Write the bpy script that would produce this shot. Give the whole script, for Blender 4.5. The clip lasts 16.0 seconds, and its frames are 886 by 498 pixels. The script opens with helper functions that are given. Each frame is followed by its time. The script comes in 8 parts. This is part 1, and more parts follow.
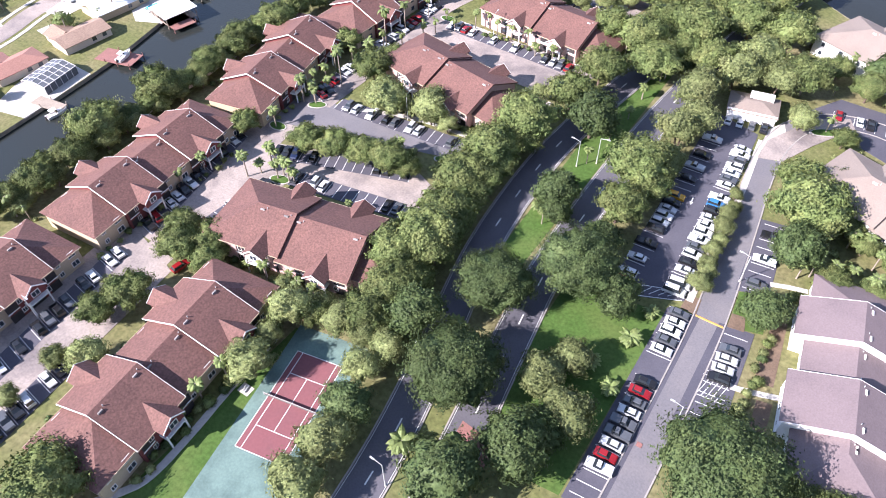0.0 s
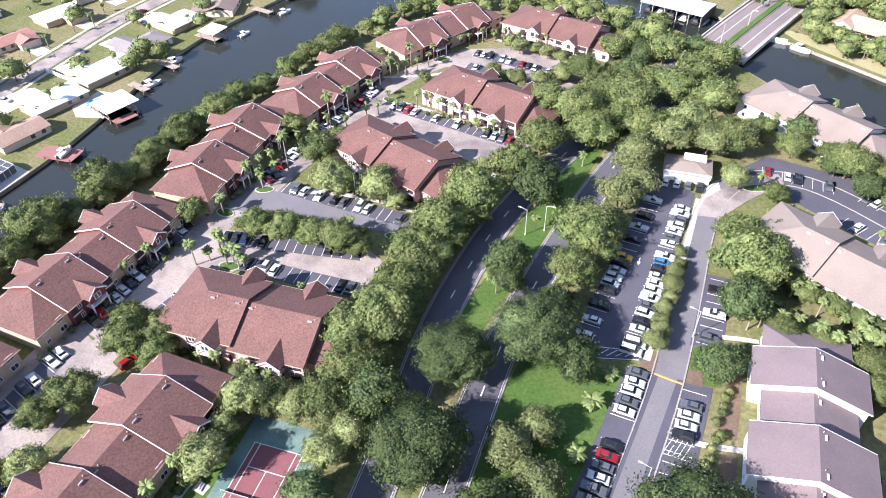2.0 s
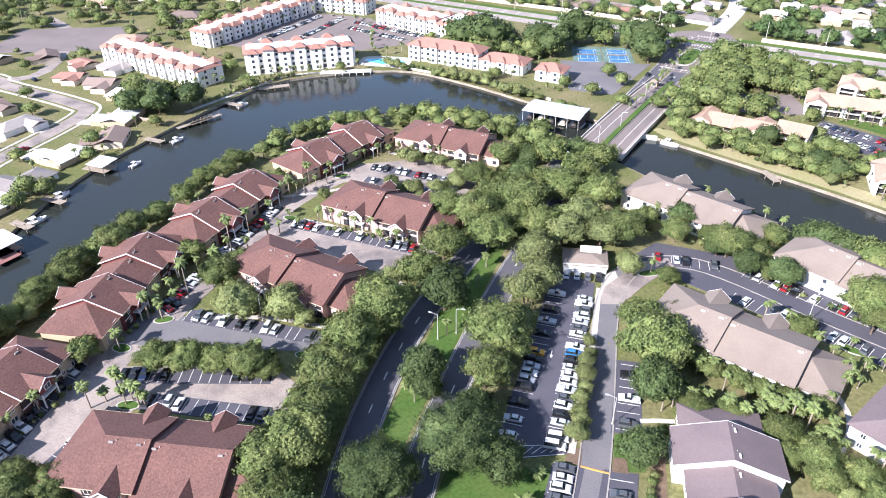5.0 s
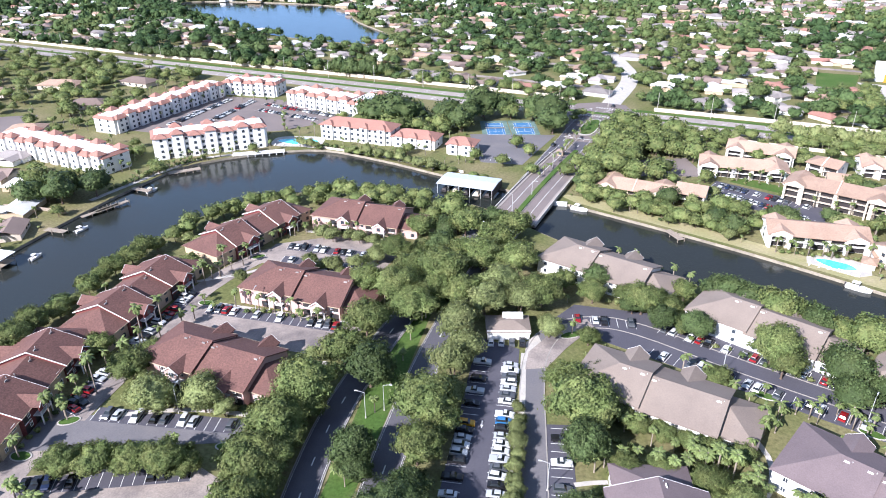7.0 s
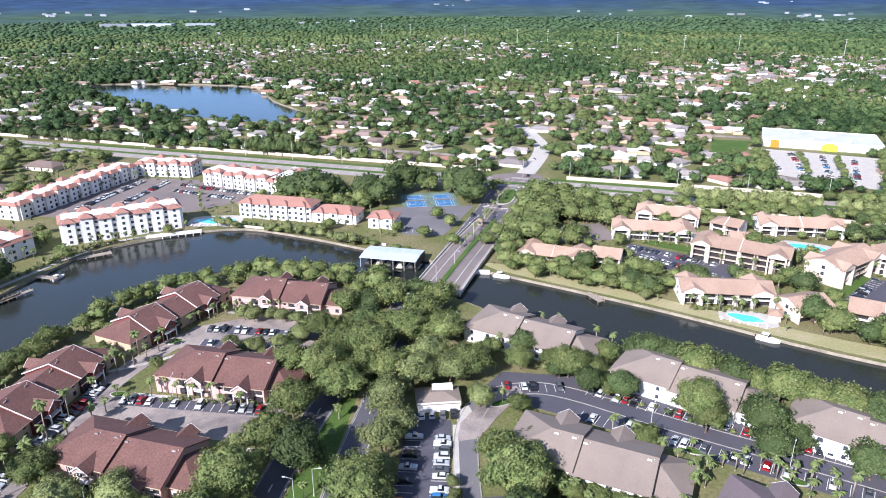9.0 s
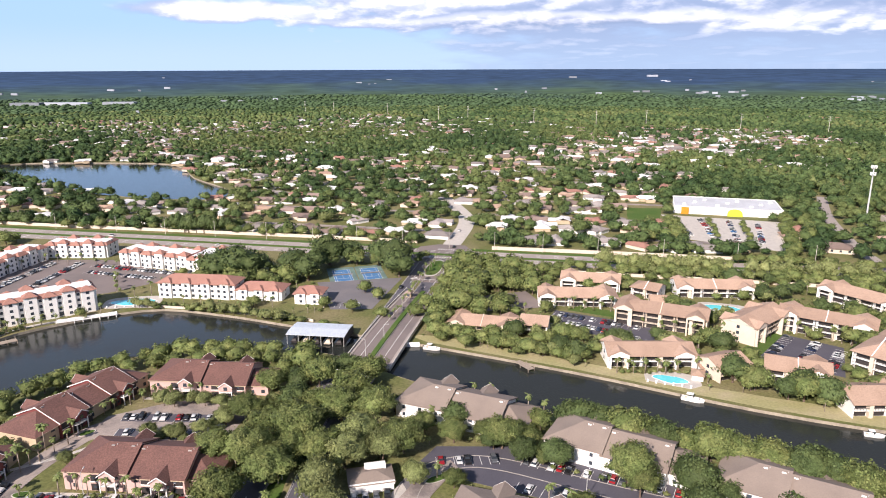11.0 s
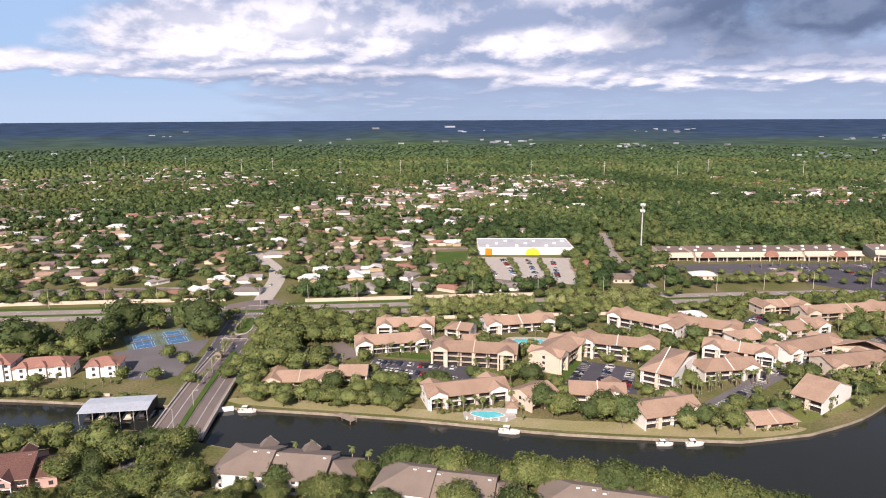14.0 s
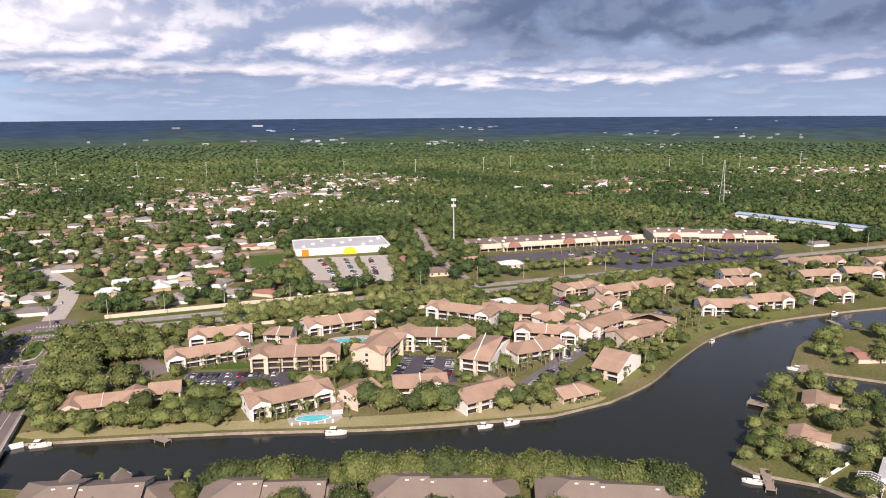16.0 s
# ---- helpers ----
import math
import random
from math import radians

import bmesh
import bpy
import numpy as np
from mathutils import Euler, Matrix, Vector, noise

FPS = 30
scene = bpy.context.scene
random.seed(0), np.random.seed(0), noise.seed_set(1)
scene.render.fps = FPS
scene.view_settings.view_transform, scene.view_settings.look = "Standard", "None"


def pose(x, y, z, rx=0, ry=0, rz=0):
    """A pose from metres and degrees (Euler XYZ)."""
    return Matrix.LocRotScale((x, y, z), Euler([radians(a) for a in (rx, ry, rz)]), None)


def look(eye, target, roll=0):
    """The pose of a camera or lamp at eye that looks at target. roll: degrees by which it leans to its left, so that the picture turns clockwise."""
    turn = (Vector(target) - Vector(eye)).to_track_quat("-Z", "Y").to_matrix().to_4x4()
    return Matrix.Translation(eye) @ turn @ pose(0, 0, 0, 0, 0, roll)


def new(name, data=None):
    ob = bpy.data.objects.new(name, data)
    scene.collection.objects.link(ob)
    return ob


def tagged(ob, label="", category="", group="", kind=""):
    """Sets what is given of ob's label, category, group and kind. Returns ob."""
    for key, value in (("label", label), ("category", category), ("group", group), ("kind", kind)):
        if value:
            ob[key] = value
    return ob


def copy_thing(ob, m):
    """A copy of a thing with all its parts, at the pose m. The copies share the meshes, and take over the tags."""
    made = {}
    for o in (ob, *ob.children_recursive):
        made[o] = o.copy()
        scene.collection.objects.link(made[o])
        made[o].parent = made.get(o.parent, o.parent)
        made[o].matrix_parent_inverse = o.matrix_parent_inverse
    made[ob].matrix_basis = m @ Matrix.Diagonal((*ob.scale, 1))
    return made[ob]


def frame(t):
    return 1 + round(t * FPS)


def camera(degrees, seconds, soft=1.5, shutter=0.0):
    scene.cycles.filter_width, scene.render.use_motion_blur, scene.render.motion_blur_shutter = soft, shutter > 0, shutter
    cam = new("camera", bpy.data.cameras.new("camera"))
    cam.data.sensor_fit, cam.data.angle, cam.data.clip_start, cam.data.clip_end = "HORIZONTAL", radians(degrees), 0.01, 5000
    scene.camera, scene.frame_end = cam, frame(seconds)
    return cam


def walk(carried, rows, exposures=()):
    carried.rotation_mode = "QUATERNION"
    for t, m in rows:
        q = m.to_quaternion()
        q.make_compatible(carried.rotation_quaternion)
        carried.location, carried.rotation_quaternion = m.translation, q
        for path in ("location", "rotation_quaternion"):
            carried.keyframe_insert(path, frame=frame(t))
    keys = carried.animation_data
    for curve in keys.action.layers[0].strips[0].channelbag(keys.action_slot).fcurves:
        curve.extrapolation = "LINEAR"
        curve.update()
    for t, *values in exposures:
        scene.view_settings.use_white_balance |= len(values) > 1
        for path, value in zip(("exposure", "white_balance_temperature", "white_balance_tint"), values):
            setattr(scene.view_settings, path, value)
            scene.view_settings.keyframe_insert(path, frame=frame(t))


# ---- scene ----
from collections import namedtuple
from mathutils import geometry

# ---------------------------------------------------------------- camera: a drone that hovers and turns
EYE_HEIGHT = 124.0
cam = camera(65.28, 16.0, soft=1.0)
TURNS = [  # seconds, heading, pitch, lean
    (0.0, 34.50, -47.67, -1.03),
    (0.5, 33.14, -46.14, -1.04),
    (1.0, 31.74, -44.59, -1.02),
    (1.5, 30.39, -43.10, -1.04),
    (2.0, 29.00, -41.58, -0.98),
    (2.5, 27.59, -40.10, -0.90),
    (3.0, 26.23, -38.65, -0.88),
    (3.5, 24.53, -37.18, -0.82),
    (4.0, 22.86, -35.69, -0.79),
    (6.5, 13.87, -28.25, -0.33),
    (7.0, 11.90, -26.74, -0.31),
    (7.5, 10.04, -25.25, -0.29),
    (8.0, 8.37, -23.76, -0.26),
    (8.5, 6.70, -22.30, -0.22),
    (9.0, 5.04, -20.82, -0.28),
    (11.5, -2.70, -13.35, -0.12),
    (12.0, -4.15, -11.85, -0.06),
    (12.5, -6.03, -10.86, -0.09),
    (13.0, -9.14, -10.73, -0.16),
    (13.5, -12.55, -10.80, -0.19),
    (14.0, -17.05, -10.86, -0.27),
    (14.5, -20.84, -10.89, -0.28),
    (15.0, -24.56, -10.94, -0.34),
    (15.5, -28.41, -10.99, -0.37),
    (16.0, -32.38, -11.05, -0.40),
]
STOPS = [(0.0, 1.48, 5600, 24), (2.0, 1.44, 5550, 21), (4.0, 1.34, 5550, 19), (7.0, 1.06, 5400, 18), (9.0, 0.86, 5400, 19), (11.5, 0.53, 6400, 22), (16.0, 0.24, 6600, 24)]  # seconds, stops, kelvin, tint
walk(cam, [(t, pose(0, 0, EYE_HEIGHT, 0, 0, heading) @ pose(0, 0, 0, 90 + pitch) @ pose(0, 0, 0, 0, 0, lean))
           for t, heading, pitch, lean in TURNS], STOPS)

# ---------------------------------------------------------------- sky and sun
SUN_AZ, SUN_EL = 238.0, 33.0          # degrees: the bearing from which the sun shines, counter-clockwise from +x
world = bpy.data.worlds.new("sky")
scene.world = world
world.use_nodes = True
wn, wl = world.node_tree.nodes, world.node_tree.links
wn.clear()


def wnode(kind, **values):
    n = wn.new(kind)
    for key, value in values.items():
        n.inputs[key].default_value = value
    return n


def wmath(op, a, b=0.0, c=0.0, clamp=False):
    n = wn.new("ShaderNodeMath")
    n.operation, n.use_clamp = op, clamp
    for i, value in enumerate((a, b, c)):
        if hasattr(value, "links"):
            wl.new(value, n.inputs[i])
        else:
            n.inputs[i].default_value = value
    return n.outputs[0]


def wramp(fac, low, high):
    n = wn.new("ShaderNodeMapRange")
    n.interpolation_type = "SMOOTHSTEP"
    wl.new(fac, n.inputs["Value"])
    n.inputs["From Min"].default_value, n.inputs["From Max"].default_value = low, high
    return n.outputs["Result"]


def wmix(fac, a, b):
    n = wn.new("ShaderNodeMix")
    n.data_type = "RGBA"
    for sock, value in ((n.inputs[0], fac), (n.inputs[6], a), (n.inputs[7], b)):
        if hasattr(value, "links"):
            wl.new(value, sock)
        else:
            sock.default_value = value
    return n.outputs[2]


def wnoise(vector, scale, detail, rough):
    n = wnode("ShaderNodeTexNoise", Scale=scale, Detail=detail, Roughness=rough)
    wl.new(vector, n.inputs["Vector"])
    return n.outputs["Fac"]


sky = wn.new("ShaderNodeTexSky")
sky.sky_type, sky.sun_disc = "NISHITA", False
sky.sun_elevation, sky.sun_rotation = radians(SUN_EL), radians(90 - SUN_AZ)
sky.air_density, sky.dust_density, sky.ozone_density = 1.0, 0.6, 2.0
way = wn.new("ShaderNodeTexCoord").outputs["Generated"]
split = wn.new("ShaderNodeSeparateXYZ")
wl.new(way, split.inputs[0])
rise = wmath("MAXIMUM", split.outputs[2], 0.0)
bearing = wmath("ARCTAN2", split.outputs[0], split.outputs[1])
level = wmath("MULTIPLY", wmath("LOGARITHM", wmath("ADD", wmath("MULTIPLY", rise, 40.0), 1.0), math.e), 1.35)


def cloud_field(dx, dy, scale, detail, seed):
    n = wn.new("ShaderNodeCombineXYZ")
    wl.new(wmath("ADD", wmath("MULTIPLY", bearing, 5.4), dx), n.inputs[0])
    wl.new(wmath("ADD", level, dy), n.inputs[1])
    n.inputs[2].default_value = seed
    return wnoise(n.outputs[0], scale, detail, 0.52)


puffs = cloud_field(0.0, 0.0, 1.9, 9.0, 4.3)
above = cloud_field(-0.04, 0.10, 1.9, 7.0, 4.3)
drift = cloud_field(3.0, 1.0, 0.8, 5.0, 9.1)
bent_b = wmath("ADD", bearing, wmath("MULTIPLY", wmath("SUBTRACT", drift, 0.5), 0.22))
bent_e = wmath("ADD", rise, wmath("MULTIPLY", wmath("SUBTRACT", puffs, 0.5), 0.05))


def mass(b, e, wide, high):
    """A soft bank of cloud round one bearing and height."""
    p, q = wmath("DIVIDE", wmath("SUBTRACT", bent_b, b), wide), wmath("DIVIDE", wmath("SUBTRACT", bent_e, e), high)
    return wmath("EXPONENT", wmath("MULTIPLY", wmath("ADD", wmath("MULTIPLY", p, p), wmath("MULTIPLY", q, q)), -1.0))


def heap(*banks):
    total = banks[0]
    for q in banks[1:]:
        total = wmath("MAXIMUM", total, q)
    return total


# a heaped bank with bright tops to the north, thin bright streaks below it, a slate roof of cloud to the north-east
bright = heap(mass(0.05, 0.112, 0.26, 0.048), mass(-0.26, 0.072, 0.15, 0.016), mass(0.46, 0.10, 0.14, 0.018), mass(0.49, 0.155, 0.10, 0.022), mass(0.22, 0.06, 0.5, 0.011), wmath("MULTIPLY", mass(0.74, 0.050, 0.40, 0.008), 0.85))
slate = heap(wmath("MULTIPLY", mass(0.86, 0.14, 0.40, 0.065), 1.35), mass(0.30, 0.175, 0.16, 0.022), mass(0.55, 0.20, 0.6, 0.03), wmath("MULTIPLY", mass(0.20, 0.055, 0.30, 0.014), 0.75))
lit = wramp(wmath("SUBTRACT", puffs, above), -0.07, 0.10)
spread = wmath("MULTIPLY", wramp(bearing, -0.20, 0.22), 0.62)
lid = wmath("MULTIPLY", wramp(rise, 0.19, 0.40), 0.5)
body = wmath("ADD", wmath("ADD", wmath("ADD", bright, spread), wmath("MULTIPLY", puffs, 0.9)), lid)
cover = wramp(body, 0.72, 1.08)
glow = wramp(wmath("ADD", wmath("ADD", wmath("MULTIPLY", bright, 0.85), wmath("MULTIPLY", lit, 0.42)), wmath("MULTIPLY", wmath("SUBTRACT", puffs, 0.5), 0.9)), 0.22, 1.25)
cloud = wmix(glow, (4.5, 5.9, 8.2, 1), (14.4, 14.6, 14.8, 1))
gloom = wramp(wmath("ADD", slate, wmath("MULTIPLY", wmath("SUBTRACT", puffs, 0.5), 1.1)), 0.30, 0.95)
cloud = wmix(wmath("MULTIPLY", gloom, wmath("SUBTRACT", 1.0, wmath("MULTIPLY", bright, 0.75))), cloud, wmix(lit, (1.8, 2.6, 4.2, 1), (3.0, 4.1, 5.9, 1)))
veil = wmath("SUBTRACT", 1.0, wramp(rise, 0.0, 0.060))
deep = wmix(0.8, sky.outputs[0], (5.3, 8.6, 12.6, 1))
open_sky = wmix(wmath("MULTIPLY", veil, 0.85), deep, (6.6, 8.9, 11.2, 1))
cloud = wmix(wmath("MULTIPLY", veil, 0.7), cloud, (5.6, 7.6, 9.8, 1))
whole = wmix(wmath("MULTIPLY", wramp(rise, 0.20, 0.45), wmath("ADD", wmath("MULTIPLY", wramp(split.outputs[0], -0.35, 0.2), 0.45), 0.45)), wmix(cover, open_sky, cloud), (1.2, 1.6, 2.4, 1))   # heavier cloud overhead, out of view, added to cut fill light and water reflections
back = wnode("ShaderNodeBackground", Strength=0.063)
wl.new(whole, back.inputs["Color"])
out = wn.new("ShaderNodeOutputWorld")
wl.new(back.outputs[0], out.inputs["Surface"])

sun = new("sun", bpy.data.lights.new("sun", "SUN"))
sun.data.energy, sun.data.angle, sun.data.color = 5.4, radians(0.6), (1.0, 0.915, 0.77)
az, el = radians(SUN_AZ), radians(SUN_EL)
sun.matrix_world = look((math.cos(az) * math.cos(el) * 900, math.sin(az) * math.cos(el) * 900, math.sin(el) * 900), (0, 0, 0))


# ---------------------------------------------------------------- materials
def paint(name, base, second=None, rough=0.85, metal=0.0, fine=6.0, coarse=0.3, spread=0.16, wear=0.5, bump=0.0, each=0.0, island=0.0, spec=0.3, through_light=0.0):
    """A surface with grain (fine), stains or wear (coarse) in a second colour, and a slight difference from piece to piece."""
    m = bpy.data.materials.new(name)
    m.use_nodes = True
    n, l = m.node_tree.nodes, m.node_tree.links
    bsdf = n["Principled BSDF"]
    second = second or tuple(c * 0.72 for c in base)
    place = n.new("ShaderNodeTexCoord").outputs["Object"]

    def noise_at(scale, detail):
        t = n.new("ShaderNodeTexNoise")
        t.inputs["Scale"].default_value, t.inputs["Detail"].default_value, t.inputs["Roughness"].default_value = scale, detail, 0.6
        l.new(place, t.inputs["Vector"])
        return t.outputs["Fac"]

    stain = n.new("ShaderNodeMapRange")
    stain.inputs["From Min"].default_value, stain.inputs["From Max"].default_value = 0.42, 0.68
    stain.inputs["To Max"].default_value = wear
    l.new(noise_at(coarse, 5.0), stain.inputs["Value"])
    mix = n.new("ShaderNodeMix")
    mix.data_type = "RGBA"
    mix.inputs[6].default_value, mix.inputs[7].default_value = (*base, 1), (*second, 1)
    l.new(stain.outputs[0], mix.inputs[0])
    grain = n.new("ShaderNodeMapRange")
    grain.inputs["From Min"].default_value, grain.inputs["From Max"].default_value = 0.3, 0.7
    grain.inputs["To Min"].default_value, grain.inputs["To Max"].default_value = 1 - spread, 1 + spread
    fine_fac = noise_at(fine, 3.0)
    l.new(fine_fac, grain.inputs["Value"])
    value = grain.outputs[0]
    for amount, node, sock in ((each, "ShaderNodeObjectInfo", "Random"), (island, "ShaderNodeNewGeometry", "Random Per Island")):
        if amount:
            r = n.new("ShaderNodeMapRange")
            r.inputs["To Min"].default_value, r.inputs["To Max"].default_value = 1 - amount, 1 + amount
            l.new(n.new(node).outputs[sock], r.inputs["Value"])
            k = n.new("ShaderNodeMath")
            k.operation = "MULTIPLY"
            l.new(value, k.inputs[0]), l.new(r.outputs[0], k.inputs[1])
            value = k.outputs[0]
    hsv = n.new("ShaderNodeHueSaturation")
    l.new(mix.outputs[2], hsv.inputs["Color"]), l.new(value, hsv.inputs["Value"])
    l.new(hsv.outputs[0], bsdf.inputs["Base Color"])
    bsdf.inputs["Roughness"].default_value, bsdf.inputs["Metallic"].default_value = rough, metal
    bsdf.inputs["Specular IOR Level"].default_value = spec
    if bump:
        b = n.new("ShaderNodeBump")
        b.inputs["Strength"].default_value, b.inputs["Distance"].default_value = 0.6, bump
        l.new(fine_fac, b.inputs["Height"]), l.new(b.outputs[0], bsdf.inputs["Normal"])
    if through_light:
        t = n.new("ShaderNodeBsdfTranslucent")
        l.new(hsv.outputs[0], t.inputs["Color"])
        s = n.new("ShaderNodeMixShader")
        s.inputs[0].default_value = through_light
        l.new(bsdf.outputs[0], s.inputs[1]), l.new(t.outputs[0], s.inputs[2])
        l.new(s.outputs[0], n["Material Output"].inputs["Surface"])
    return m


GRASS = paint("grass", (0.130, 0.138, 0.050), (0.240, 0.195, 0.110), fine=0.9, coarse=0.03, spread=0.3, wear=0.8, bump=0.05, spec=0.1)
LAWN = paint("lawn", (0.066, 0.118, 0.026), (0.118, 0.146, 0.044), fine=1.2, coarse=0.06, spread=0.22, wear=0.6, bump=0.04, spec=0.1)
FAR_SPECK = paint("far_pale_roofs", (0.30, 0.32, 0.36), (0.2, 0.22, 0.26), fine=0.01, coarse=0.005, island=0.4)
ASPHALT = paint("asphalt", (0.098, 0.093, 0.108), (0.14, 0.13, 0.14), fine=3.0, coarse=0.09, spread=0.12, wear=0.6)
DARK_ASPHALT = paint("dark_asphalt", (0.080, 0.076, 0.094), (0.11, 0.103, 0.12), fine=3.0, coarse=0.08, spread=0.12, wear=0.5)
WORN_ASPHALT = paint("worn_asphalt", (0.335, 0.280, 0.245), (0.150, 0.128, 0.125), fine=2.0, coarse=0.085, spread=0.18, wear=0.95)
ROAD = paint("road_brown_asphalt", (0.205, 0.168, 0.155), (0.15, 0.128, 0.122), fine=2.0, coarse=0.05, spread=0.1, wear=0.7)
HIGHWAY_GREY = paint("highway_asphalt", (0.34, 0.295, 0.265), (0.26, 0.225, 0.205), fine=2.0, coarse=0.03, spread=0.1, wear=0.7)
GREY_ASPHALT = paint("grey_asphalt", (0.155, 0.145, 0.152), (0.2, 0.18, 0.178), fine=2.5, coarse=0.07, spread=0.12, wear=0.7)
KERB = paint("kerb_concrete", (0.34, 0.31, 0.28), (0.25, 0.225, 0.20), fine=2.5, coarse=0.3, spread=0.12, wear=0.7)
CONCRETE = paint("concrete", (0.50, 0.46, 0.41), (0.36, 0.33, 0.30), fine=2.5, coarse=0.3, spread=0.1, wear=0.6)
SEAWALL = paint("seawall_concrete", (0.33, 0.285, 0.22), (0.2, 0.17, 0.135), fine=1.0, coarse=0.2, spread=0.2, wear=0.9)
LINE = paint("line_paint", (0.72, 0.71, 0.68), (0.5, 0.49, 0.47), fine=5.0, coarse=0.8, spread=0.1, wear=0.6)
YELLOW_LINE = paint("yellow_line_paint", (0.58, 0.30, 0.08), (0.4, 0.22, 0.08), fine=5.0, coarse=0.8)
SOIL = paint("mulch", (0.16, 0.11, 0.075), (0.10, 0.07, 0.05), fine=2.0, coarse=0.3)
# lit copy of the lawn: sunlight put into the colour
SUNNY_GRASS = paint("sunny_grass", (0.150, 0.178, 0.046), (0.215, 0.205, 0.080), fine=1.2, coarse=0.06, spread=0.2, wear=0.7, bump=0.04)
SAND = paint("sandy_bank", (0.31, 0.285, 0.135), (0.44, 0.35, 0.24), fine=1.0, coarse=0.1)
ROOF_RED = paint("red_brown_shingle", (0.158, 0.081, 0.066), (0.118, 0.062, 0.053), fine=2.2, coarse=0.12, spread=0.3, wear=0.7, bump=0.02)
ROOF_TAUPE = paint("taupe_shingle", (0.255, 0.204, 0.168), (0.205, 0.162, 0.136), fine=3.0, coarse=0.1, spread=0.1, wear=0.8, bump=0.02)
# darker copy of the taupe shingle: cloud shade put into the colour
ROOF_TAUPE_SHADED = paint("shaded_taupe_shingle", (0.185, 0.142, 0.142), (0.15, 0.116, 0.118), fine=3.0, coarse=0.1, spread=0.12, wear=0.8, bump=0.02)
ROOF_TAN = paint("tan_tile", (0.39, 0.268, 0.196), (0.30, 0.200, 0.145), fine=2.0, coarse=0.12, spread=0.2, wear=0.8, bump=0.03, each=0.16)
ROOF_TERRA = paint("terracotta_tile", (0.345, 0.180, 0.138), (0.29, 0.150, 0.118), fine=2.5, coarse=0.2, spread=0.16, wear=0.6, bump=0.03)
ROOF_WHITE = paint("white_membrane", (0.74, 0.73, 0.71), (0.56, 0.55, 0.54), fine=1.0, coarse=0.12, spread=0.05, wear=0.6)
ROOF_GREY = paint("grey_shingle", (0.30, 0.265, 0.245), (0.22, 0.19, 0.18), fine=3.0, coarse=0.15, each=0.25)
ROOF_BROWN = paint("brown_shingle", (0.25, 0.185, 0.155), (0.19, 0.14, 0.118), fine=3.0, coarse=0.15, each=0.25)
STORE_ROOF = paint("grey_membrane", (0.52, 0.53, 0.55), (0.42, 0.43, 0.45), fine=1.0, coarse=0.08, spread=0.06, wear=0.7)
METAL_ROOF = paint("pale_metal_roof", (0.66, 0.70, 0.74), (0.5, 0.54, 0.58), rough=0.45, metal=0.3, fine=2.0, coarse=0.3)
STUCCO_WHITE = paint("white_stucco", (0.80, 0.78, 0.75), (0.68, 0.66, 0.63), fine=3.0, coarse=0.3, spread=0.05, wear=0.5)
STUCCO_CREAM = paint("cream_stucco", (0.62, 0.53, 0.43), (0.52, 0.44, 0.36), fine=3.0, coarse=0.3, spread=0.06, wear=0.5)
STUCCO_TAN = paint("tan_stucco", (0.48, 0.38, 0.26), (0.40, 0.31, 0.21), fine=3.0, coarse=0.3, spread=0.06)
BRICK_RED = paint("red_wall", (0.175, 0.052, 0.048), (0.14, 0.042, 0.04), fine=4.0, coarse=0.4)
STUCCO_PINK = paint("pink_stucco", (0.56, 0.38, 0.34), (0.47, 0.31, 0.28), fine=3.0, coarse=0.3, spread=0.06)
TRIM = paint("white_trim", (0.82, 0.79, 0.76), (0.7, 0.68, 0.65), fine=3.0, coarse=0.5, spread=0.04)
# near-black of screens, railings and openings, and the painted shade of gallery recesses
DARK_VOID = paint("dark_screen_and_recess", (0.035, 0.03, 0.03), (0.06, 0.05, 0.05), fine=3.0, coarse=0.5, rough=0.6)
SCREEN = paint("insect_screen", (0.115, 0.120, 0.130), (0.08, 0.085, 0.095), fine=3.0, coarse=0.5, rough=0.6)
GLASS = paint("window_glass", (0.05, 0.06, 0.075), (0.03, 0.035, 0.045), rough=0.08, fine=1.0, coarse=0.5, spec=0.6, each=0.3)
BARK = paint("bark", (0.14, 0.10, 0.075), (0.09, 0.07, 0.05), fine=5.0, coarse=1.0, spread=0.3)
PALM_BARK = paint("palm_bark", (0.30, 0.25, 0.20), (0.2, 0.16, 0.12), fine=6.0, coarse=1.0, spread=0.25)
LEAF = paint("oak_leaf", (0.096, 0.124, 0.041), (0.174, 0.184, 0.066), fine=1.7, coarse=0.22, spread=0.42, wear=0.85, each=0.26, island=0.34, rough=0.6, bump=0.35, through_light=0.12, spec=0.1)
LEAF_DARK = paint("dark_leaf", (0.060, 0.085, 0.031), (0.112, 0.134, 0.050), fine=1.7, coarse=0.22, spread=0.42, each=0.2, island=0.34, rough=0.55, bump=0.35, through_light=0.12, spec=0.1)
LEAF_LIGHT = paint("light_leaf", (0.162, 0.186, 0.072), (0.256, 0.254, 0.106), fine=1.9, coarse=0.25, spread=0.42, each=0.26, island=0.34, rough=0.6, bump=0.3, through_light=0.22, spec=0.1)
PALM_LEAF = paint("palm_frond", (0.195, 0.250, 0.082), (0.265, 0.285, 0.105), fine=2.0, coarse=0.5, spread=0.25, each=0.2, island=0.3, rough=0.55, through_light=0.35)
WOODS = paint("far_leaf", (0.064, 0.100, 0.036), (0.110, 0.142, 0.050), fine=0.5, coarse=0.045, spread=0.45, wear=0.9, island=0.18, rough=0.7, bump=0.8, spec=0.1)
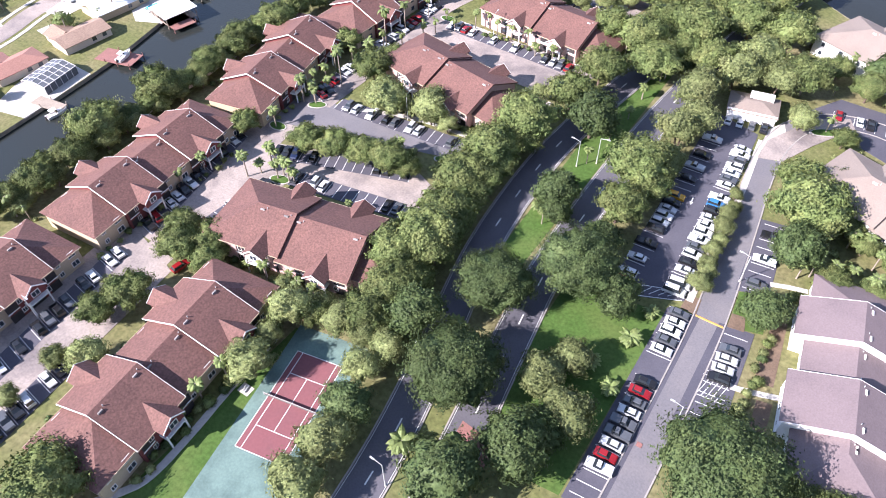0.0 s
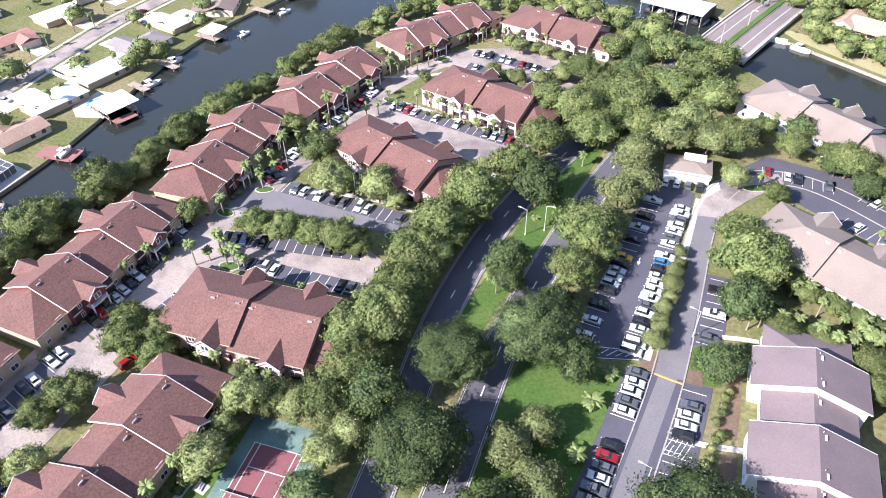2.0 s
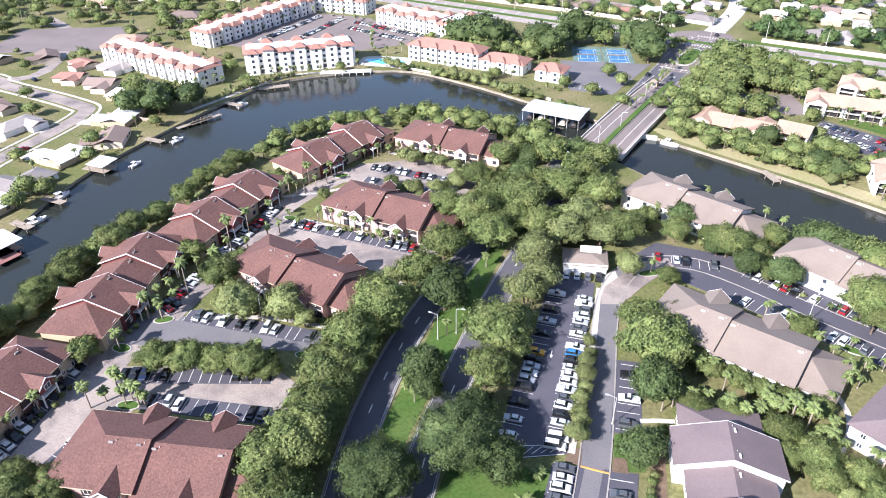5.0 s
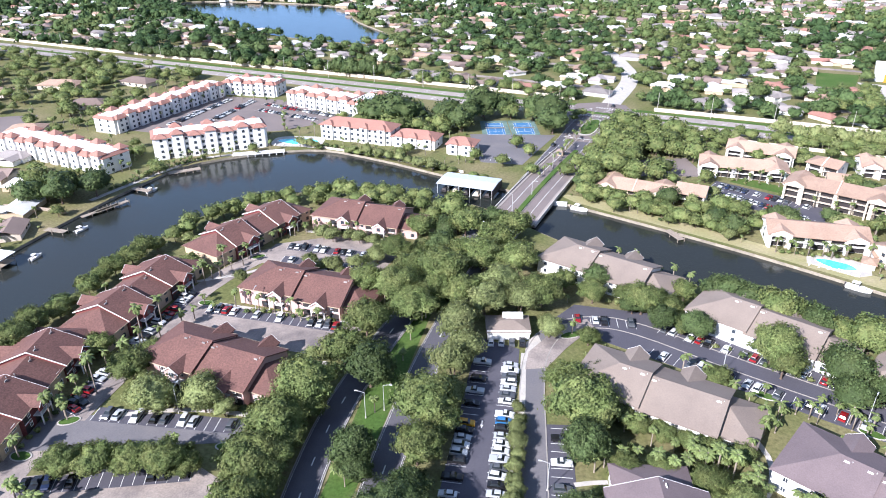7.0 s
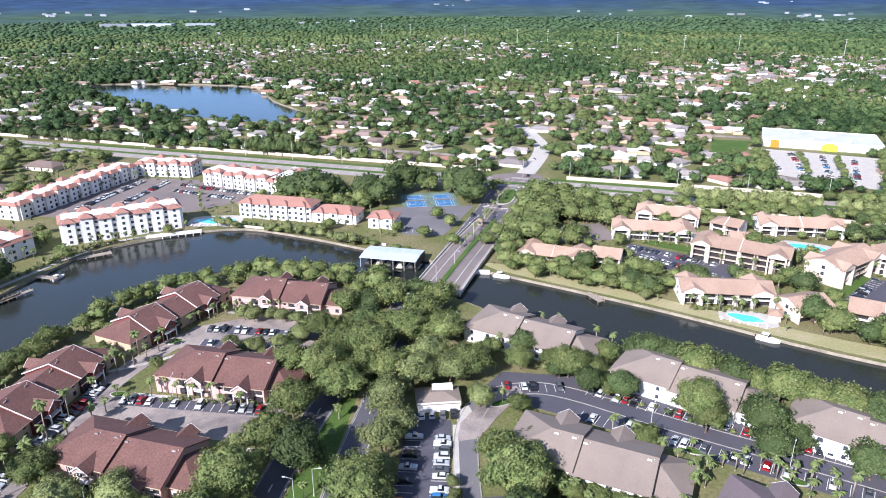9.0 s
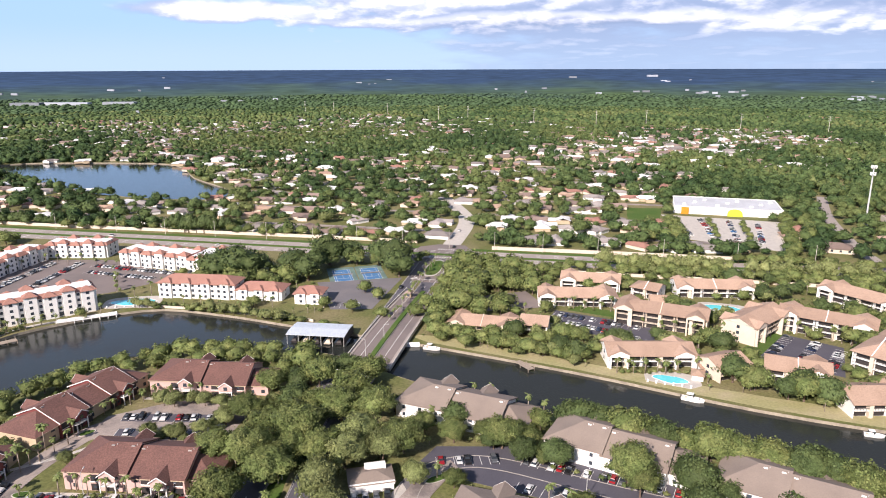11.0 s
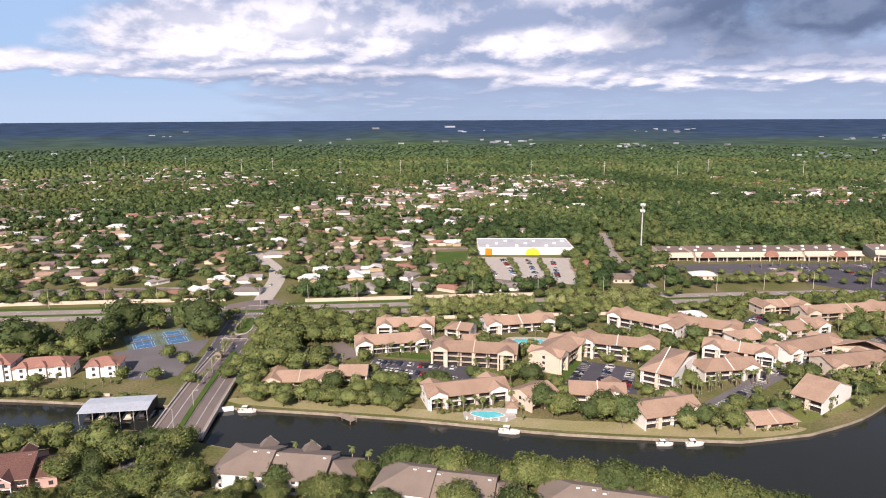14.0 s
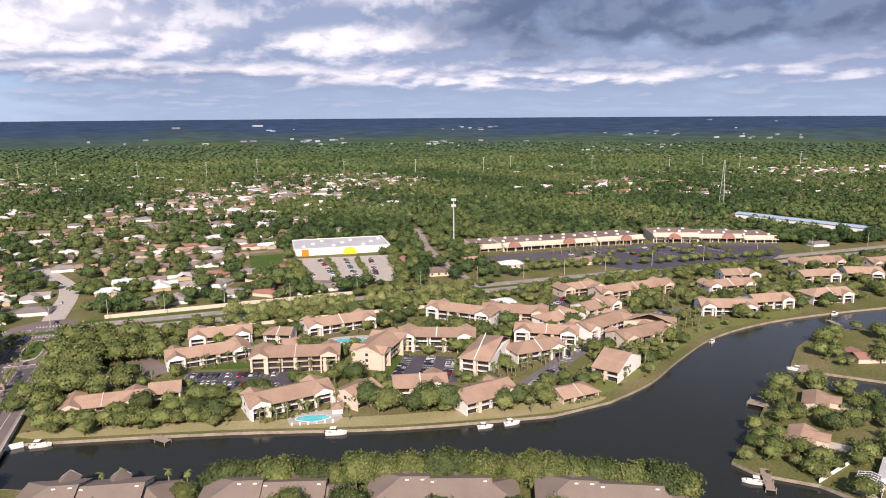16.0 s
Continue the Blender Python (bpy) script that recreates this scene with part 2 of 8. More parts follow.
WOODS_DARK = paint("far_dark_leaf", (0.036, 0.064, 0.024), (0.062, 0.094, 0.033), fine=0.5, coarse=0.045, spread=0.45, wear=0.9, island=0.18, rough=0.7, bump=0.8, spec=0.1)
WOODS_LIGHT = paint("far_light_leaf", (0.092, 0.124, 0.042), (0.148, 0.162, 0.062), fine=0.5, coarse=0.045, spread=0.4, wear=0.9, island=0.18, rough=0.7, bump=0.8, spec=0.1)
TYRE = paint("tyre_rubber", (0.02, 0.02, 0.021), fine=9.0, coarse=2.0)
CAR_GLASS = paint("car_glass", (0.025, 0.03, 0.035), rough=0.06, fine=3.0, coarse=1.0, spec=0.6)
STEEL = paint("galvanised_steel", (0.62, 0.62, 0.60), (0.5, 0.5, 0.49), rough=0.45, metal=0.3, fine=5.0, coarse=1.0)
RED_WOOD = paint("red_stained_timber", (0.27, 0.13, 0.11), (0.19, 0.10, 0.09), fine=4.0, coarse=0.6, spread=0.2)
NET = paint("court_net", (0.16, 0.15, 0.14), fine=6.0, coarse=1.0)
WOOD = paint("weathered_timber", (0.34, 0.28, 0.22), (0.24, 0.19, 0.15), fine=4.0, coarse=0.6, spread=0.2)
COURT_RED = paint("red_court_paint", (0.205, 0.078, 0.082), (0.17, 0.075, 0.08), fine=2.0, coarse=0.2, spread=0.08)
COURT_GREEN = paint("green_court_paint", (0.150, 0.220, 0.190), (0.075, 0.115, 0.105), fine=2.0, coarse=0.16, spread=0.1, wear=0.8)
COURT_BLUE = paint("blue_court_paint", (0.06, 0.17, 0.34), (0.07, 0.16, 0.3), fine=2.0, coarse=0.2, spread=0.08)
POOL = paint("pool_water", (0.12, 0.62, 0.68), (0.10, 0.55, 0.62), rough=0.08, fine=1.0, coarse=0.2, spread=0.08, spec=0.5)
YELLOW = paint("yellow_green_sign", (0.52, 0.60, 0.05), fine=2.0, coarse=0.3, spread=0.04)
ORANGE = paint("orange_panel", (0.85, 0.24, 0.02), fine=2.0, coarse=0.3, spread=0.04)
BLUE_ROOF = paint("blue_metal_roof", (0.34, 0.48, 0.64), (0.46, 0.56, 0.66), rough=0.5, fine=2.0, coarse=0.2)


def water_paint():
    m = bpy.data.materials.new("river_water")
    m.use_nodes = True
    n, l = m.node_tree.nodes, m.node_tree.links
    bsdf = n["Principled BSDF"]
    bsdf.inputs["Base Color"].default_value = (0.025, 0.028, 0.025, 1)
    bsdf.inputs["Roughness"].default_value, bsdf.inputs["IOR"].default_value = 0.06, 1.33
    place = n.new("ShaderNodeTexCoord").outputs["Object"]
    heights = []
    for scale, detail in ((1.3, 3.0), (0.09, 3.0)):
        t = n.new("ShaderNodeTexNoise")
        t.inputs["Scale"].default_value, t.inputs["Detail"].default_value = scale, detail
        l.new(place, t.inputs["Vector"])
        heights.append(t.outputs["Fac"])
    add = n.new("ShaderNodeMath")
    add.operation = "MULTIPLY"
    l.new(heights[0], add.inputs[0]), l.new(heights[1], add.inputs[1])
    b = n.new("ShaderNodeBump")
    b.inputs["Strength"].default_value, b.inputs["Distance"].default_value = 0.5, 0.16
    l.new(add.outputs[0], b.inputs["Height"]), l.new(b.outputs[0], bsdf.inputs["Normal"])
    return m


WATER = water_paint()


def hazed_woods():
    """Woods with haze painted in by distance: green to blue-grey, along an uneven edge."""
    m = bpy.data.materials.new("hazed_woods")
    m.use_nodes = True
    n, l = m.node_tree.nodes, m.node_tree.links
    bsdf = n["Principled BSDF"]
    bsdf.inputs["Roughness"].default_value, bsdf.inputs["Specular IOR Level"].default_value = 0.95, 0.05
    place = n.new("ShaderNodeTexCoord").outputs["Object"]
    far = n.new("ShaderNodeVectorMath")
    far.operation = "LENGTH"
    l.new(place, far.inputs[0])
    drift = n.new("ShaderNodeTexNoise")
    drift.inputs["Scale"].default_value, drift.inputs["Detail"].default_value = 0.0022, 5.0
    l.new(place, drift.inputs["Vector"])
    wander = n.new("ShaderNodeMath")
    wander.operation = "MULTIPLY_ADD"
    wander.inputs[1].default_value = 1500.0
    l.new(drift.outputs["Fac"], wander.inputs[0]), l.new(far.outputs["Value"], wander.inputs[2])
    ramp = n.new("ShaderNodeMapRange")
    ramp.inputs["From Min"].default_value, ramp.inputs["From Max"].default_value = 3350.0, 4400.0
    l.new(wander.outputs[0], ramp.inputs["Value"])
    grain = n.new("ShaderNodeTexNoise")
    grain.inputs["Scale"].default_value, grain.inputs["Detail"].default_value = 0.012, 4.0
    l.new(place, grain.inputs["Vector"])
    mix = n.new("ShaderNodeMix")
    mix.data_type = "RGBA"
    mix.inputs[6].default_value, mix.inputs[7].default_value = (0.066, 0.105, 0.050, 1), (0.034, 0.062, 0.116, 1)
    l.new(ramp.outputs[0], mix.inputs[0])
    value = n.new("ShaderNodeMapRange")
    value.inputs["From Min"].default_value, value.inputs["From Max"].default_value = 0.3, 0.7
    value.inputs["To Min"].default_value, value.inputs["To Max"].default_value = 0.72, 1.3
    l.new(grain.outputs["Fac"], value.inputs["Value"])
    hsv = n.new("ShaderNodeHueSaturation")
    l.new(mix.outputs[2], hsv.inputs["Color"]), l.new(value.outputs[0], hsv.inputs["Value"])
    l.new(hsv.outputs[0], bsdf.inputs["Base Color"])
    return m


HAZED_WOODS = hazed_woods()


# ---------------------------------------------------------------- helpers for shapes
class Shape:
    """Corners and faces of one mesh."""

    def __init__(self):
        self.v, self.f = [], []

    def add(self, verts, faces):
        k = len(self.v)
        self.v += [tuple(p) for p in verts]
        self.f += [tuple(i + k for i in face) for face in faces]
        return self

    def box(self, x0, x1, y0, y1, z0, z1, taper=0.0):
        a, b = x0 + taper, x1 - taper
        c, d = y0 + taper, y1 - taper
        return self.add([(x0, y0, z0), (x1, y0, z0), (x1, y1, z0), (x0, y1, z0), (a, c, z1), (b, c, z1), (b, d, z1), (a, d, z1)],
                        [(3, 2, 1, 0), (4, 5, 6, 7), (0, 1, 5, 4), (1, 2, 6, 5), (2, 3, 7, 6), (3, 0, 4, 7)])

    def slab(self, poly, thick):
        """A flat many-sided plate, its top at the given corners."""
        n = len(poly)
        low = [(x, y, z - thick) for x, y, z in poly]
        return self.add(list(poly) + low, [tuple(range(n)), tuple(range(2 * n - 1, n - 1, -1))] + [(i, n + i, n + (i + 1) % n, (i + 1) % n) for i in range(n)])

    def cyl(self, x, y, z0, z1, r0, r1=None, n=10):
        r1 = r0 if r1 is None else r1
        ring = [(math.cos(2 * math.pi * i / n), math.sin(2 * math.pi * i / n)) for i in range(n)]
        return self.add([(x + r0 * c, y + r0 * s, z0) for c, s in ring] + [(x + r1 * c, y + r1 * s, z1) for c, s in ring],
                        [(i, (i + 1) % n, n + (i + 1) % n, n + i) for i in range(n)] + [tuple(range(n, 2 * n)), tuple(range(n - 1, -1, -1))])

    def beam(self, a, b, r, n=5):
        a, b = Vector(a), Vector(b)
        side = (b - a).normalized().orthogonal().normalized() * r
        other = (b - a).normalized().cross(side)
        ring = [side * math.cos(2 * math.pi * i / n) + other * math.sin(2 * math.pi * i / n) for i in range(n)]
        return self.add([a + q for q in ring] + [b + q for q in ring],
                        [(i, (i + 1) % n, n + (i + 1) % n, n + i) for i in range(n)] + [tuple(range(n, 2 * n)), tuple(range(n - 1, -1, -1))])

    def strip(self, line, width, z0, z1):
        """A band of road along a line of (x, y)."""
        left, right = offset(line, width / 2), offset(line, -width / 2)
        return self.loft([[(*q, z1), (*p, z1), (*p, z0), (*q, z0)] for p, q in zip(left, right)])

    def loft(self, rings):
        """One body through a row of rings of equal size."""
        n, m = len(rings[0]), len(rings)
        return self.add([p for r in rings for p in r], [(k * n + i, (k + 1) * n + i, (k + 1) * n + (i + 1) % n, k * n + (i + 1) % n) for k in range(m - 1) for i in range(n)]
                        + [tuple(range(n)), tuple(range(m * n - 1, (m - 1) * n - 1, -1))])


def offset(line, d):
    out = []
    for i, p in enumerate(line):
        a, b = Vector(line[max(i - 1, 0)]), Vector(line[min(i + 1, len(line) - 1)])
        t = (b - a).normalized()
        out.append((p[0] - t.y * d, p[1] + t.x * d))
    return out


def smooth(line, steps=6, closed=False):
    """A soft curve through a few points."""
    pts = [Vector(p) for p in line]
    n, res = len(pts), []
    for i in range(n if closed else n - 1):
        p0, p1, p2, p3 = (pts[(i + k) % n] if closed else pts[min(max(i + k, 0), n - 1)] for k in (-1, 0, 1, 2))
        for s in range(steps):
            t = s / steps
            res.append(tuple(0.5 * (2 * p1 + (p2 - p0) * t + (2 * p0 - 5 * p1 + 4 * p2 - p3) * t ** 2 + (3 * p1 - p0 - 3 * p2 + p3) * t ** 3)))
    return res if closed else res + [tuple(pts[-1])]


def inside(poly, x, y):
    hit, j = False, len(poly) - 1
    for i in range(len(poly)):
        (xi, yi), (xj, yj) = poly[i][:2], poly[j][:2]
        if (yi > y) != (yj > y) and x < (xj - xi) * (y - yi) / (yj - yi) + xi:
            hit = not hit
        j = i
    return hit


def mesh_of(name, shape, material):
    me = bpy.data.meshes.new(name)
    me.from_pydata(shape.v, [], shape.f)
    me.materials.append(material)
    return me


def part(name, shape, material, parent=None, label="", m=None):
    """One mesh object, under a thing or under a part."""
    ob = new(name, shape if isinstance(shape, bpy.types.Mesh) else mesh_of(name, shape, material))
    ob.parent = parent
    if m is not None:
        ob.matrix_basis = m
    if label:
        ob["label"] = label
    return ob


def thing(name, label, category, m=None, group="", kind=""):
    ob = tagged(new(name), label, category, group, kind)
    if m is not None:
        ob.matrix_basis = m
    return ob


def joined(name, pieces):
    """One mesh of many placed copies: pieces is a list of (mesh, matrix)."""
    mats, blocks = [], {}
    for me, m in pieces:
        blocks.setdefault(me.name, (me, []))[1].append(np.array(m))
    verts, faces, slots, count = [], [], [], 0
    for me, places in blocks.values():
        me.calc_loop_triangles()
        v = np.empty(len(me.vertices) * 3, np.float32)
        me.vertices.foreach_get("co", v)
        t = np.empty(len(me.loop_triangles) * 3, np.int32)
        me.loop_triangles.foreach_get("vertices", t)
        k = np.empty(len(me.loop_triangles), np.int32)
        me.loop_triangles.foreach_get("material_index", k)
        own = []
        for mat in me.materials:
            if mat not in mats:
                mats.append(mat)
            own.append(mats.index(mat))
        v, t, k = v.reshape(-1, 3), t.reshape(-1, 3), np.array(own, np.int32)[k]
        for m in places:
            verts.append(v @ m[:3, :3].T + m[:3, 3])
            faces.append(t + count)
            slots.append(k)
            count += len(v)
    me = bpy.data.meshes.new(name)
    verts, faces = np.concatenate(verts).astype(np.float32), np.concatenate(faces).astype(np.int32)
    me.vertices.add(len(verts)), me.loops.add(faces.size), me.polygons.add(len(faces))
    me.vertices.foreach_set("co", verts.ravel()), me.loops.foreach_set("vertex_index", faces.ravel())
    me.polygons.foreach_set("loop_start", np.arange(0, faces.size, 3, dtype=np.int32))
    for mat in mats:
        me.materials.append(mat)
    me.polygons.foreach_set("material_index", np.concatenate(slots))
    me.update(calc_edges=True)
    return me


def structure(name, shape, material, label, category):
    return tagged(part(name, shape, material), label, category, kind="structure")


# ---------------------------------------------------------------- water and ground
RIVER = smooth([(-190, -90), (-194, 20), (-199, 92), (-206, 128), (-213, 154), (-218, 178), (-219, 208), (-212, 275), (-198, 316), (-150, 347), (-110, 340), (-60, 319), (-5, 297), (64, 263), (122, 230), (183, 204)], 4)
RIVER += smooth([(213, 201), (245, 206), (281, 219), (326, 232), (374, 233), (430, 222), (520, 196), (720, 150)], 4)
RIVER += [(720, 110), (520, 150), (432, 184), (402, 199), (375, 203), (349, 197), (322, 184), (324, 169), (337, 147), (380, 80), (430, 20), (415, 10), (360, 70), (315, 136), (306, 156), (307, 172.5), (286, 169.3), (263, 160.4), (248, 153.4), (229, 145.6)]
RIVER += [(211, 139), (211, 129), (221.8, 113), (223, 102), (225, 60), (225, -90), (186, -90), (186, 60), (184, 120)]
RIVER += smooth([(165, 150), (140, 172), (100, 196), (63, 219), (30, 238), (-4, 256), (-40, 284), (-62, 291), (-92, 296), (-125, 289), (-155, 262), (-167, 231), (-171, 165), (-173, 120), (-171, 60), (-170, -90)], 4)
LAKE = smooth([(-545, 880), (-535, 930), (-374, 925), (-315, 886), (-268, 795), (-207, 712), (-214, 660), (-329, 692), (-451, 785)], 4, True)
POND = smooth([(125, 840), (190, 830), (185, 860), (130, 870)], 3, True)


def land_height(x, y):
    """Flat, and rising gently far out so that the land closes at the horizon."""
    d = math.hypot(x, y)
    if d < 2000:
        return 0.0
    dip = 0.0057 + (0.062 - 0.0057) * (max(0.0, 4850 - d) / 2850) ** 1.6
    return max(EYE_HEIGHT - d * dip, 0.0)


def lay_ground():
    rings = [900, 1150, 1500, 2000, 2200, 2450, 2700, 2850, 3000, 3300, 3600, 3900, 4200, 4500, 4700, 4850]
    pts, edges = [], []
    for poly in (RIVER, LAKE, POND):
        k = len(pts)
        pts += [Vector(p[:2]) for p in poly]
        edges += [(k + i, k + (i + 1) % len(poly)) for i in range(len(poly))]
    for r in rings:
        n = 72
        pts += [Vector((r * math.cos(2 * math.pi * i / n), r * math.sin(2 * math.pi * i / n))) for i in range(n)]
    for gx in range(-600, 700, 100):
        for gy in range(-200, 800, 100):
            if not any(min((Vector((gx, gy)) - Vector(p[:2])).length for p in poly) < 15 for poly in (RIVER, LAKE, POND)):
                pts.append(Vector((gx, gy)))
    verts, _, faces, *_ = geometry.delaunay_2d_cdt(pts, edges, [], 0, 0.001)
    near, far, haze = Shape(), Shape(), Shape()
    near.v = [(p.x, p.y, land_height(p.x, p.y)) for p in verts]
    far.v = haze.v = near.v
    for f in faces:
        c = sum((verts[i] for i in f), Vector((0, 0))) / len(f)
        if not any(inside(poly, c.x, c.y) for poly in (RIVER, LAKE, POND)):
            (haze if c.length > 2850 else far if c.length > 2000 else near).f.append(tuple(f))
    structure("ground", near, GRASS, "grassy ground that spreads under the whole suburb", "ground")
    structure("woodland", far, HAZED_WOODS, "green wooded land far off", "distance")
    structure("backdrop", haze, HAZED_WOODS, "wooded land that reaches to the horizon, haze painted in as dark blue-grey", "distance")
    wall = Shape()
    for poly in (RIVER, LAKE, POND):
        for i in range(len(poly)):
            a, b = poly[i], poly[(i + 1) % len(poly)]
            wall.add([(a[0], a[1], 0.12), (b[0], b[1], 0.12), (b[0], b[1], -3), (a[0], a[1], -3)], [(0, 1, 2, 3)])
    structure("river_bank", wall, SEAWALL, "weathered concrete seawall along the water", "seawall")
    sheet = Shape().add([(-900, -300, -1.1), (900, -300, -1.1), (900, 1100, -1.1), (-900, 1100, -1.1)], [(0, 1, 2, 3)])
    structure("water", sheet, WATER, "calm dark river water with fine ripples", "water")


lay_ground()


# ---------------------------------------------------------------- roads and parking lots
ROAD_WEST = smooth([(-40, 0), (-43.5, 38), (-48, 63), (-56, 98), (-59, 132), (-57.5, 160), (-53.5, 190), (-47, 228), (-38, 265), (-31, 292), (-12, 385), (-4, 425), (4, 462)], 4)
ROAD_EAST = smooth([(-27, 0), (-31, 40), (-37, 80), (-40, 105), (-40.5, 146), (-39, 180), (-34, 222), (-28, 255), (-21.5, 286), (-4, 374), (8, 422), (16, 456)], 4)
HIGHWAY = smooth([(-900, 665), (-374, 540), (-164, 492), (-22, 459), (110, 429), (287, 394), (438, 360), (674, 308), (1000, 235)], 4)
ROAD_NORTH = smooth([(11, 455), (17, 480), (31, 548), (28, 600), (5, 685), (-60, 760), (-90, 860)], 4)
DRIVE_EAST = smooth([(-3, 40), (-2.5, 75), (-3, 107), (-6, 140), (-8, 160), (-8, 177), (-3, 191), (9, 198), (24, 196), (54, 181), (104, 158), (150, 134)], 4)
DRIVE_WEST = smooth([(-113, -20), (-117, 15), (-120.5, 48), (-124, 80), (-130, 105), (-130, 143), (-129, 170), (-128, 195), (-118, 222), (-100, 236)], 4)
HOME_STREET = smooth([(-236, -20), (-244, 80), (-250, 107), (-256, 135), (-260, 158), (-263, 175), (-265, 191), (-265.5, 217), (-267, 235), (-271, 246.5), (-281, 250.5), (-302, 255), (-327, 259), (-347, 263), (-370, 268), (-520, 250)], 4)
CROSS_STREET = smooth([(-350, 264), (-337, 286), (-380, 350), (-430, 380)], 4)
MALL_ROAD = smooth([(277, 398), (290, 425), (300, 465), (335, 560), (380, 650)], 8)

structure("road_west", Shape().strip(ROAD_WEST, 8.0, -0.2, 0.06), ASPHALT, "two-lane asphalt carriageway of a tree-lined boulevard", "road")
structure("road_east", Shape().strip(ROAD_EAST, 8.0, -0.2, 0.06), ASPHALT, "two-lane asphalt carriageway beside a grassy median", "road")
structure("road_highway", Shape().strip(HIGHWAY, 26, -0.2, 0.05), HIGHWAY_GREY, "wide brown-grey highway that crosses the suburb", "road")
structure("road_north", Shape().strip(ROAD_NORTH, 13, -0.2, 0.07), CONCRETE, "pale street leading into the suburb", "road")
structure("wall_riverside", Shape().strip([(-152, 352.2), (-128, 347.8), (-108, 344), (-88, 338.6), (-72, 333), (-58, 327)], 0.4, -0.2, 1.3), STUCCO_CREAM, "low cream garden wall above the river bank", "wall")
structure("road_drive_east", Shape().strip(DRIVE_EAST, 6.6, -0.2, 0.07), GREY_ASPHALT, "grey asphalt driveway past the parking lot", "road")
structure("turning_apron", Shape().slab([(x, y, 0.14) for x, y in ((-4.6, 170), (0.5, 181), (4.2, 187.5), (9.4, 194), (6.5, 199.5), (-1.5, 194.5), (-5.5, 187), (-10.6, 177), (-10.8, 168))], 0.3), WORN_ASPHALT, "pale pinkish asphalt at the bend of the driveway", "road")
structure("road_drive_west", Shape().strip(DRIVE_WEST, 9.0, -0.2, 0.07), WORN_ASPHALT, "worn pinkish asphalt drive between red-roofed houses", "road")
structure("road_homes", Shape().strip(HOME_STREET, 8, -0.2, 0.06), WORN_ASPHALT, "pale residential street", "road")
structure("road_homes_cross", Shape().strip(CROSS_STREET, 8, -0.2, 0.075), WORN_ASPHALT, "pale residential side street", "road")
structure("road_mall", Shape().strip(MALL_ROAD, 9, -0.2, 0.06), HIGHWAY_GREY, "pale road beside the store", "road")


BUILT = []     # ground plans that trees keep off


def plan_box(x, y, turn, x0, x1, y0, y1):
    m = pose(x, y, 0, 0, 0, turn)
    BUILT.append([tuple((m @ Vector((a, b, 0))).xy) for a, b in ((x0, y0), (x1, y0), (x1, y1), (x0, y1))])


def crossing():
    corners = [(-10, 392), (10, 388), (20, 430), (30, 462), (26, 476), (8, 480), (-6, 474), (-14, 452)]
    BUILT.append(corners)
    structure("road_junction", Shape().slab([(x, y, 0.09) for x, y in corners], 0.3), ROAD, "wide brown asphalt road junction", "road")
    island = smooth([(-3.5, 405), (4, 404), (9, 420), (10, 436), (5, 437), (-1, 424)], 3, True)
    structure("median_island", Shape().slab([(x, y, 0.3) for x, y in island], 0.3), CONCRETE, "planted median island with a pale kerb", "median")
    structure("island_soil", Shape().slab([(x * 0.86 + 0.45, (y - 420) * 0.9 + 420, 0.36) for x, y in island], 0.2), LAWN, "grass and planting on the median island", "median")


crossing()


def lot(name, corners, material, label, z=0.08):
    BUILT.append(corners)
    return structure(name, Shape().slab([(x, y, z + 0.0012 * len(BUILT)) for x, y in corners], 0.3), material, label, "parking lot")


lot("parking_lot_1", [(-25.5, 102), (-9.5, 109.5), (-13.5, 178), (-27, 182)], DARK_ASPHALT, "dark asphalt parking lot with white stalls", 0.10)
lot("parking_lot_2", [(-12, 54), (-5, 54), (-5, 107), (-12, 106)], DARK_ASPHALT, "asphalt parking bays beside the driveway")
lot("parking_lot_3", [(-1, 80), (8, 83), (6.5, 109), (-1, 108)], DARK_ASPHALT, "asphalt parking bays with hatched spaces")
lot("parking_lot_4", [(-1, 119), (6, 121), (3.5, 146), (-3, 145)], DARK_ASPHALT, "asphalt parking bays near the grey-roofed houses")
lot("parking_lot_5", [(-134, -12), (-108, -12), (-111, 24), (-114, 52), (-137, 58), (-134, 30)], WORN_ASPHALT, "worn asphalt lot between rows of houses")
lot("parking_lot_6", [(-137, 56), (-116, 56), (-112, 90), (-76, 96), (-74, 108), (-88, 114), (-126, 101), (-137, 104)], WORN_ASPHALT, "sunlit worn parking lot behind the houses")
lot("parking_lot_7", [(-134, 108), (-82, 122), (-79, 131), (-110, 128), (-136, 121)], GREY_ASPHALT, "parking bays in front of a red-roofed house")
lot("parking_lot_8", [(-134, 120), (-124, 122), (-123, 165), (-118, 166), (-70, 162), (-64, 181), (-120, 184), (-134, 190)], WORN_ASPHALT, "worn parking lot between red-roofed houses")
lot("parking_lot_9", [(-120, 216), (-70, 214), (-66, 238), (-96, 244), (-118, 232)], WORN_ASPHALT, "worn parking lot near the river houses")
lot("parking_lot_10", [(-4, 198), (6, 190), (22, 183), (101, 147), (112, 168), (30, 207), (2, 208)], DARK_ASPHALT, "dark asphalt lot between grey-roofed houses")
lot("parking_lot_11", [(-280, 362), (-272, 448), (-210, 446), (-148, 408), (-182, 376), (-246, 358)], ROAD, "brown parking court of the white apartments")
lot("parking_lot_12", [(143, 276), (168, 303), (187, 286), (170, 256)], DARK_ASPHALT, "dark asphalt lot enclosed by tan-roofed apartments")
lot("parking_lot_13", [(58, 322), (66, 340), (108, 316), (103, 286)], DARK_ASPHALT, "dark asphalt lot beside tan-roofed apartments")
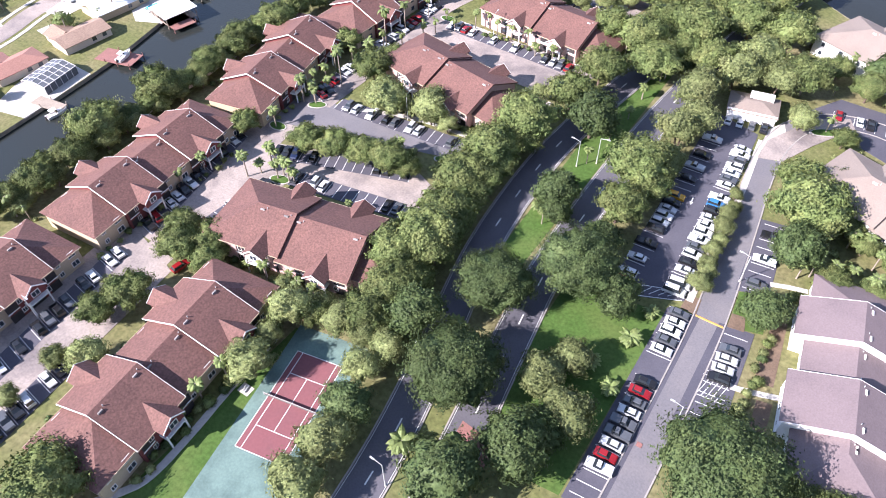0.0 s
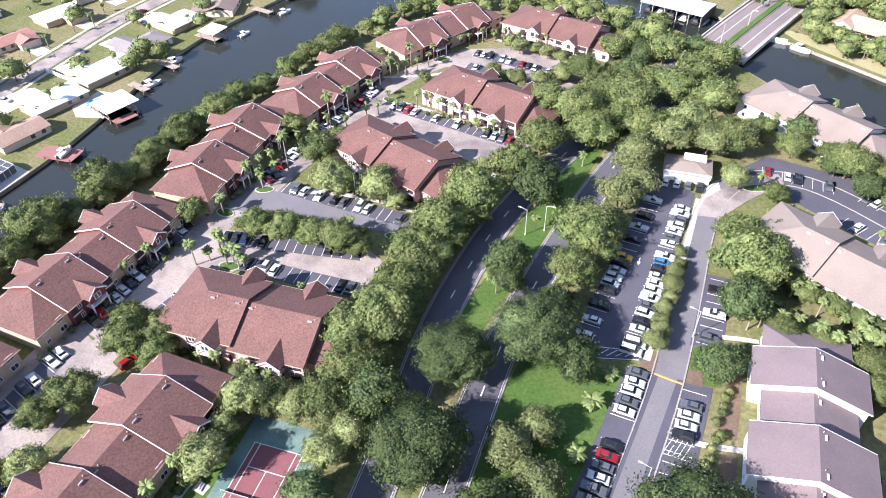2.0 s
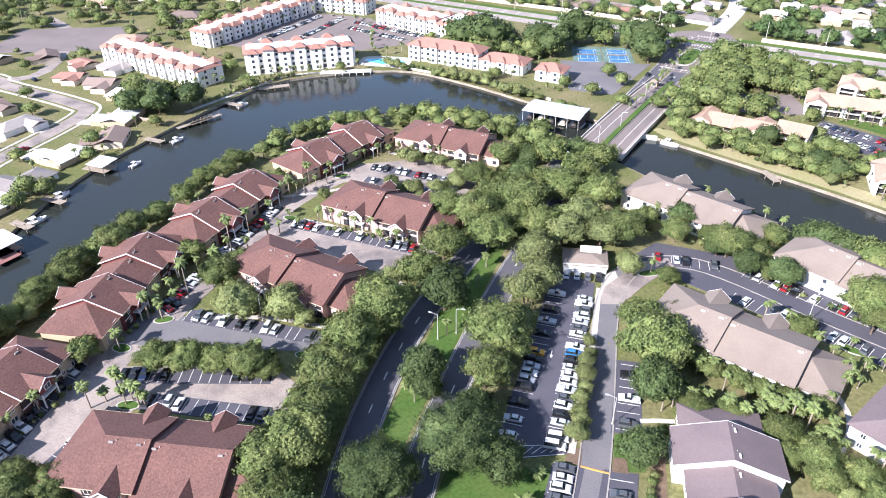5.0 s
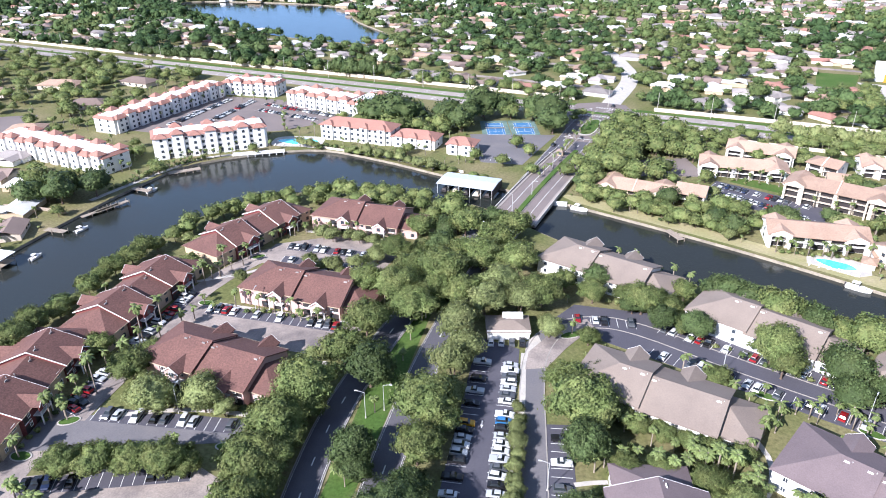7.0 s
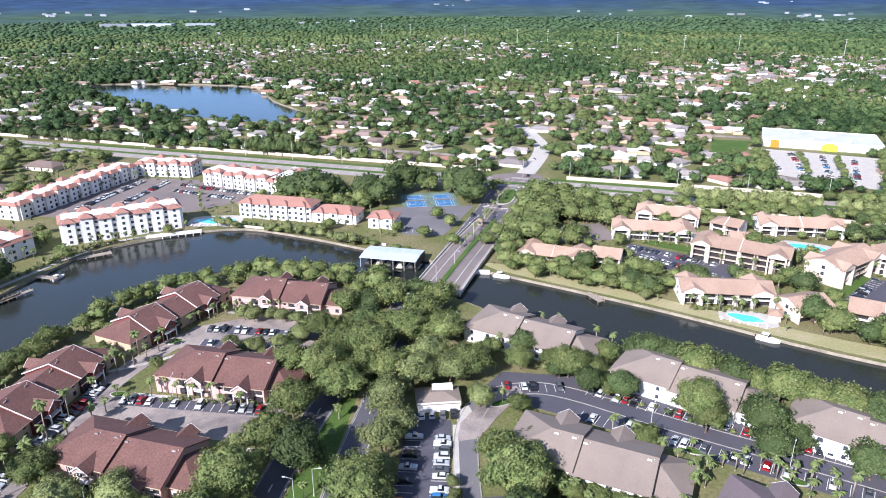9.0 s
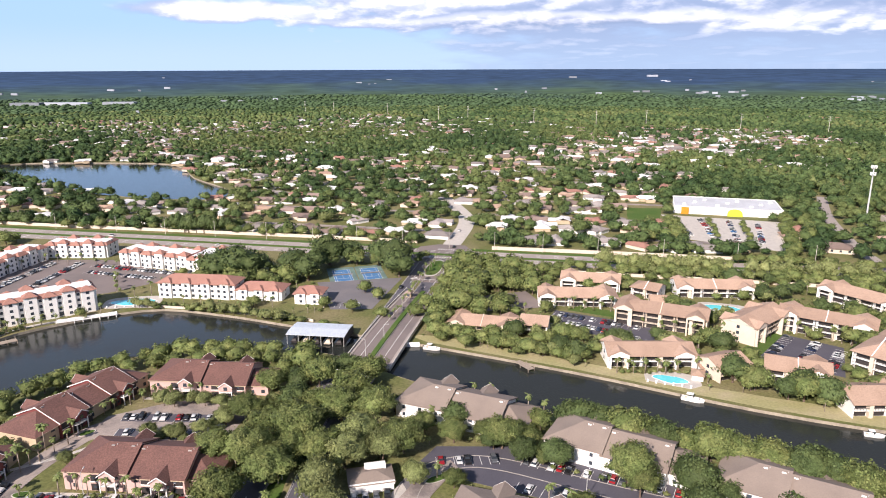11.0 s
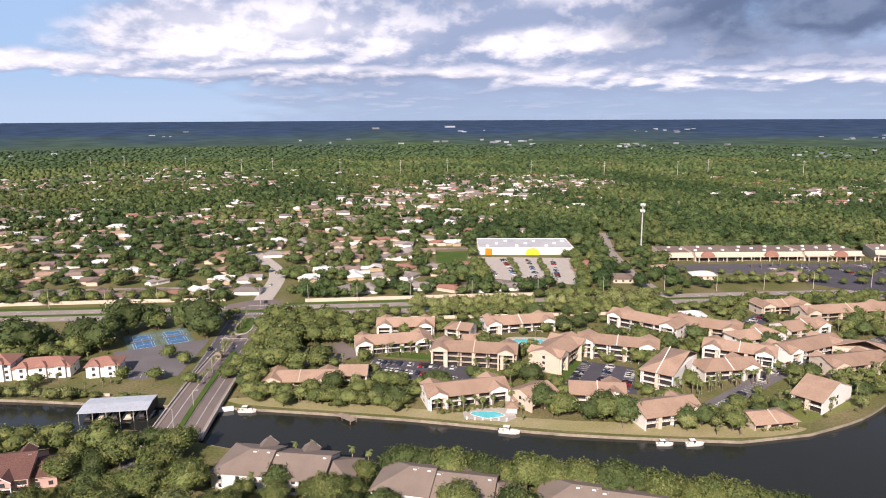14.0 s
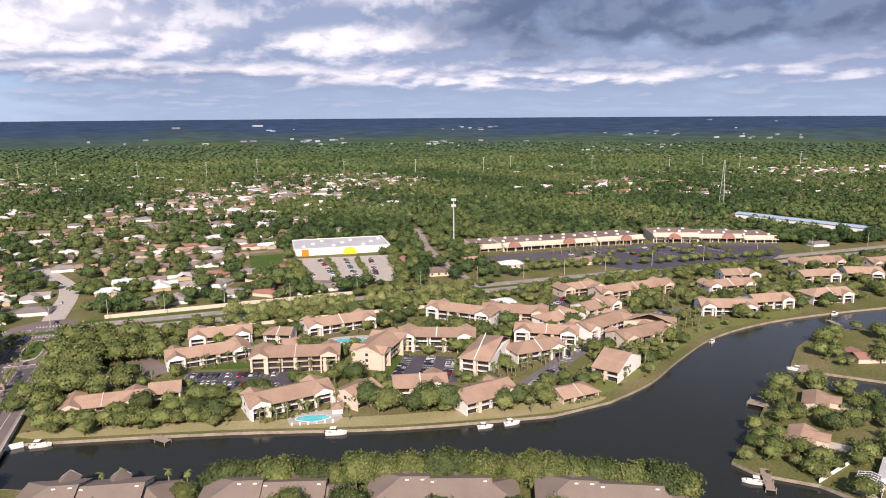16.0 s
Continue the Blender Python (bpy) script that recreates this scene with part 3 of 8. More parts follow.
lot("parking_lot_14", [(199, 575), (288, 540), (244, 450), (188, 490)], CONCRETE, "bright concrete parking lot before the store")
lot("parking_lot_15", [(422, 373), (408, 402), (430, 450), (517, 428), (560, 400), (606, 376), (590, 352), (519, 328)], DARK_ASPHALT, "purple-grey asphalt lot before the shopping centre")
lot("parking_lot_21", [(340, 466), (352, 489), (440, 465), (520, 442), (560, 412), (618, 374), (606, 374), (556, 401), (515, 429), (428, 451), (398, 436)], ASPHALT, "asphalt drive before the shop fronts")
lot("parking_lot_16", [(-66, 392), (-52, 345), (-30, 345), (-16, 400)], GREY_ASPHALT, "grey asphalt lot beside the bridge road")
lot("parking_lot_17", [(262, 318), (320, 350), (330, 342), (268, 308)], DARK_ASPHALT, "asphalt drive among tan-roofed apartments")
lot("parking_lot_18", [(190, 226), (245, 251), (296, 269), (360, 278), (360, 288), (292, 279), (242, 261), (186, 236)], GREY_ASPHALT, "grey drive among tan-roofed apartments")
lot("parking_lot_19", [(30, 340), (62, 345), (55, 372), (24, 362)], ROAD, "brown yard with parked cars")
lot("parking_lot_20", [(-400, 300), (-330, 330), (-350, 380), (-420, 350)], ROAD, "brown lot behind white apartments")


def pale_walks():
    for line, w, word in (([(-8.6, 110), (-9.6, 132), (-9.9, 150), (-11.2, 166), (-12, 176)], 1.7, "beside the parking lot"), ([(44, 124), (50, 132), (52, 144), (46, 158)], 1.4, "between grey-roofed houses"),
                          ([(-70, 64), (-69, 96), (-72, 128), (-70, 160)], 1.5, "beside the boulevard"), ([(-121, 124), (-100, 131.5), (-80, 133)], 1.6, "in front of a red-roofed house"), ([(-136, 196), (-120, 206), (-112, 214)], 1.6, "between red-roofed houses"),
                          ([(-222, 258), (-216.5, 278), (-203, 318), (-187, 331)], 2.6, "along the river before the white apartments"), ([(-158, 352), (-120, 348), (-74, 331)], 1.6, "along the river bank"), ([(-85, 3), (-80, 10), (-77.8, 15.5), (-78.1, 26.4), (-79, 36), (-80, 52)], 1.6, "in front of a red-roofed house"), ([(-118, 184.5), (-68, 181.5)], 1.6, "before a red-roofed house"), ([(-110, 246), (-66, 243)], 1.6, "before a red-roofed house")):
        structure("sidewalk", Shape().strip(smooth(line, 4), w, -0.1, 0.13), CONCRETE, "pale concrete sidewalk " + word, "sidewalk")
    structure("plaza", Shape().slab([(x, y, 0.115) for x, y in ((-11.5, 172), (-7.6, 172), (-6.8, 182), (-9.0, 188), (-11.8, 182))], 0.2), CONCRETE, "pale concrete apron beside the garage", "pavement")


pale_walks()


def gatehouse():
    g = thing("gatehouse", "small brown-roofed gatehouse on the median island", "gatehouse", pose(-11, 363, 0, 0, 0, -14))
    part("wall", Shape().box(-1.4, 1.4, -1.6, 1.6, 0, 3.4), STUCCO_TAN, g)
    planes, _ = slopes(-1.4, 1.4, -1.6, 1.6, 3.5, 32, True, True, 0.7)
    s = Shape()
    for p in planes:
        s.slab(p, 0.2)
    part("roof", s, ROOF_BROWN, g)
    for y in (-1.64, 1.6):
        part("window", Shape().box(-0.9, 0.9, y, y + 0.04, 1.1, 2.4), GLASS, g)


for d in (-6.2, 6.2):
    structure("sidewalk", Shape().strip(offset(HOME_STREET, d), 1.5, -0.1, 0.12), CONCRETE, "pale concrete sidewalk of the residential street", "sidewalk")
structure("sidewalk", Shape().strip([(-168.2, 50), (-168.4, 100), (-168.4, 150)], 1.5, -0.1, 0.12), CONCRETE, "pale concrete walk along the seawall", "sidewalk")


def islands():
    """Planted islands with pale kerbs at the ends of the parking rows."""
    for x, y, turn, l, w in ((-118, 61, 10, 3.4, 1.8), (-114.5, 90, 15, 3.0, 1.7), (-75.5, 100, 20, 3.2, 1.7), (-131, 107, 0, 3.0, 1.8), (-128, 121, 30, 3.0, 1.6), (-82, 120.5, 10, 3.0, 1.5), (-122.5, 184, 0, 3.0, 1.6), (-68, 168, 80, 3.2, 1.5), (-120, 220, 40, 3.0, 1.6), (2, 189, 30, 4.5, 1.7), (56, 169, -24, 3.6, 1.6), (80, 158, -24, 3.6, 1.6)):
        ring = [pose(x, y, 0, 0, 0, turn) @ Vector((l * math.cos(a), w * math.sin(a), 0)) for a in (2 * math.pi * i / 20 for i in range(20))]
        structure("kerb_island", Shape().slab([(p.x, p.y, 0.24) for p in ring], 0.3), CONCRETE, "pale kerb round a planted parking island", "kerb")
        c = Vector((x, y, 0))
        structure("island_grass", Shape().slab([(q.x, q.y, 0.29) for q in (c + (p - c) * 0.86 for p in ring)], 0.2), LAWN, "grass on a parking island", "lawn")


islands()


def patch(name, corners, material, label, category="lawn", z=0.04):
    return structure(name, Shape().slab([(x, y, z) for x, y in corners], 0.25), material, label, category)


patch("lawn_1", [(-33, 52), (-12.5, 54), (-11.8, 104), (-24, 102), (-34, 98)], LAWN, "mown green lawn with young palms")
patch("lawn_2", [(-52, 90), (-45.5, 90), (-44.5, 215), (-51, 200), (-54, 150)], LAWN, "grassy median with trees")
patch("lawn_3", [(-62, 20), (-80, 0), (-78, 56), (-62, 60)], LAWN, "grass strip beside the tennis court")
patch("lawn_4", smooth([(216, 209), (251, 216), (293, 229), (337, 240), (384, 236), (412, 232), (414, 241), (356, 251), (319, 250), (280, 237), (244, 229), (222, 219)], 3, True), SUNNY_GRASS, "sunny lawn that slopes to the river")
patch("lawn_5", [(165, 556), (178, 606), (208, 600), (190, 552)], LAWN, "square of grass beside the store")
patch("lawn_6", [(-247, 372), (-236, 420), (-226, 420), (-236, 372)], LAWN, "grass island in the apartment court")
patch("lawn_7", [(1, 108), (8, 110), (6, 122), (0, 119)], LAWN, "grass before the grey-roofed houses")
patch("lawn_8", [(136, 282), (143, 276), (168, 303), (163, 308)], LAWN, "strip of grass by the parking lot")
patch("lawn_9", [(72, 340), (106, 322), (112, 330), (80, 346)], LAWN, "strip of grass by the apartments")
patch("patio_1", [(-199.8, 94.5), (-196.8, 69), (-210, 66), (-215, 78), (-216, 95)], CONCRETE, "bright concrete patio on the seawall", "patio")
patch("patio_2", [(-251, 110), (-238, 112), (-238, 128), (-253, 124)], CONCRETE, "pale gravel front yard", "yard")
patch("patio_3", [(-222, 141), (-211, 143), (-205, 128), (-214, 124), (-221, 128)], CONCRETE, "bright pool patio", "patio", 0.05)
patch("bank_grass", smooth([(-2, 300), (64, 266), (122, 233), (183, 207), (213, 204), (205, 212), (130, 240), (70, 272), (4, 306)], 3, True), SAND, "sandy grass strip along the canal", "bank")
patch("verge_highway", offset(HIGHWAY, 19)[4:20] + offset(HIGHWAY, 13.2)[4:20][::-1], LAWN, "grass verge of the highway", "verge")


def stripes(name, lines, width, material, label, z=0.14):
    s = Shape()
    for a, b in lines:
        s.strip([a, b], width, z - 0.03, z)
    return structure(name, s, material, label, "road marking")


def dashes(line, length, gap):
    out, run = [], 0.0
    for a, b in zip(line, line[1:]):
        a, b = Vector(a), Vector(b)
        n = (b - a).length
        t = 0.0
        while t < n:
            if (run + t) % (length + gap) < 0.5:
                q = a + (b - a) * (t / n)
                out.append((tuple(q), tuple(q + (b - a) * (length / n))))
            t += 0.5
        run += n
    return out


stripes("lane_marking_1", dashes(ROAD_WEST, 3.0, 9.0), 0.3, LINE, "broken white lane line")
stripes("lane_marking_2", dashes(ROAD_EAST, 3.0, 9.0), 0.3, LINE, "broken white lane line")
for k, (line, d) in enumerate(((ROAD_WEST, 3.7), (ROAD_WEST, -3.7), (ROAD_EAST, 3.7), (ROAD_EAST, -3.7))):
    edge = offset(line, d)
    stripes("edge_marking", list(zip(edge, edge[1:])), 0.1, LINE, "thin white edge line")
for line, d in ((ROAD_WEST, 4.15), (ROAD_WEST, -4.15), (ROAD_EAST, 4.15), (ROAD_EAST, -4.15), (DRIVE_EAST, 3.45), (DRIVE_EAST, -3.45)):
    structure("kerb", Shape().strip(offset(line, d), 0.32, -0.1, 0.2), KERB, "grey concrete kerb", "kerb")
for d in (-9.5, -6.0, 6.0, 9.5):
    stripes("highway_marking", dashes(offset(HIGHWAY, d), 3.0, 9.0), 0.3, LINE, "broken white lane line", 0.12)
structure("highway_median", Shape().strip(HIGHWAY, 4.5, 0, 0.22), LAWN, "grass median of the highway", "median")


def wall_along(name, line, height, label, thick=0.4):
    s = Shape()
    left, right = offset(line, thick / 2), offset(line, -thick / 2)
    for i in range(len(line) - 1):
        a, b, c, d = left[i], left[i + 1], right[i + 1], right[i]
        s.add([(*p, 0) for p in (a, b, c, d)] + [(*p, height) for p in (a, b, c, d)], [(0, 1, 5, 4), (2, 3, 7, 6), (4, 5, 6, 7), (1, 2, 6, 5), (3, 0, 4, 7)])
    return structure(name, s, STUCCO_CREAM, label, "wall")


wall_along("wall_highway_west", [(-640, 628), (-452, 582), (-274, 542), (-79, 501), (-8, 484)], 2.4, "long cream boundary wall beside the highway")
wall_along("wall_highway_east", [(44, 464), (133, 446), (205, 430)], 2.4, "cream boundary wall beside the highway")
wall_along("wall_apartments", [(30, 420), (110, 400), (180, 384), (262, 364)], 2.0, "pale wall behind tan-roofed apartments")
wall_along("wall_seawall", offset([(-174, 40), (-172, 80), (-171, 110), (-174, 140)], -4), 1.6, "cream garden wall along the river")
wall_along("wall_houses", [(-118, 57), (-103, 59.5), (-86, 60.5)], 1.0, "low cream wall behind the houses")


# ---------------------------------------------------------------- bridge
def build_bridge():
    bridge = thing("bridge", "pale concrete road bridge with brown deck over the river", "bridge")
    a, b = Vector((-27.5, 272)), Vector((-3, 372))
    line = [tuple(a.lerp(b, t)) for t in (0, 0.12, 0.3, 0.5, 0.7, 0.88, 1.0)]
    hump = [0.1, 0.7, 1.3, 1.5, 1.3, 0.7, 0.1]

    def band(d0, d1, low, high):
        p, q = offset(line, d0), offset(line, d1)
        return Shape().loft([[(*p[i], hump[i] + low), (*q[i], hump[i] + low), (*q[i], hump[i] + high), (*p[i], hump[i] + high)] for i in range(len(line))])

    part("deck", band(11, -11, -0.9, 0.0), ROAD, bridge)
    part("median", band(1.5, -1.5, 0.0, 0.3), CONCRETE, bridge, "pale concrete kerb of the median")
    part("planting", band(1.15, -1.15, 0.25, 0.75), LAWN, bridge, "low hedge along the median")
    for d in (11, -11):
        part("parapet", band(d + 0.18, d - 0.18, -0.9, 0.9), CONCRETE, bridge, "pale concrete parapet")
        part("pavement", band(d - (0.3 if d > 0 else -1.6), d - (1.6 if d > 0 else -0.3), 0.0, 0.2), HIGHWAY_GREY, bridge, "pale footway")
    for d in (-9.6, 9.6, -5.4, 5.4):
        part("lane_line", band(d + 0.1, d - 0.1, 0.0, 0.03), LINE, bridge)
    for t in (0.3, 0.5, 0.7):
        c = a.lerp(b, t)
        part("pier", Shape().box(c.x - 9, c.x + 9, c.y - 0.6, c.y + 0.6, -3, 0.4), CONCRETE, bridge)
    part("abutment", Shape().box(-13.5, -4.5, 296.2, 297.4, -2, 0.7), STUCCO_WHITE, bridge, "white concrete abutment")


build_bridge()


# ---------------------------------------------------------------- houses
def slopes(x0, x1, y0, y1, eave, pitch, hip0, hip1, over=0.6, over_gable=0.4):
    """Corner points of a pitched roof's planes; hip0 and hip1 say whether the ends slope too."""
    k = math.tan(radians(pitch))
    a0, a1 = x0 - (over if hip0 else over_gable), x1 + (over if hip1 else over_gable)
    b0, b1 = y0 - over, y1 + over
    half, yc, z = (b1 - b0) / 2, (b0 + b1) / 2, eave - over * k
    top = z + half * k
    r0, r1 = a0 + (half if hip0 else 0), a1 - (half if hip1 else 0)
    if r0 > r1:
        r0 = r1 = (r0 + r1) / 2
    planes = [[(a0, b0, z), (a1, b0, z), (r1, yc, top), (r0, yc, top)], [(a1, b1, z), (a0, b1, z), (r0, yc, top), (r1, yc, top)]]
    if hip0:
        planes.append([(a0, b1, z), (a0, b0, z), (r0, yc, top)])
    if hip1:
        planes.append([(a1, b0, z), (a1, b1, z), (r1, yc, top)])
    return planes, (r0, r1, yc, top, z, a0, a1, b0, b1)


def window_mesh(w, h):
    s = Shape()
    for x0, x1, z0, z1 in ((-w / 2, w / 2, 0, 0.12), (-w / 2, w / 2, h - 0.12, h), (-w / 2, -w / 2 + 0.12, 0.12, h - 0.12), (w / 2 - 0.12, w / 2, 0.12, h - 0.12), (-0.05, 0.05, 0.12, h - 0.12)):
        s.box(x0, x1, -0.09, 0.02, z0, z1)
    return mesh_of("window", s, TRIM), mesh_of("pane", Shape().box(-w / 2 + 0.1, w / 2 - 0.1, -0.03, 0.01, 0.1, h - 0.1), GLASS)


def far_window(w, h):
    return mesh_of("window", Shape().box(-w / 2, w / 2, -0.07, 0.01, 0, h, 0.04), GLASS)


FAR_WINDOWS = {"small": far_window(1.1, 1.3), "wide": far_window(1.5, 1.45), "door": far_window(2.2, 2.1)}
WINDOWS = {"small": window_mesh(1.2, 1.4), "wide": window_mesh(2.0, 1.6), "door": window_mesh(2.2, 2.1)}


def put_window(parent, kind, x, y, z, turn):
    if parent.matrix_basis.translation.y > 160 or abs(parent.matrix_basis.translation.x) > 160:
        return part("window", FAR_WINDOWS[kind], None, parent, m=pose(x, y, z, 0, 0, turn))
    frame_mesh, pane_mesh = WINDOWS[kind]
    w = part("window", frame_mesh, None, parent, m=pose(x, y, z, 0, 0, turn))
    part("pane", pane_mesh, None, w)


Wing = namedtuple("Wing", "x0 x1 y0 y1 eave pitch hip0 hip1 gables windows")


def row_house(label, x, y, turn, wings, roof, wall, gable_wall, group, trim_edges=True):
    """A house in stepped wings along one ridge, with small gables over its entrances."""
    house = thing("house", label, "house", pose(x, y, 0, 0, 0, turn), group)
    plan_box(x, y, turn, wings[0].x0 - 1, wings[-1].x1 + 1, -11.5, 11.5)
    for w in wings:
        planes, (r0, r1, yc, top, z, a0, a1, b0, b1) = slopes(w.x0, w.x1, w.y0, w.y1, w.eave, w.pitch, w.hip0, w.hip1)
        s = Shape()
        for p in planes:
            s.slab(p, 0.22)
        cover = part("roof", s, roof, house)
        k = math.tan(radians(w.pitch))
        s = Shape().box(w.x0, w.x1, w.y0, w.y1, -0.2, w.eave - 0.25)
        g0, g1 = (w.x0 if not w.hip0 else w.x0 + (w.y1 - w.y0) / 2), (w.x1 if not w.hip1 else w.x1 - (w.y1 - w.y0) / 2)
        if g1 > g0:
            h = w.eave + (w.y1 - w.y0) / 2 * k - 0.3
            s.add([(g0, w.y0, w.eave - 0.25), (g0, w.y1, w.eave - 0.25), (g0, yc, h), (g1, w.y0, w.eave - 0.25), (g1, w.y1, w.eave - 0.25), (g1, yc, h)],
                  [(0, 2, 1), (3, 4, 5), (0, 3, 5, 2), (1, 2, 5, 4)])
        part("wall", s, STUCCO_TAN if wall is BRICK_RED and not w.gables else wall, house)
        if trim_edges:
            for hip, xe, sg in ((w.hip0, a0, -1), (w.hip1, a1, 1)):
                if not hip:
                    s = Shape()
                    for ya in (b0, b1):
                        s.add([(xe, ya, z - 0.3), (xe + sg * 0.09, ya, z - 0.3), (xe + sg * 0.09, yc, top - 0.3), (xe, yc, top - 0.3),
                               (xe, ya, z + 0.05), (xe + sg * 0.09, ya, z + 0.05), (xe + sg * 0.09, yc, top + 0.05), (xe, yc, top + 0.05)],
                              [(0, 1, 2, 3), (4, 5, 6, 7), (0, 1, 5, 4), (1, 2, 6, 5), (2, 3, 7, 6), (3, 0, 4, 7)])
                    part("barge_board", s, *((TRIM, house, "white barge board") if len(wings) == 5 else (roof, house)))
            for ya, sg in ((b0, -1), (b1, 1)):
                part("fascia", Shape().box(a0, a1, min(ya, ya + sg * 0.08), max(ya, ya + sg * 0.08), z - 0.22, z + 0.01), STUCCO_TAN if roof is ROOF_RED else roof, house)
        for gx, side, width in w.gables:
            porch_gable(house, gx, (w.y0 if side < 0 else w.y1), side, width, w.eave, w.pitch, roof, gable_wall)
        for i in range(w.windows):
            gx = w.x0 + (w.x1 - w.x0) * (i + 0.5) / w.windows
            for side, yy in ((-1, w.y0), (1, w.y1)):
                for zz in ((1.0, 3.9) if w.eave > 5 else (1.0,)):
                    put_window(house, "wide" if i % 2 else "small", gx, yy, zz, 0 if side < 0 else 180)
        if w.x1 - w.x0 > 9:
            for gx in (r0 + 1.8, r1 - 2.2):
                zz = top - 1.3 * k
                part("roof_vent", Shape().box(gx - 0.6, gx + 0.6, yc - 1.55, yc - 1.15, zz - 0.1, zz + 0.26, 0.05), TRIM if roof is not ROOF_RED else ROOF_GREY, house, "low roof vent")
                part("vent_pipe", Shape().cyl(gx + 1.1, yc - 0.9, top - 1.0 * k, top + 0.02, 0.09, n=8), STEEL, house)
    return house


def porch_gable(house, gx, yw, side, width, eave, pitch, roof, face):
    """A small gable over a porch, standing out from the wall, with posts, a white frame and a window."""
    out, deep = 2.2, width * 0.75 + 2.0
    k = math.tan(radians(35))
    z, top = eave - 0.1, eave - 0.1 + (width / 2 + 0.4) * k
    y0, y1 = yw + side * out, yw - side * deep
    s = Shape()
    lo, hi = (gx - width / 2 - 0.4), (gx + width / 2 + 0.4)
    for xe in (lo, hi):
        q = [(xe, y0 + side * 0.4, z), (gx, y0 + side * 0.4, top), (gx, y1, top), (xe, y1 + side * (deep - 0.3), z)]
        s.slab(q if (xe < gx) == (side > 0) else q[::-1], 0.2)
    part("gable_roof", s, roof, house)
    ya, yb = sorted((y0, y0 - side * 0.25))
    s = Shape().add([(gx - width / 2, ya, z - 0.2), (gx + width / 2, ya, z - 0.2), (gx, ya, top - 0.45), (gx - width / 2, yb, z - 0.2), (gx + width / 2, yb, z - 0.2), (gx, yb, top - 0.45)],
                    [(0, 1, 2), (5, 4, 3), (0, 3, 4, 1), (1, 4, 5, 2), (2, 5, 3, 0)]).box(gx - width / 2, gx + width / 2, ya, yb, z - 1.9, z - 0.2)
    gable = part("gable", s, face, house)
    s = Shape()
    for xe in (lo, hi):
        f = y0 + side * 0.42
        s.add([(xe, f, z - 0.32), (xe, f + side * 0.08, z - 0.32), (gx, f + side * 0.08, top - 0.32), (gx, f, top - 0.32),
               (xe, f, z + 0.04), (xe, f + side * 0.08, z + 0.04), (gx, f + side * 0.08, top + 0.04), (gx, f, top + 0.04)],
              [(0, 1, 2, 3), (4, 5, 6, 7), (0, 1, 5, 4), (1, 2, 6, 5), (2, 3, 7, 6), (3, 0, 4, 7)])
    part("barge_board", s, TRIM, house, "white barge board")
    put_window(house, "wide", gx, y0 + side * 0.02, z - 1.55, 0 if side < 0 else 180)
    for xe in (gx - width / 2 + 0.15, gx + width / 2 - 0.15):
        part("post", Shape().box(xe - 0.15, xe + 0.15, y0 - 0.15, y0 + 0.15, 0, z - 1.9), TRIM, house)
    ya, yb = sorted((y0, yw))
    part("porch_floor", Shape().box(gx - width / 2, gx + width / 2, ya, yb, 2.9, 3.15), TRIM, house)
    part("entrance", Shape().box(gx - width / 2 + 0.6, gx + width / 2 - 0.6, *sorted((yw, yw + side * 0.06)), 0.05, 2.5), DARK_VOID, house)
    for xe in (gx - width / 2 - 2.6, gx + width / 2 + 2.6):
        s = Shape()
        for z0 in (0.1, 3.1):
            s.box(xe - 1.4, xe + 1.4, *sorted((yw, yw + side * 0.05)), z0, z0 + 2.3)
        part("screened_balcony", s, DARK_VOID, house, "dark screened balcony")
        part("balcony_rail", Shape().box(xe - 1.5, xe + 1.5, *sorted((yw + side * 0.05, yw + side * 0.15)), 3.0, 3.25), TRIM, house)


RED = "red-brown shingle roofed two-storey apartment house with white-trimmed gables"
LONG_WINGS = [
    Wing(-23, -14, -9.0, 9.0, 5.5, 22, True, False, [], 2),
    Wing(-14, -2, -10, 10, 6.3, 23, False, False, [(-7, -1, 5.0), (-7, 1, 5.0)], 2),
    Wing(-2, 9, -9.0, 9.0, 5.5, 22, False, False, [], 2),
    Wing(9, 21, -10, 10, 6.3, 23, False, False, [(15, -1, 5.0), (15, 1, 5.0)], 2),
    Wing(21, 29, -9.0, 9.0, 5.5, 22, False, True, [], 2),
]
SHORT_WINGS = [
    Wing(-22, -2, -10, 10, 6.6, 23, True, False, [(-7, -1, 5.0), (-7, 1, 5.0)], 3),
    Wing(-2, 16, -10.5, 10.5, 5.6, 23, False, False, [(9, -1, 5.0), (9, 1, 5.0)], 3),
    Wing(16, 24, -8.0, 8.0, 4.4, 22, False, True, [], 2),
]
for x, y, turn in ((-91.9, 29.5, 96), (-143.9, 69.3, 95), (-147.3, 125.5, 101), (-131.3, 233, 70), (-140.5, 13, 94), (-144.8, 175.3, 87)):
    row_house(RED, x, y, turn, LONG_WINGS, ROOF_RED, BRICK_RED, BRICK_RED, "red-roofed houses")
for x, y, turn in ((-91.5, 76, 11.5), (-98, 149, -11), (-88, 194.5, -6), (-86, 257, -5)):
    row_house(RED, x, y, turn, SHORT_WINGS, ROOF_RED, STUCCO_PINK, STUCCO_PINK, "red-roofed houses")

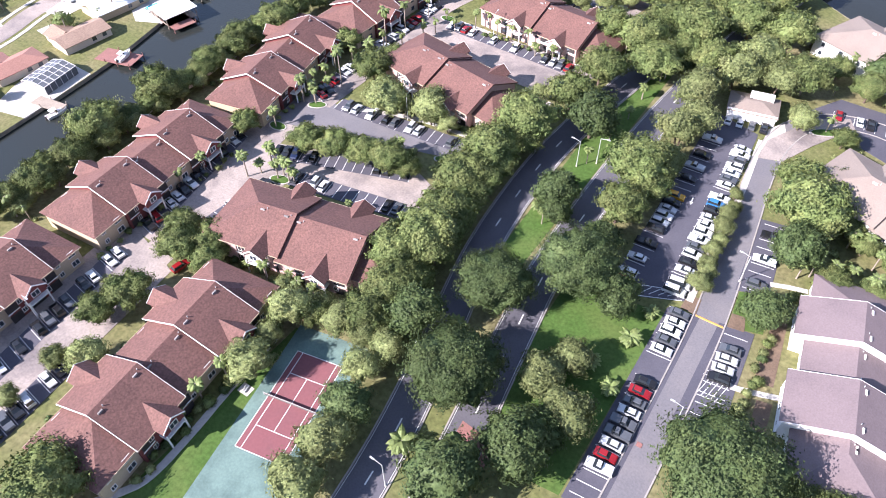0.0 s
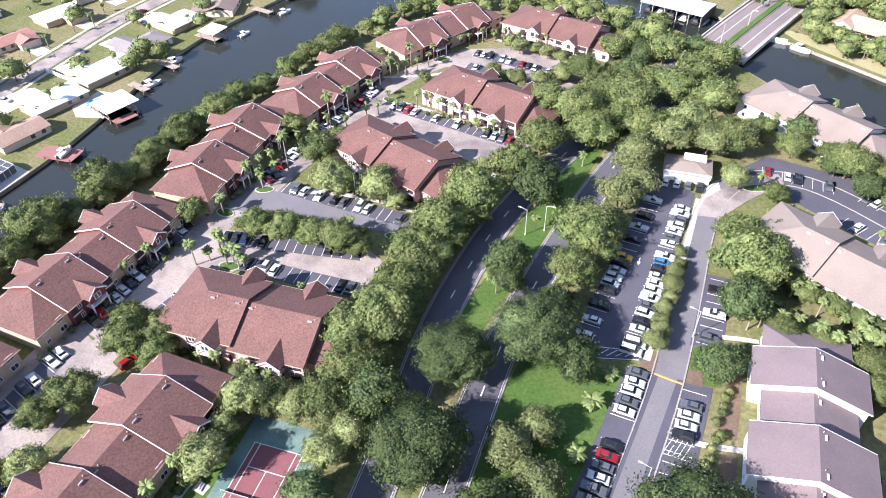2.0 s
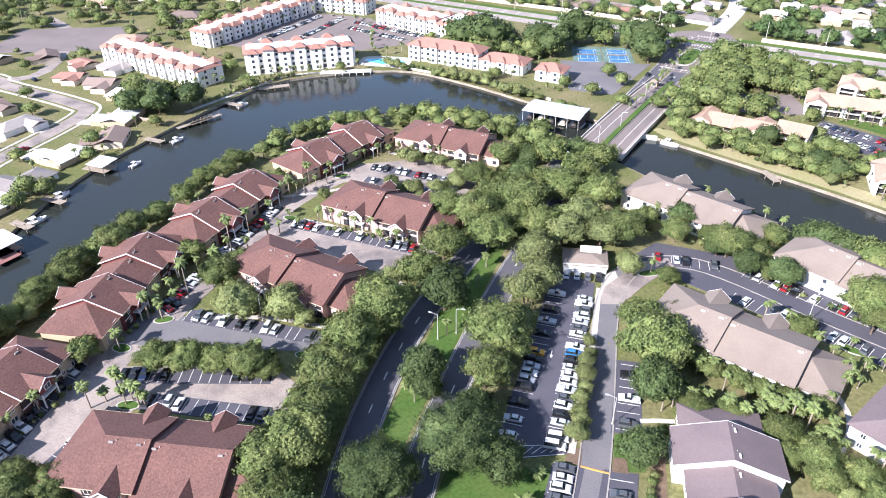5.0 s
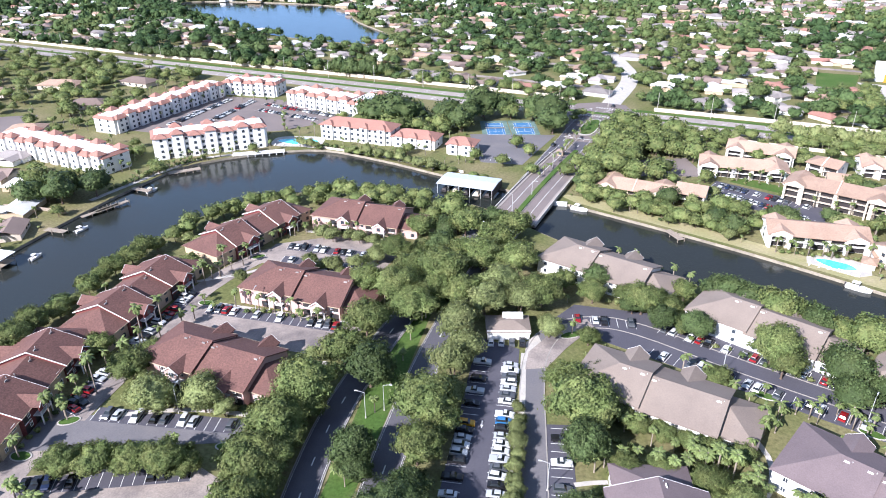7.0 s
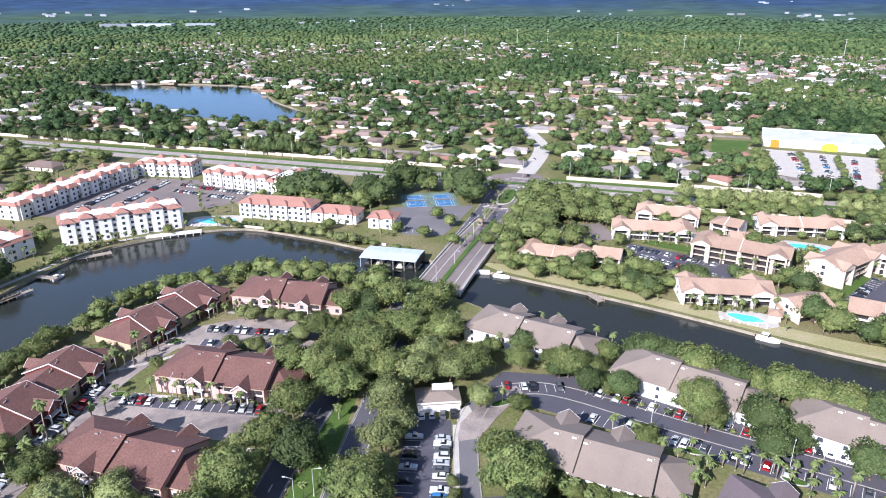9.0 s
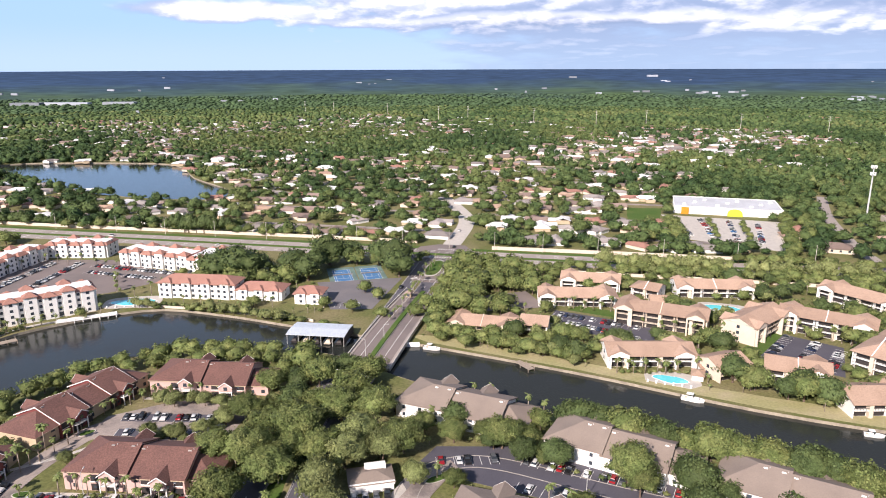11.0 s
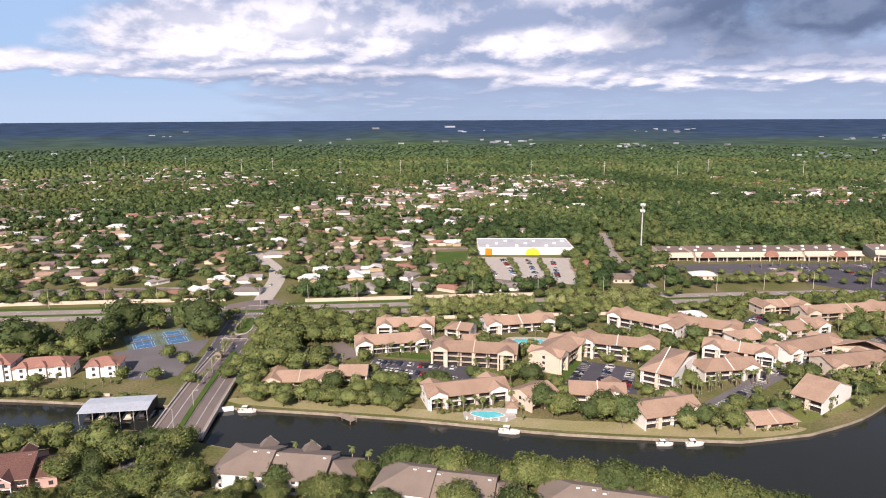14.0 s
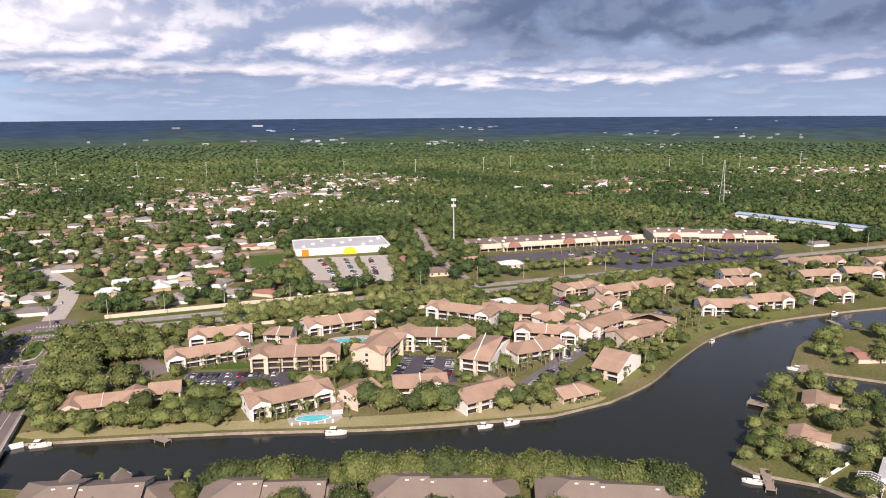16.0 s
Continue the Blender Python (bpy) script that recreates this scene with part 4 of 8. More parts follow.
GREY = "taupe shingle roofed two-storey apartment house with white walls"
GREY_WINGS = [
    Wing(-23, -11.3, -8.6, 8.6, 4.8, 19, True, False, [], 2),
    Wing(-11.3, 0.5, -11, 11, 6.2, 19, False, False, [], 3),
    Wing(0.5, 10.7, -8.6, 8.6, 4.9, 19, False, False, [], 2),
    Wing(10.7, 21, -11, 11, 6.2, 19, False, False, [], 3),
    Wing(21, 30, -8.6, 8.6, 4.8, 19, False, True, [], 2),
]
GREY_SHORT = [
    Wing(-22, -3, -10.5, 10.5, 6.4, 20, True, False, [(-10, 1, 6.0)], 3),
    Wing(-3, 17, -10.5, 10.5, 5.6, 20, False, False, [(6, 1, 6.0)], 3),
    Wing(17, 26, -8.5, 8.5, 4.6, 20, False, True, [], 2),
]
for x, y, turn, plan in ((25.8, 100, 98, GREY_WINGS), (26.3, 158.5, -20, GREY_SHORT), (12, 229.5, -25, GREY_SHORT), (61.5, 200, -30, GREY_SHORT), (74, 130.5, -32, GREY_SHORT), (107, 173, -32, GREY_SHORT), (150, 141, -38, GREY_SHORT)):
    # the two nearest roofs carry painted cloud shade
    cloud_shaded = y < 135 and x < 80
    row_house("taupe shingle roofed two-storey apartment house with white walls, cloud shade painted into its roof" if cloud_shaded else GREY, x, y, turn, plan, ROOF_TAUPE_SHADED if cloud_shaded else ROOF_TAUPE, STUCCO_WHITE, STUCCO_WHITE, "grey-roofed houses")

stripes("crosswalk_marking", [((7 + i * 1.7, 464.5 - i * 0.4), (7.7 + i * 1.7, 467.5 - i * 0.4)) for i in range(10)] + [((-8 + i * 1.7, 447 - i * 0.4), (-7.3 + i * 1.7, 450 - i * 0.4)) for i in range(18)]
        + [((-11, 398), (9, 393)), ((15.5, 395), (24, 440))], 0.6, LINE, "white crosswalk bars and stop lines", 0.16)
gatehouse()


# ---------------------------------------------------------------- apartments with balconies (tan roofs)
PIER = mesh_of("wall_pier", Shape().box(-0.75, 0.75, -0.05, 1.7, -0.1, 1.0), STUCCO_CREAM)
# near-black panel that paints in the shade of a gallery recess
RECESS_PANEL = mesh_of("glazed_door", Shape().box(-1, 1, -0.06, 0, 0.15, 2.3), DARK_VOID)
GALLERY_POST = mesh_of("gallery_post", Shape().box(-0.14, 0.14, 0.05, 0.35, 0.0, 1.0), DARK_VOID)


def apartment(label, x, y, turn, length, depth, storeys, roof, wall, group, hips=(False, False), balconies=True, pitch=20, chimneys=0):
    """A block whose front faces local -y; its floors carry balconies and windows."""
    house = thing("apartment_block", label, "apartment block", pose(x, y, 0, 0, 0, turn), group)
    depth += 2.5 if roof is ROOF_TAN else 0
    plan_box(x, y, turn, -length / 2 - 0.5, length / 2 + 0.5, -1.5, depth + 0.5)
    h = storeys * 2.9 + 0.3
    half = length / 2
    planes, (r0, r1, yc, top, z, a0, a1, b0, b1) = slopes(-half, half, 0, depth, h, pitch, hips[0], hips[1], 0.9, 0.5)
    s = Shape()
    for p in planes:
        s.slab(p, 0.25)
    part("roof", s, roof, house)
    front = 1.7 if balconies else 0.0
    s = Shape().box(-half, half, front, depth, -0.2, h - 0.3)
    if balconies:
        s.box(-half, -half + 0.4, 0, front, -0.2, h - 0.3).box(half - 0.4, half, 0, front, -0.2, h - 0.3).box(-half, half, 0, front, h - 0.75, h - 0.3)
    k = math.tan(radians(pitch))
    g0, g1 = -half + (depth / 2 if hips[0] else 0), half - (depth / 2 if hips[1] else 0)
    if g1 > g0:
        s.add([(g0, 0, h - 0.3), (g0, depth, h - 0.3), (g0, yc, h + depth / 2 * k - 0.3), (g1, 0, h - 0.3), (g1, depth, h - 0.3), (g1, yc, h + depth / 2 * k - 0.3)],
              [(0, 2, 1), (3, 4, 5), (0, 3, 5, 2), (1, 2, 5, 4)])
    part("wall", s, wall, house)
    if roof is ROOF_TAN and length > 22:
        # cross gables that break the long roof, each with its own pale end wall
        for i, gx in enumerate((-half + 4.6, half - 5.2) if length > 32 else (half - 5.0,)):
            out = 1.1 + 0.5 * i
            planes, _ = slopes(-out, depth + 0.7, -4.0, 4.0, h + 0.5, pitch + 4, False, False, 0.6)
            cross = Shape()
            for p in planes:
                cross.slab([(y + gx, x, z) for x, y, z in p][::-1], 0.25)
            part("cross_roof", cross, roof, house)
            rise_to = h + 0.2 + 4.0 * math.tan(radians(pitch + 4))
            end = Shape().add([(gx - 4.0, -out, h - 0.9), (gx + 4.0, -out, h - 0.9), (gx + 4.0, -out, h + 0.3), (gx, -out, rise_to), (gx - 4.0, -out, h + 0.3),
                               (gx - 4.0, -out + 0.3, h - 0.9), (gx + 4.0, -out + 0.3, h - 0.9), (gx + 4.0, -out + 0.3, h + 0.3), (gx, -out + 0.3, rise_to), (gx - 4.0, -out + 0.3, h + 0.3)],
                              [(0, 1, 2, 3, 4), (9, 8, 7, 6, 5), (0, 5, 6, 1), (1, 6, 7, 2), (2, 7, 8, 3), (3, 8, 9, 4), (4, 9, 5, 0)])
            for xe in (gx - 3.7, gx + 3.7):
                end.box(xe - 0.35, xe + 0.35, -out, 0.2, -0.2, h - 0.9)
            part("gable_wall", end, wall, house)
    bays = max(2, round(length / 7.5))
    wide = length / bays
    if balconies:
        for fl in range(storeys):
            zf = fl * 2.9
            if fl:
                part("gallery", Shape().box(-half + 0.4, half - 0.4, 0.05, front, zf - 0.15, zf + 0.12), wall, house, "pale gallery floor")
                rail = Shape().box(-half + 0.4, half - 0.4, 0.08, 0.16, zf + 0.95, zf + 1.05)
                for i in range(int(length / 1.1)):
                    rail.box(-half + 0.5 + i * 1.1, -half + 0.58 + i * 1.1, 0.09, 0.15, zf + 0.12, zf + 0.95)
                part("railing", rail, DARK_VOID, house, "dark gallery railing")
            for i in range(bays):
                part("glazed_door", RECESS_PANEL, None, house, m=pose(-half + wide * (i + 0.5), front, zf) @ Matrix.Diagonal((wide * 0.36, 1, 1, 1)))
        for i in range(1, bays):
            if i % 2:
                part("wall_pier", PIER, None, house, m=pose(-half + wide * i, 0, 0) @ Matrix.Diagonal((1, 1, h - 0.5, 1)))
            else:
                part("gallery_post", GALLERY_POST, None, house, m=pose(-half + wide * i, 0, 0) @ Matrix.Diagonal((1, 1, h - 0.5, 1)))
    for i in range(bays):
        bx = -half + wide * (i + 0.5)
        for fl in range(storeys):
            if not balconies:
                for dx in (-1.8, 1.8):
                    put_window(house, "wide", bx + dx, 0, fl * 2.9 + 1.0, 0)
    for i in range(0 if balconies else max(1, round(length / 10))):
        bx = -half + length * (i + 0.5) / max(1, round(length / 10))
        bay = part("bay", Shape().box(bx - 2.4, bx + 2.4, -0.9, 4, -0.2, h + 0.6), wall, house)
        planes, _ = slopes(bx - 2.4, bx + 2.4, -0.9, 4.5, h + 0.6, 34, True, True, 0.5)
        s = Shape()
        for p in planes:
            s.slab(p, 0.2)
        part("roof", s, roof, bay)
        for fl in range(storeys):
            put_window(house, "wide", bx, -0.9, fl * 2.9 + 1.0, 0)
    for side in (-1, 1):
        for fl in range(storeys):
            put_window(house, "wide", side * half, depth * 0.5, fl * 2.9 + 1.0, 90 * side)
    for i in range(chimneys):
        cx = -half + length * (i + 0.5) / chimneys
        part("parapet_wall", Shape().slab([(cx - 0.2, -0.7, h - 0.1), (cx + 0.2, -0.7, h - 0.1), (cx + 0.2, yc, top + 0.5), (cx - 0.2, yc, top + 0.5)], 0.6), wall, house)
    return house


TAN = "cream apartment block with dark balconies under a tan tile roof"
TAN_ROOFED = [
    (93.8, 267.6, -2, 37, 13, 2), (110.6, 310.0, -27, 43, 13, 3), (78.5, 344.0, -6, 41, 13, 2), (184, 297.5, -36, 41, 12, 3), (160, 299, 39, 33, 14, 3),
    (181, 258, -53, 15, 34, 3), (166, 222.5, -1, 27, 14, 2), (203.5, 208.5, -7, 19, 10, 1), (229, 219.5, -69, 13, 26, 2), (222, 256.5, -9, 28, 13, 2),
    (286.5, 243.4, -2, 35, 13, 2), (236, 270, -45, 34, 12, 3), (219, 330, -58, 42, 13, 3), (24.8, 312, -16, 34, 12, 1), (49, 304.5, -16, 13, 11, 2),
]
TAN_ROOFED_FAR = [
    (146, 249, -25, 24, 13, 2), (124, 255, 20, 16, 12, 2), (271, 291, 1, 28, 13, 2), (285, 269, 8, 42, 13, 2), (359, 316, -8, 62, 13, 2), (370, 253, -36, 34, 14, 2),
    (451, 233, -22, 30, 14, 2), (318, 252, 40, 14, 26, 2), (157, 356, -5, 42, 13, 2), (91, 371, -16, 33, 13, 2), (545, 292, -20, 40, 14, 2), (533, 254, -40, 26, 14, 2),
    (454, 302, -30, 28, 13, 2), (252, 318, -46, 40, 13, 2), (420, 286, -20, 36, 13, 2), (500, 268, -25, 30, 13, 2), (590, 262, -20, 36, 14, 2), (118, 262, 8, 12, 9, 1),
    (117.5, 356.5, -37, 15, 10, 2), (123, 342, -11, 12, 9, 1), (308, 297, 4, 30, 13, 2), (407, 246, -22, 27, 13, 2), (330, 338, -10, 34, 12, 2),
]
for k, (x, y, turn, length, depth, storeys) in enumerate(TAN_ROOFED + TAN_ROOFED_FAR):
    apartment(TAN, x, y, turn, length, depth, storeys, ROOF_TAN, STUCCO_CREAM if k % 3 == 1 else STUCCO_WHITE, "tan-roofed apartments", (k % 4 == 1, k % 5 == 2), chimneys=1 if k % 2 else 0)


# ---------------------------------------------------------------- white apartments with terracotta roof edges
def terrace(x, y, turn, length, depth, storeys, label="white stucco apartment block with terracotta roof edges and small towers"):
    house = thing("apartment_block", label, "apartment block", pose(x, y, 0, 0, 0, turn), "white apartments")
    h, half = storeys * 3.0, length / 2
    plan_box(x, y, turn, -half - 1, half + 1, -2, depth + 2)
    part("wall", Shape().box(-half, half, 0, depth, -0.2, h), STUCCO_WHITE, house)
    part("flat_roof", Shape().box(-half + 1.4, half - 1.4, 2.4, depth - 2.4, h, h + 1.25), ROOF_WHITE, house, "white flat roof")
    s = Shape()
    lo, hi, o = h - 0.3, h + 1.2, 0.6
    for q in ([(-half - o, -o, lo), (half + o, -o, lo), (half - 1.5, 2.5, hi), (-half + 1.5, 2.5, hi)], [(half + o, depth + o, lo), (-half - o, depth + o, lo), (-half + 1.5, depth - 2.5, hi), (half - 1.5, depth - 2.5, hi)],
              [(-half - o, depth + o, lo), (-half - o, -o, lo), (-half + 1.5, 2.5, hi), (-half + 1.5, depth - 2.5, hi)], [(half + o, -o, lo), (half + o, depth + o, lo), (half - 1.5, depth - 2.5, hi), (half - 1.5, 2.5, hi)]):
        s.slab(q, 0.2)
    part("roof_edge", s, ROOF_TERRA, house, "terracotta tile roof edge")
    n = max(2, round(length / 9))
    for i in range(n):
        bx = -half + length * (i + 0.5) / n
        for yy, sg in ((-1.2, 1), (depth + 1.2, -1)):
            bay = part("bay", Shape().box(bx - 2.9, bx + 2.9, *sorted((yy, yy + sg * 4.8)), -0.2, h + 0.2 + 1.5 * (i % 2)), STUCCO_WHITE, house)
            planes, _ = slopes(bx - 2.9, bx + 2.9, *sorted((yy, yy + sg * 4.8)), h + 0.2 + 1.5 * (i % 2), 36, True, True, 0.6)
            s = Shape()
            for p in planes:
                s.slab(p, 0.2)
            part("roof", s, ROOF_TERRA, bay)
            if i % 2 == 0:
                part("hatch", Shape().box(bx + 2, bx + 3.8, depth / 2 - 1, depth / 2 + 1, h + 0.25, h + 1.1, 0.05), ROOF_WHITE, house, "white roof unit")
        for fl in range(storeys):
            zf = fl * 3.0
            put_window(house, "wide", bx, -1.2, zf + 0.9, 0)
            if i < n - 1:
                put_window(house, "wide" if fl else "door", bx + length / n / 2, 0, zf + 0.5, 0)
    for side in (-1, 1):
        for fl in range(storeys):
            for yy in (depth * 0.3, depth * 0.7):
                put_window(house, "wide", side * half, yy, fl * 3.0 + 0.9, 90 * side)
    return house


terrace(-277, 300.5, -15.8, 86, 16, 3)
terrace(-199, 331.5, 34.5, 60, 16, 4)
terrace(-263.3, 400.8, 78.5, 100, 16, 3)
terrace(-236, 453, -1.6, 42, 16, 3)
terrace(-174, 426, -19, 54, 17, 3)
terrace(-143, 413, -15, 13, 26, 3)
for x, y, turn, length, depth, st in ((-128, 365, -7.7, 44, 14, 3), (-93, 361, -7.7, 26, 13, 2), (-65, 354, -6, 15, 12, 2)):
    apartment("white stucco clubhouse wing under a terracotta tile roof", x, y, turn, length, depth, st, ROOF_TERRA, STUCCO_WHITE, "white apartments", (True, True), False, 24)


def river_deck():
    d = thing("pool_deck", "white-railed timber deck over the water before the apartments", "deck", pose(-174, 337.5, 0, 0, 0, 25))
    part("planking", Shape().box(-15, 13, -3.2, 2.2, 0.05, 0.3), STUCCO_WHITE, d)
    for i in range(8):
        part("deck_post", Shape().cyl(-14.5 + i * 3.85, -3.0, -3, 0.1, 0.22, n=8), STUCCO_WHITE, d)
        part("rail_post", Shape().box(-14.6 + i * 3.85, -14.4 + i * 3.85, -3.15, -2.95, 0.3, 1.3), TRIM, d)
    part("hand_rail", Shape().box(-15, 13, -3.15, -2.95, 1.25, 1.38), TRIM, d)


river_deck()


# ---------------------------------------------------------------- garage, boat shelter, store, shopping centre, tower
plan_box(-17.5, 182.5, 11, -8, 8, -6, 10)
plan_box(-51.5, 306.5, -9, -15, 15, -9, 10)


def build_garage():
    g = thing("garage", "low white garage with a taupe hipped roof at the lot's end", "garage", pose(-17.5, 182.5, 0, 0, 0, 11))
    part("wall", Shape().box(-6.6, 6.6, 0, 9, -0.1, 3.2), STUCCO_WHITE, g)
    planes, _ = slopes(-6.6, 6.6, 0, 9, 3.3, 14, True, True, 0.5)
    s = Shape()
    for p in planes:
        s.slab(p, 0.25)
    part("roof", s, ROOF_TAUPE, g)
    part("parapet", Shape().box(-6.8, 6.8, -0.35, -0.05, 2.2, 3.6), STUCCO_WHITE, g, "white parapet")
    for i in range(4):
        part("garage_door", Shape().box(-6.2 + i * 3.2, -3.4 + i * 3.2, -0.08, 0.0, 0.05, 2.2), TRIM, g)
    part("roof_box", Shape().box(-1.5, 5.0, 6.2, 8.6, 3.4, 5.0), STUCCO_WHITE, g)


build_garage()


def build_shelter():
    g = thing("boat_shelter", "open boat shelter with a pale metal roof over the water", "shelter", pose(-51.5, 306.5, 0, 0, 0, -9))
    s = Shape().slab([(-14, -8, 4.0), (14, -8, 4.0), (14, 0, 4.6), (-14, 0, 4.6)], 0.25).slab([(-14, 0, 4.6), (14, 0, 4.6), (14, 8, 4.0), (-14, 8, 4.0)], 0.25)
    part("roof", s, METAL_ROOF, g)
    for i in range(6):
        for yy in (-7.5, 7.5):
            part("post", Shape().cyl(-13.5 + i * 5.4, yy, -3, 4.0, 0.16, n=8), STEEL, g)
    for i in range(5):
        # every other boat is near-black, painting in the dark under the roof
        part("boat_cradle", Shape().box(-12.6 + i * 5.4, -9.4 + i * 5.4, -6.5, 5.5, -0.6, -0.35).box(-12.2 + i * 5.4, -9.8 + i * 5.4, -5.5, 3.5, -0.3, 0.7, 0.35), STUCCO_CREAM if i % 2 else DARK_VOID, g, "boat on a lift cradle")
    part("deck", Shape().box(-14, 14, 6, 9, -0.3, 0.1), WOOD, g)
    # near-black panel across the right end
    part("back_wall", Shape().box(13.6, 14, -8, 8, 0, 3.8), DARK_VOID, g)


build_shelter()


plan_box(250, 560, -18, -46, 46, -6, 62)
plan_box(355, 499, -16, -3, 172, -8, 46)
plan_box(521, 452, -34, -3, 128, -12, 40)


def build_store():
    g = thing("store", "large white store with yellow and orange entrance panels", "store", pose(253, 568, 0, 0, 0, -18))
    part("wall", Shape().box(-43, 43, 0, 48, -0.2, 6.0), STUCCO_WHITE, g)
    part("roof", Shape().box(-42.5, 42.5, 0.6, 47.5, 6.0, 6.2), STORE_ROOF, g)
    for a in ((-43, 43, -0.4, 0.4), (-43, 43, 47.6, 48.4), (-43.4, -42.6, 0, 48), (42.6, 43.4, 0, 48)):
        part("parapet", Shape().box(*a, 5.9, 6.7), STUCCO_WHITE, g)
    part("entrance_panel", Shape().loft([[(6 + 6 * math.cos(a), y, 5.8 * math.sin(a) ** 0.5) for a in (math.pi * i / 12 for i in range(13))] for y in (-2.5, 0)]), YELLOW, g, "bright yellow-green panel")
    part("corner_panel", Shape().box(-37, -31, -1.5, 0, 0, 5.8), ORANGE, g, "bright orange panel")
    for i in range(9):
        part("roof_unit", Shape().box(-36 + i * 9, -33 + i * 9, 8 + (i % 3) * 12, 11 + (i % 3) * 12, 6.2, 7.6, 0.1), ROOF_WHITE, g, "pale roof unit")


build_store()


def build_mall():
    g = thing("shopping_centre", "long cream shopping centre with arcades and flat brown roofs", "shopping centre", pose(355, 499, 0))
    west, east = pose(0, 0, 0, 0, 0, -16), pose(166, -47, 0, 0, 0, -34)
    for at, x0, x1, y0, h in ((west, 0, 24, 8, 5.6), (west, 24, 62, 2, 7), (west, 62, 118, 4, 6.4), (west, 118, 168, 0, 7.4), (east, 6, 50, 0, 8.6), (east, 50, 92, 2, 7), (east, 92, 124, -2, 6)):
        part("wall", Shape().box(x0, x1 - 0.05, y0, y0 + 36, -0.2, h), STUCCO_CREAM, g, m=at)
        part("flat_roof", Shape().box(x0 + 0.5, x1 - 0.5, y0 + 0.9, y0 + 35.5, h, h + 0.2), ROOF_BROWN, g, m=at)
        part("arcade_roof", Shape().slab([(x0, y0 - 4, h - 2.4), (x1, y0 - 4, h - 2.4), (x1, y0 + 0.3, h - 0.9), (x0, y0 + 0.3, h - 0.9)], 0.3), STUCCO_CREAM, g, m=at)
        bays = max(2, int((x1 - x0) / 12))
        for i in range(bays):
            a = x0 + 1 + (x1 - x0 - 2) * i / bays
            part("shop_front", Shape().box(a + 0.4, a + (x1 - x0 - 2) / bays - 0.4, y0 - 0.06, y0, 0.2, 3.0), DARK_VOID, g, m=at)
        part("parapet", Shape().box(x0, x1 - 0.05, y0 + 0.4, y0 + 0.8, h - 0.9, h + 1.1), STUCCO_CREAM, g, m=at)
        for i in range(int((x1 - x0) / 8)):
            part("roof_unit", Shape().box(x0 + 3 + i * 8, x0 + 5.4 + i * 8, y0 + 10 + (i * 5 % 3) * 8, y0 + 12.5 + (i * 5 % 3) * 8, h + 0.2, h + 1.5, 0.1), ROOF_WHITE, g, m=at)
            part("column", Shape().box(x0 + 2 + i * 8, x0 + 2.7 + i * 8, y0 - 3.9, y0 - 3.2, 0, h - 2.4), STUCCO_CREAM, g, m=at)
    for at, bx, y0 in ((west, 34, -2.2), (west, 90, -0.2), (west, 148, -4.2), (east, 26, -4.2), (east, 78, -2.2)):
        ring = [(bx + 6 * math.cos(a), 4 + 5.4 * math.sin(a)) for a in (math.pi * k / 8 for k in range(9))]
        part("arch_gable", Shape().loft([[(x, y, z) for x, z in ring] for y in (y0, y0 + 2.6)]), ROOF_TERRA, g, "rounded rose-tiled entrance gable", m=at)


build_mall()


def build_tower():
    g = thing("cell_tower", "tall grey steel mast with an antenna head", "mast", pose(350, 533, 0))
    part("pole", Shape().cyl(0, 0, 0, 47, 0.75, 0.45, 12), STEEL, g)
    for zz in (40, 45.5):
        part("platform", Shape().cyl(0, 0, zz, zz + 0.3, 1.9, n=12), STEEL, g)
        for i in range(9):
            a = 2 * math.pi * i / 9
            part("antenna", Shape().box(1.9 * math.cos(a) - 0.2, 1.9 * math.cos(a) + 0.2, 1.9 * math.sin(a) - 0.2, 1.9 * math.sin(a) + 0.2, zz - 0.8, zz + 1.6), TRIM, g)
    part("base_cabinet", Shape().box(-3, 3, -3, -1, 0, 2.2), STUCCO_WHITE, g)


build_tower()


def small_shops():
    """Low shops and offices between the shopping centre and the highway."""
    for x, y, turn, l, d, roof, word in ((278, 452, -20, 22, 14, ROOF_BROWN, "brown"), (406, 415, -14, 24, 14, ROOF_BROWN, "brown"), (268, 349, -14, 14, 11, ROOF_WHITE, "white"), (345, 440, -22, 18, 12, ROOF_WHITE, "white"), (330, 470, -22, 16, 12, ROOF_TAN, "tan"),
                                         (-329, 404, 12, 24, 14, ROOF_BROWN, "brown"), (-386, 449, 8, 30, 14, ROOF_TAN, "tan"), (-328, 345, 20, 20, 12, ROOF_TAN, "tan"), (-333, 468, -12, 26, 14, ROOF_BROWN, "brown"), (-420, 420, 5, 26, 14, ROOF_TAN, "tan")):
        plan_box(x, y, turn, -l / 2 - 1, l / 2 + 1, -d / 2 - 1, d / 2 + 1)
        g = thing("low_building", "low pale building under a " + word + " hipped roof", "building", pose(x, y, 0, 0, 0, turn))
        part("wall", Shape().box(-l / 2, l / 2, -d / 2, d / 2, -0.1, 3.6), STUCCO_CREAM, g)
        planes, _ = slopes(-l / 2, l / 2, -d / 2, d / 2, 3.7, 20, True, True, 0.8)
        s = Shape()
        for p in planes:
            s.slab(p, 0.25)
        part("roof", s, roof, g)
        for i in range(4):
            put_window(g, "wide", -l * 0.36 + i * l * 0.24, -d / 2, 1.0, 0)


small_shops()

part_blue = thing("warehouse", "long low building with a blue metal roof", "warehouse", pose(735, 505, 0, 0, 0, -85))
part("wall", Shape().box(0, 150, 0, 16, 0, 5), STUCCO_WHITE, part_blue)
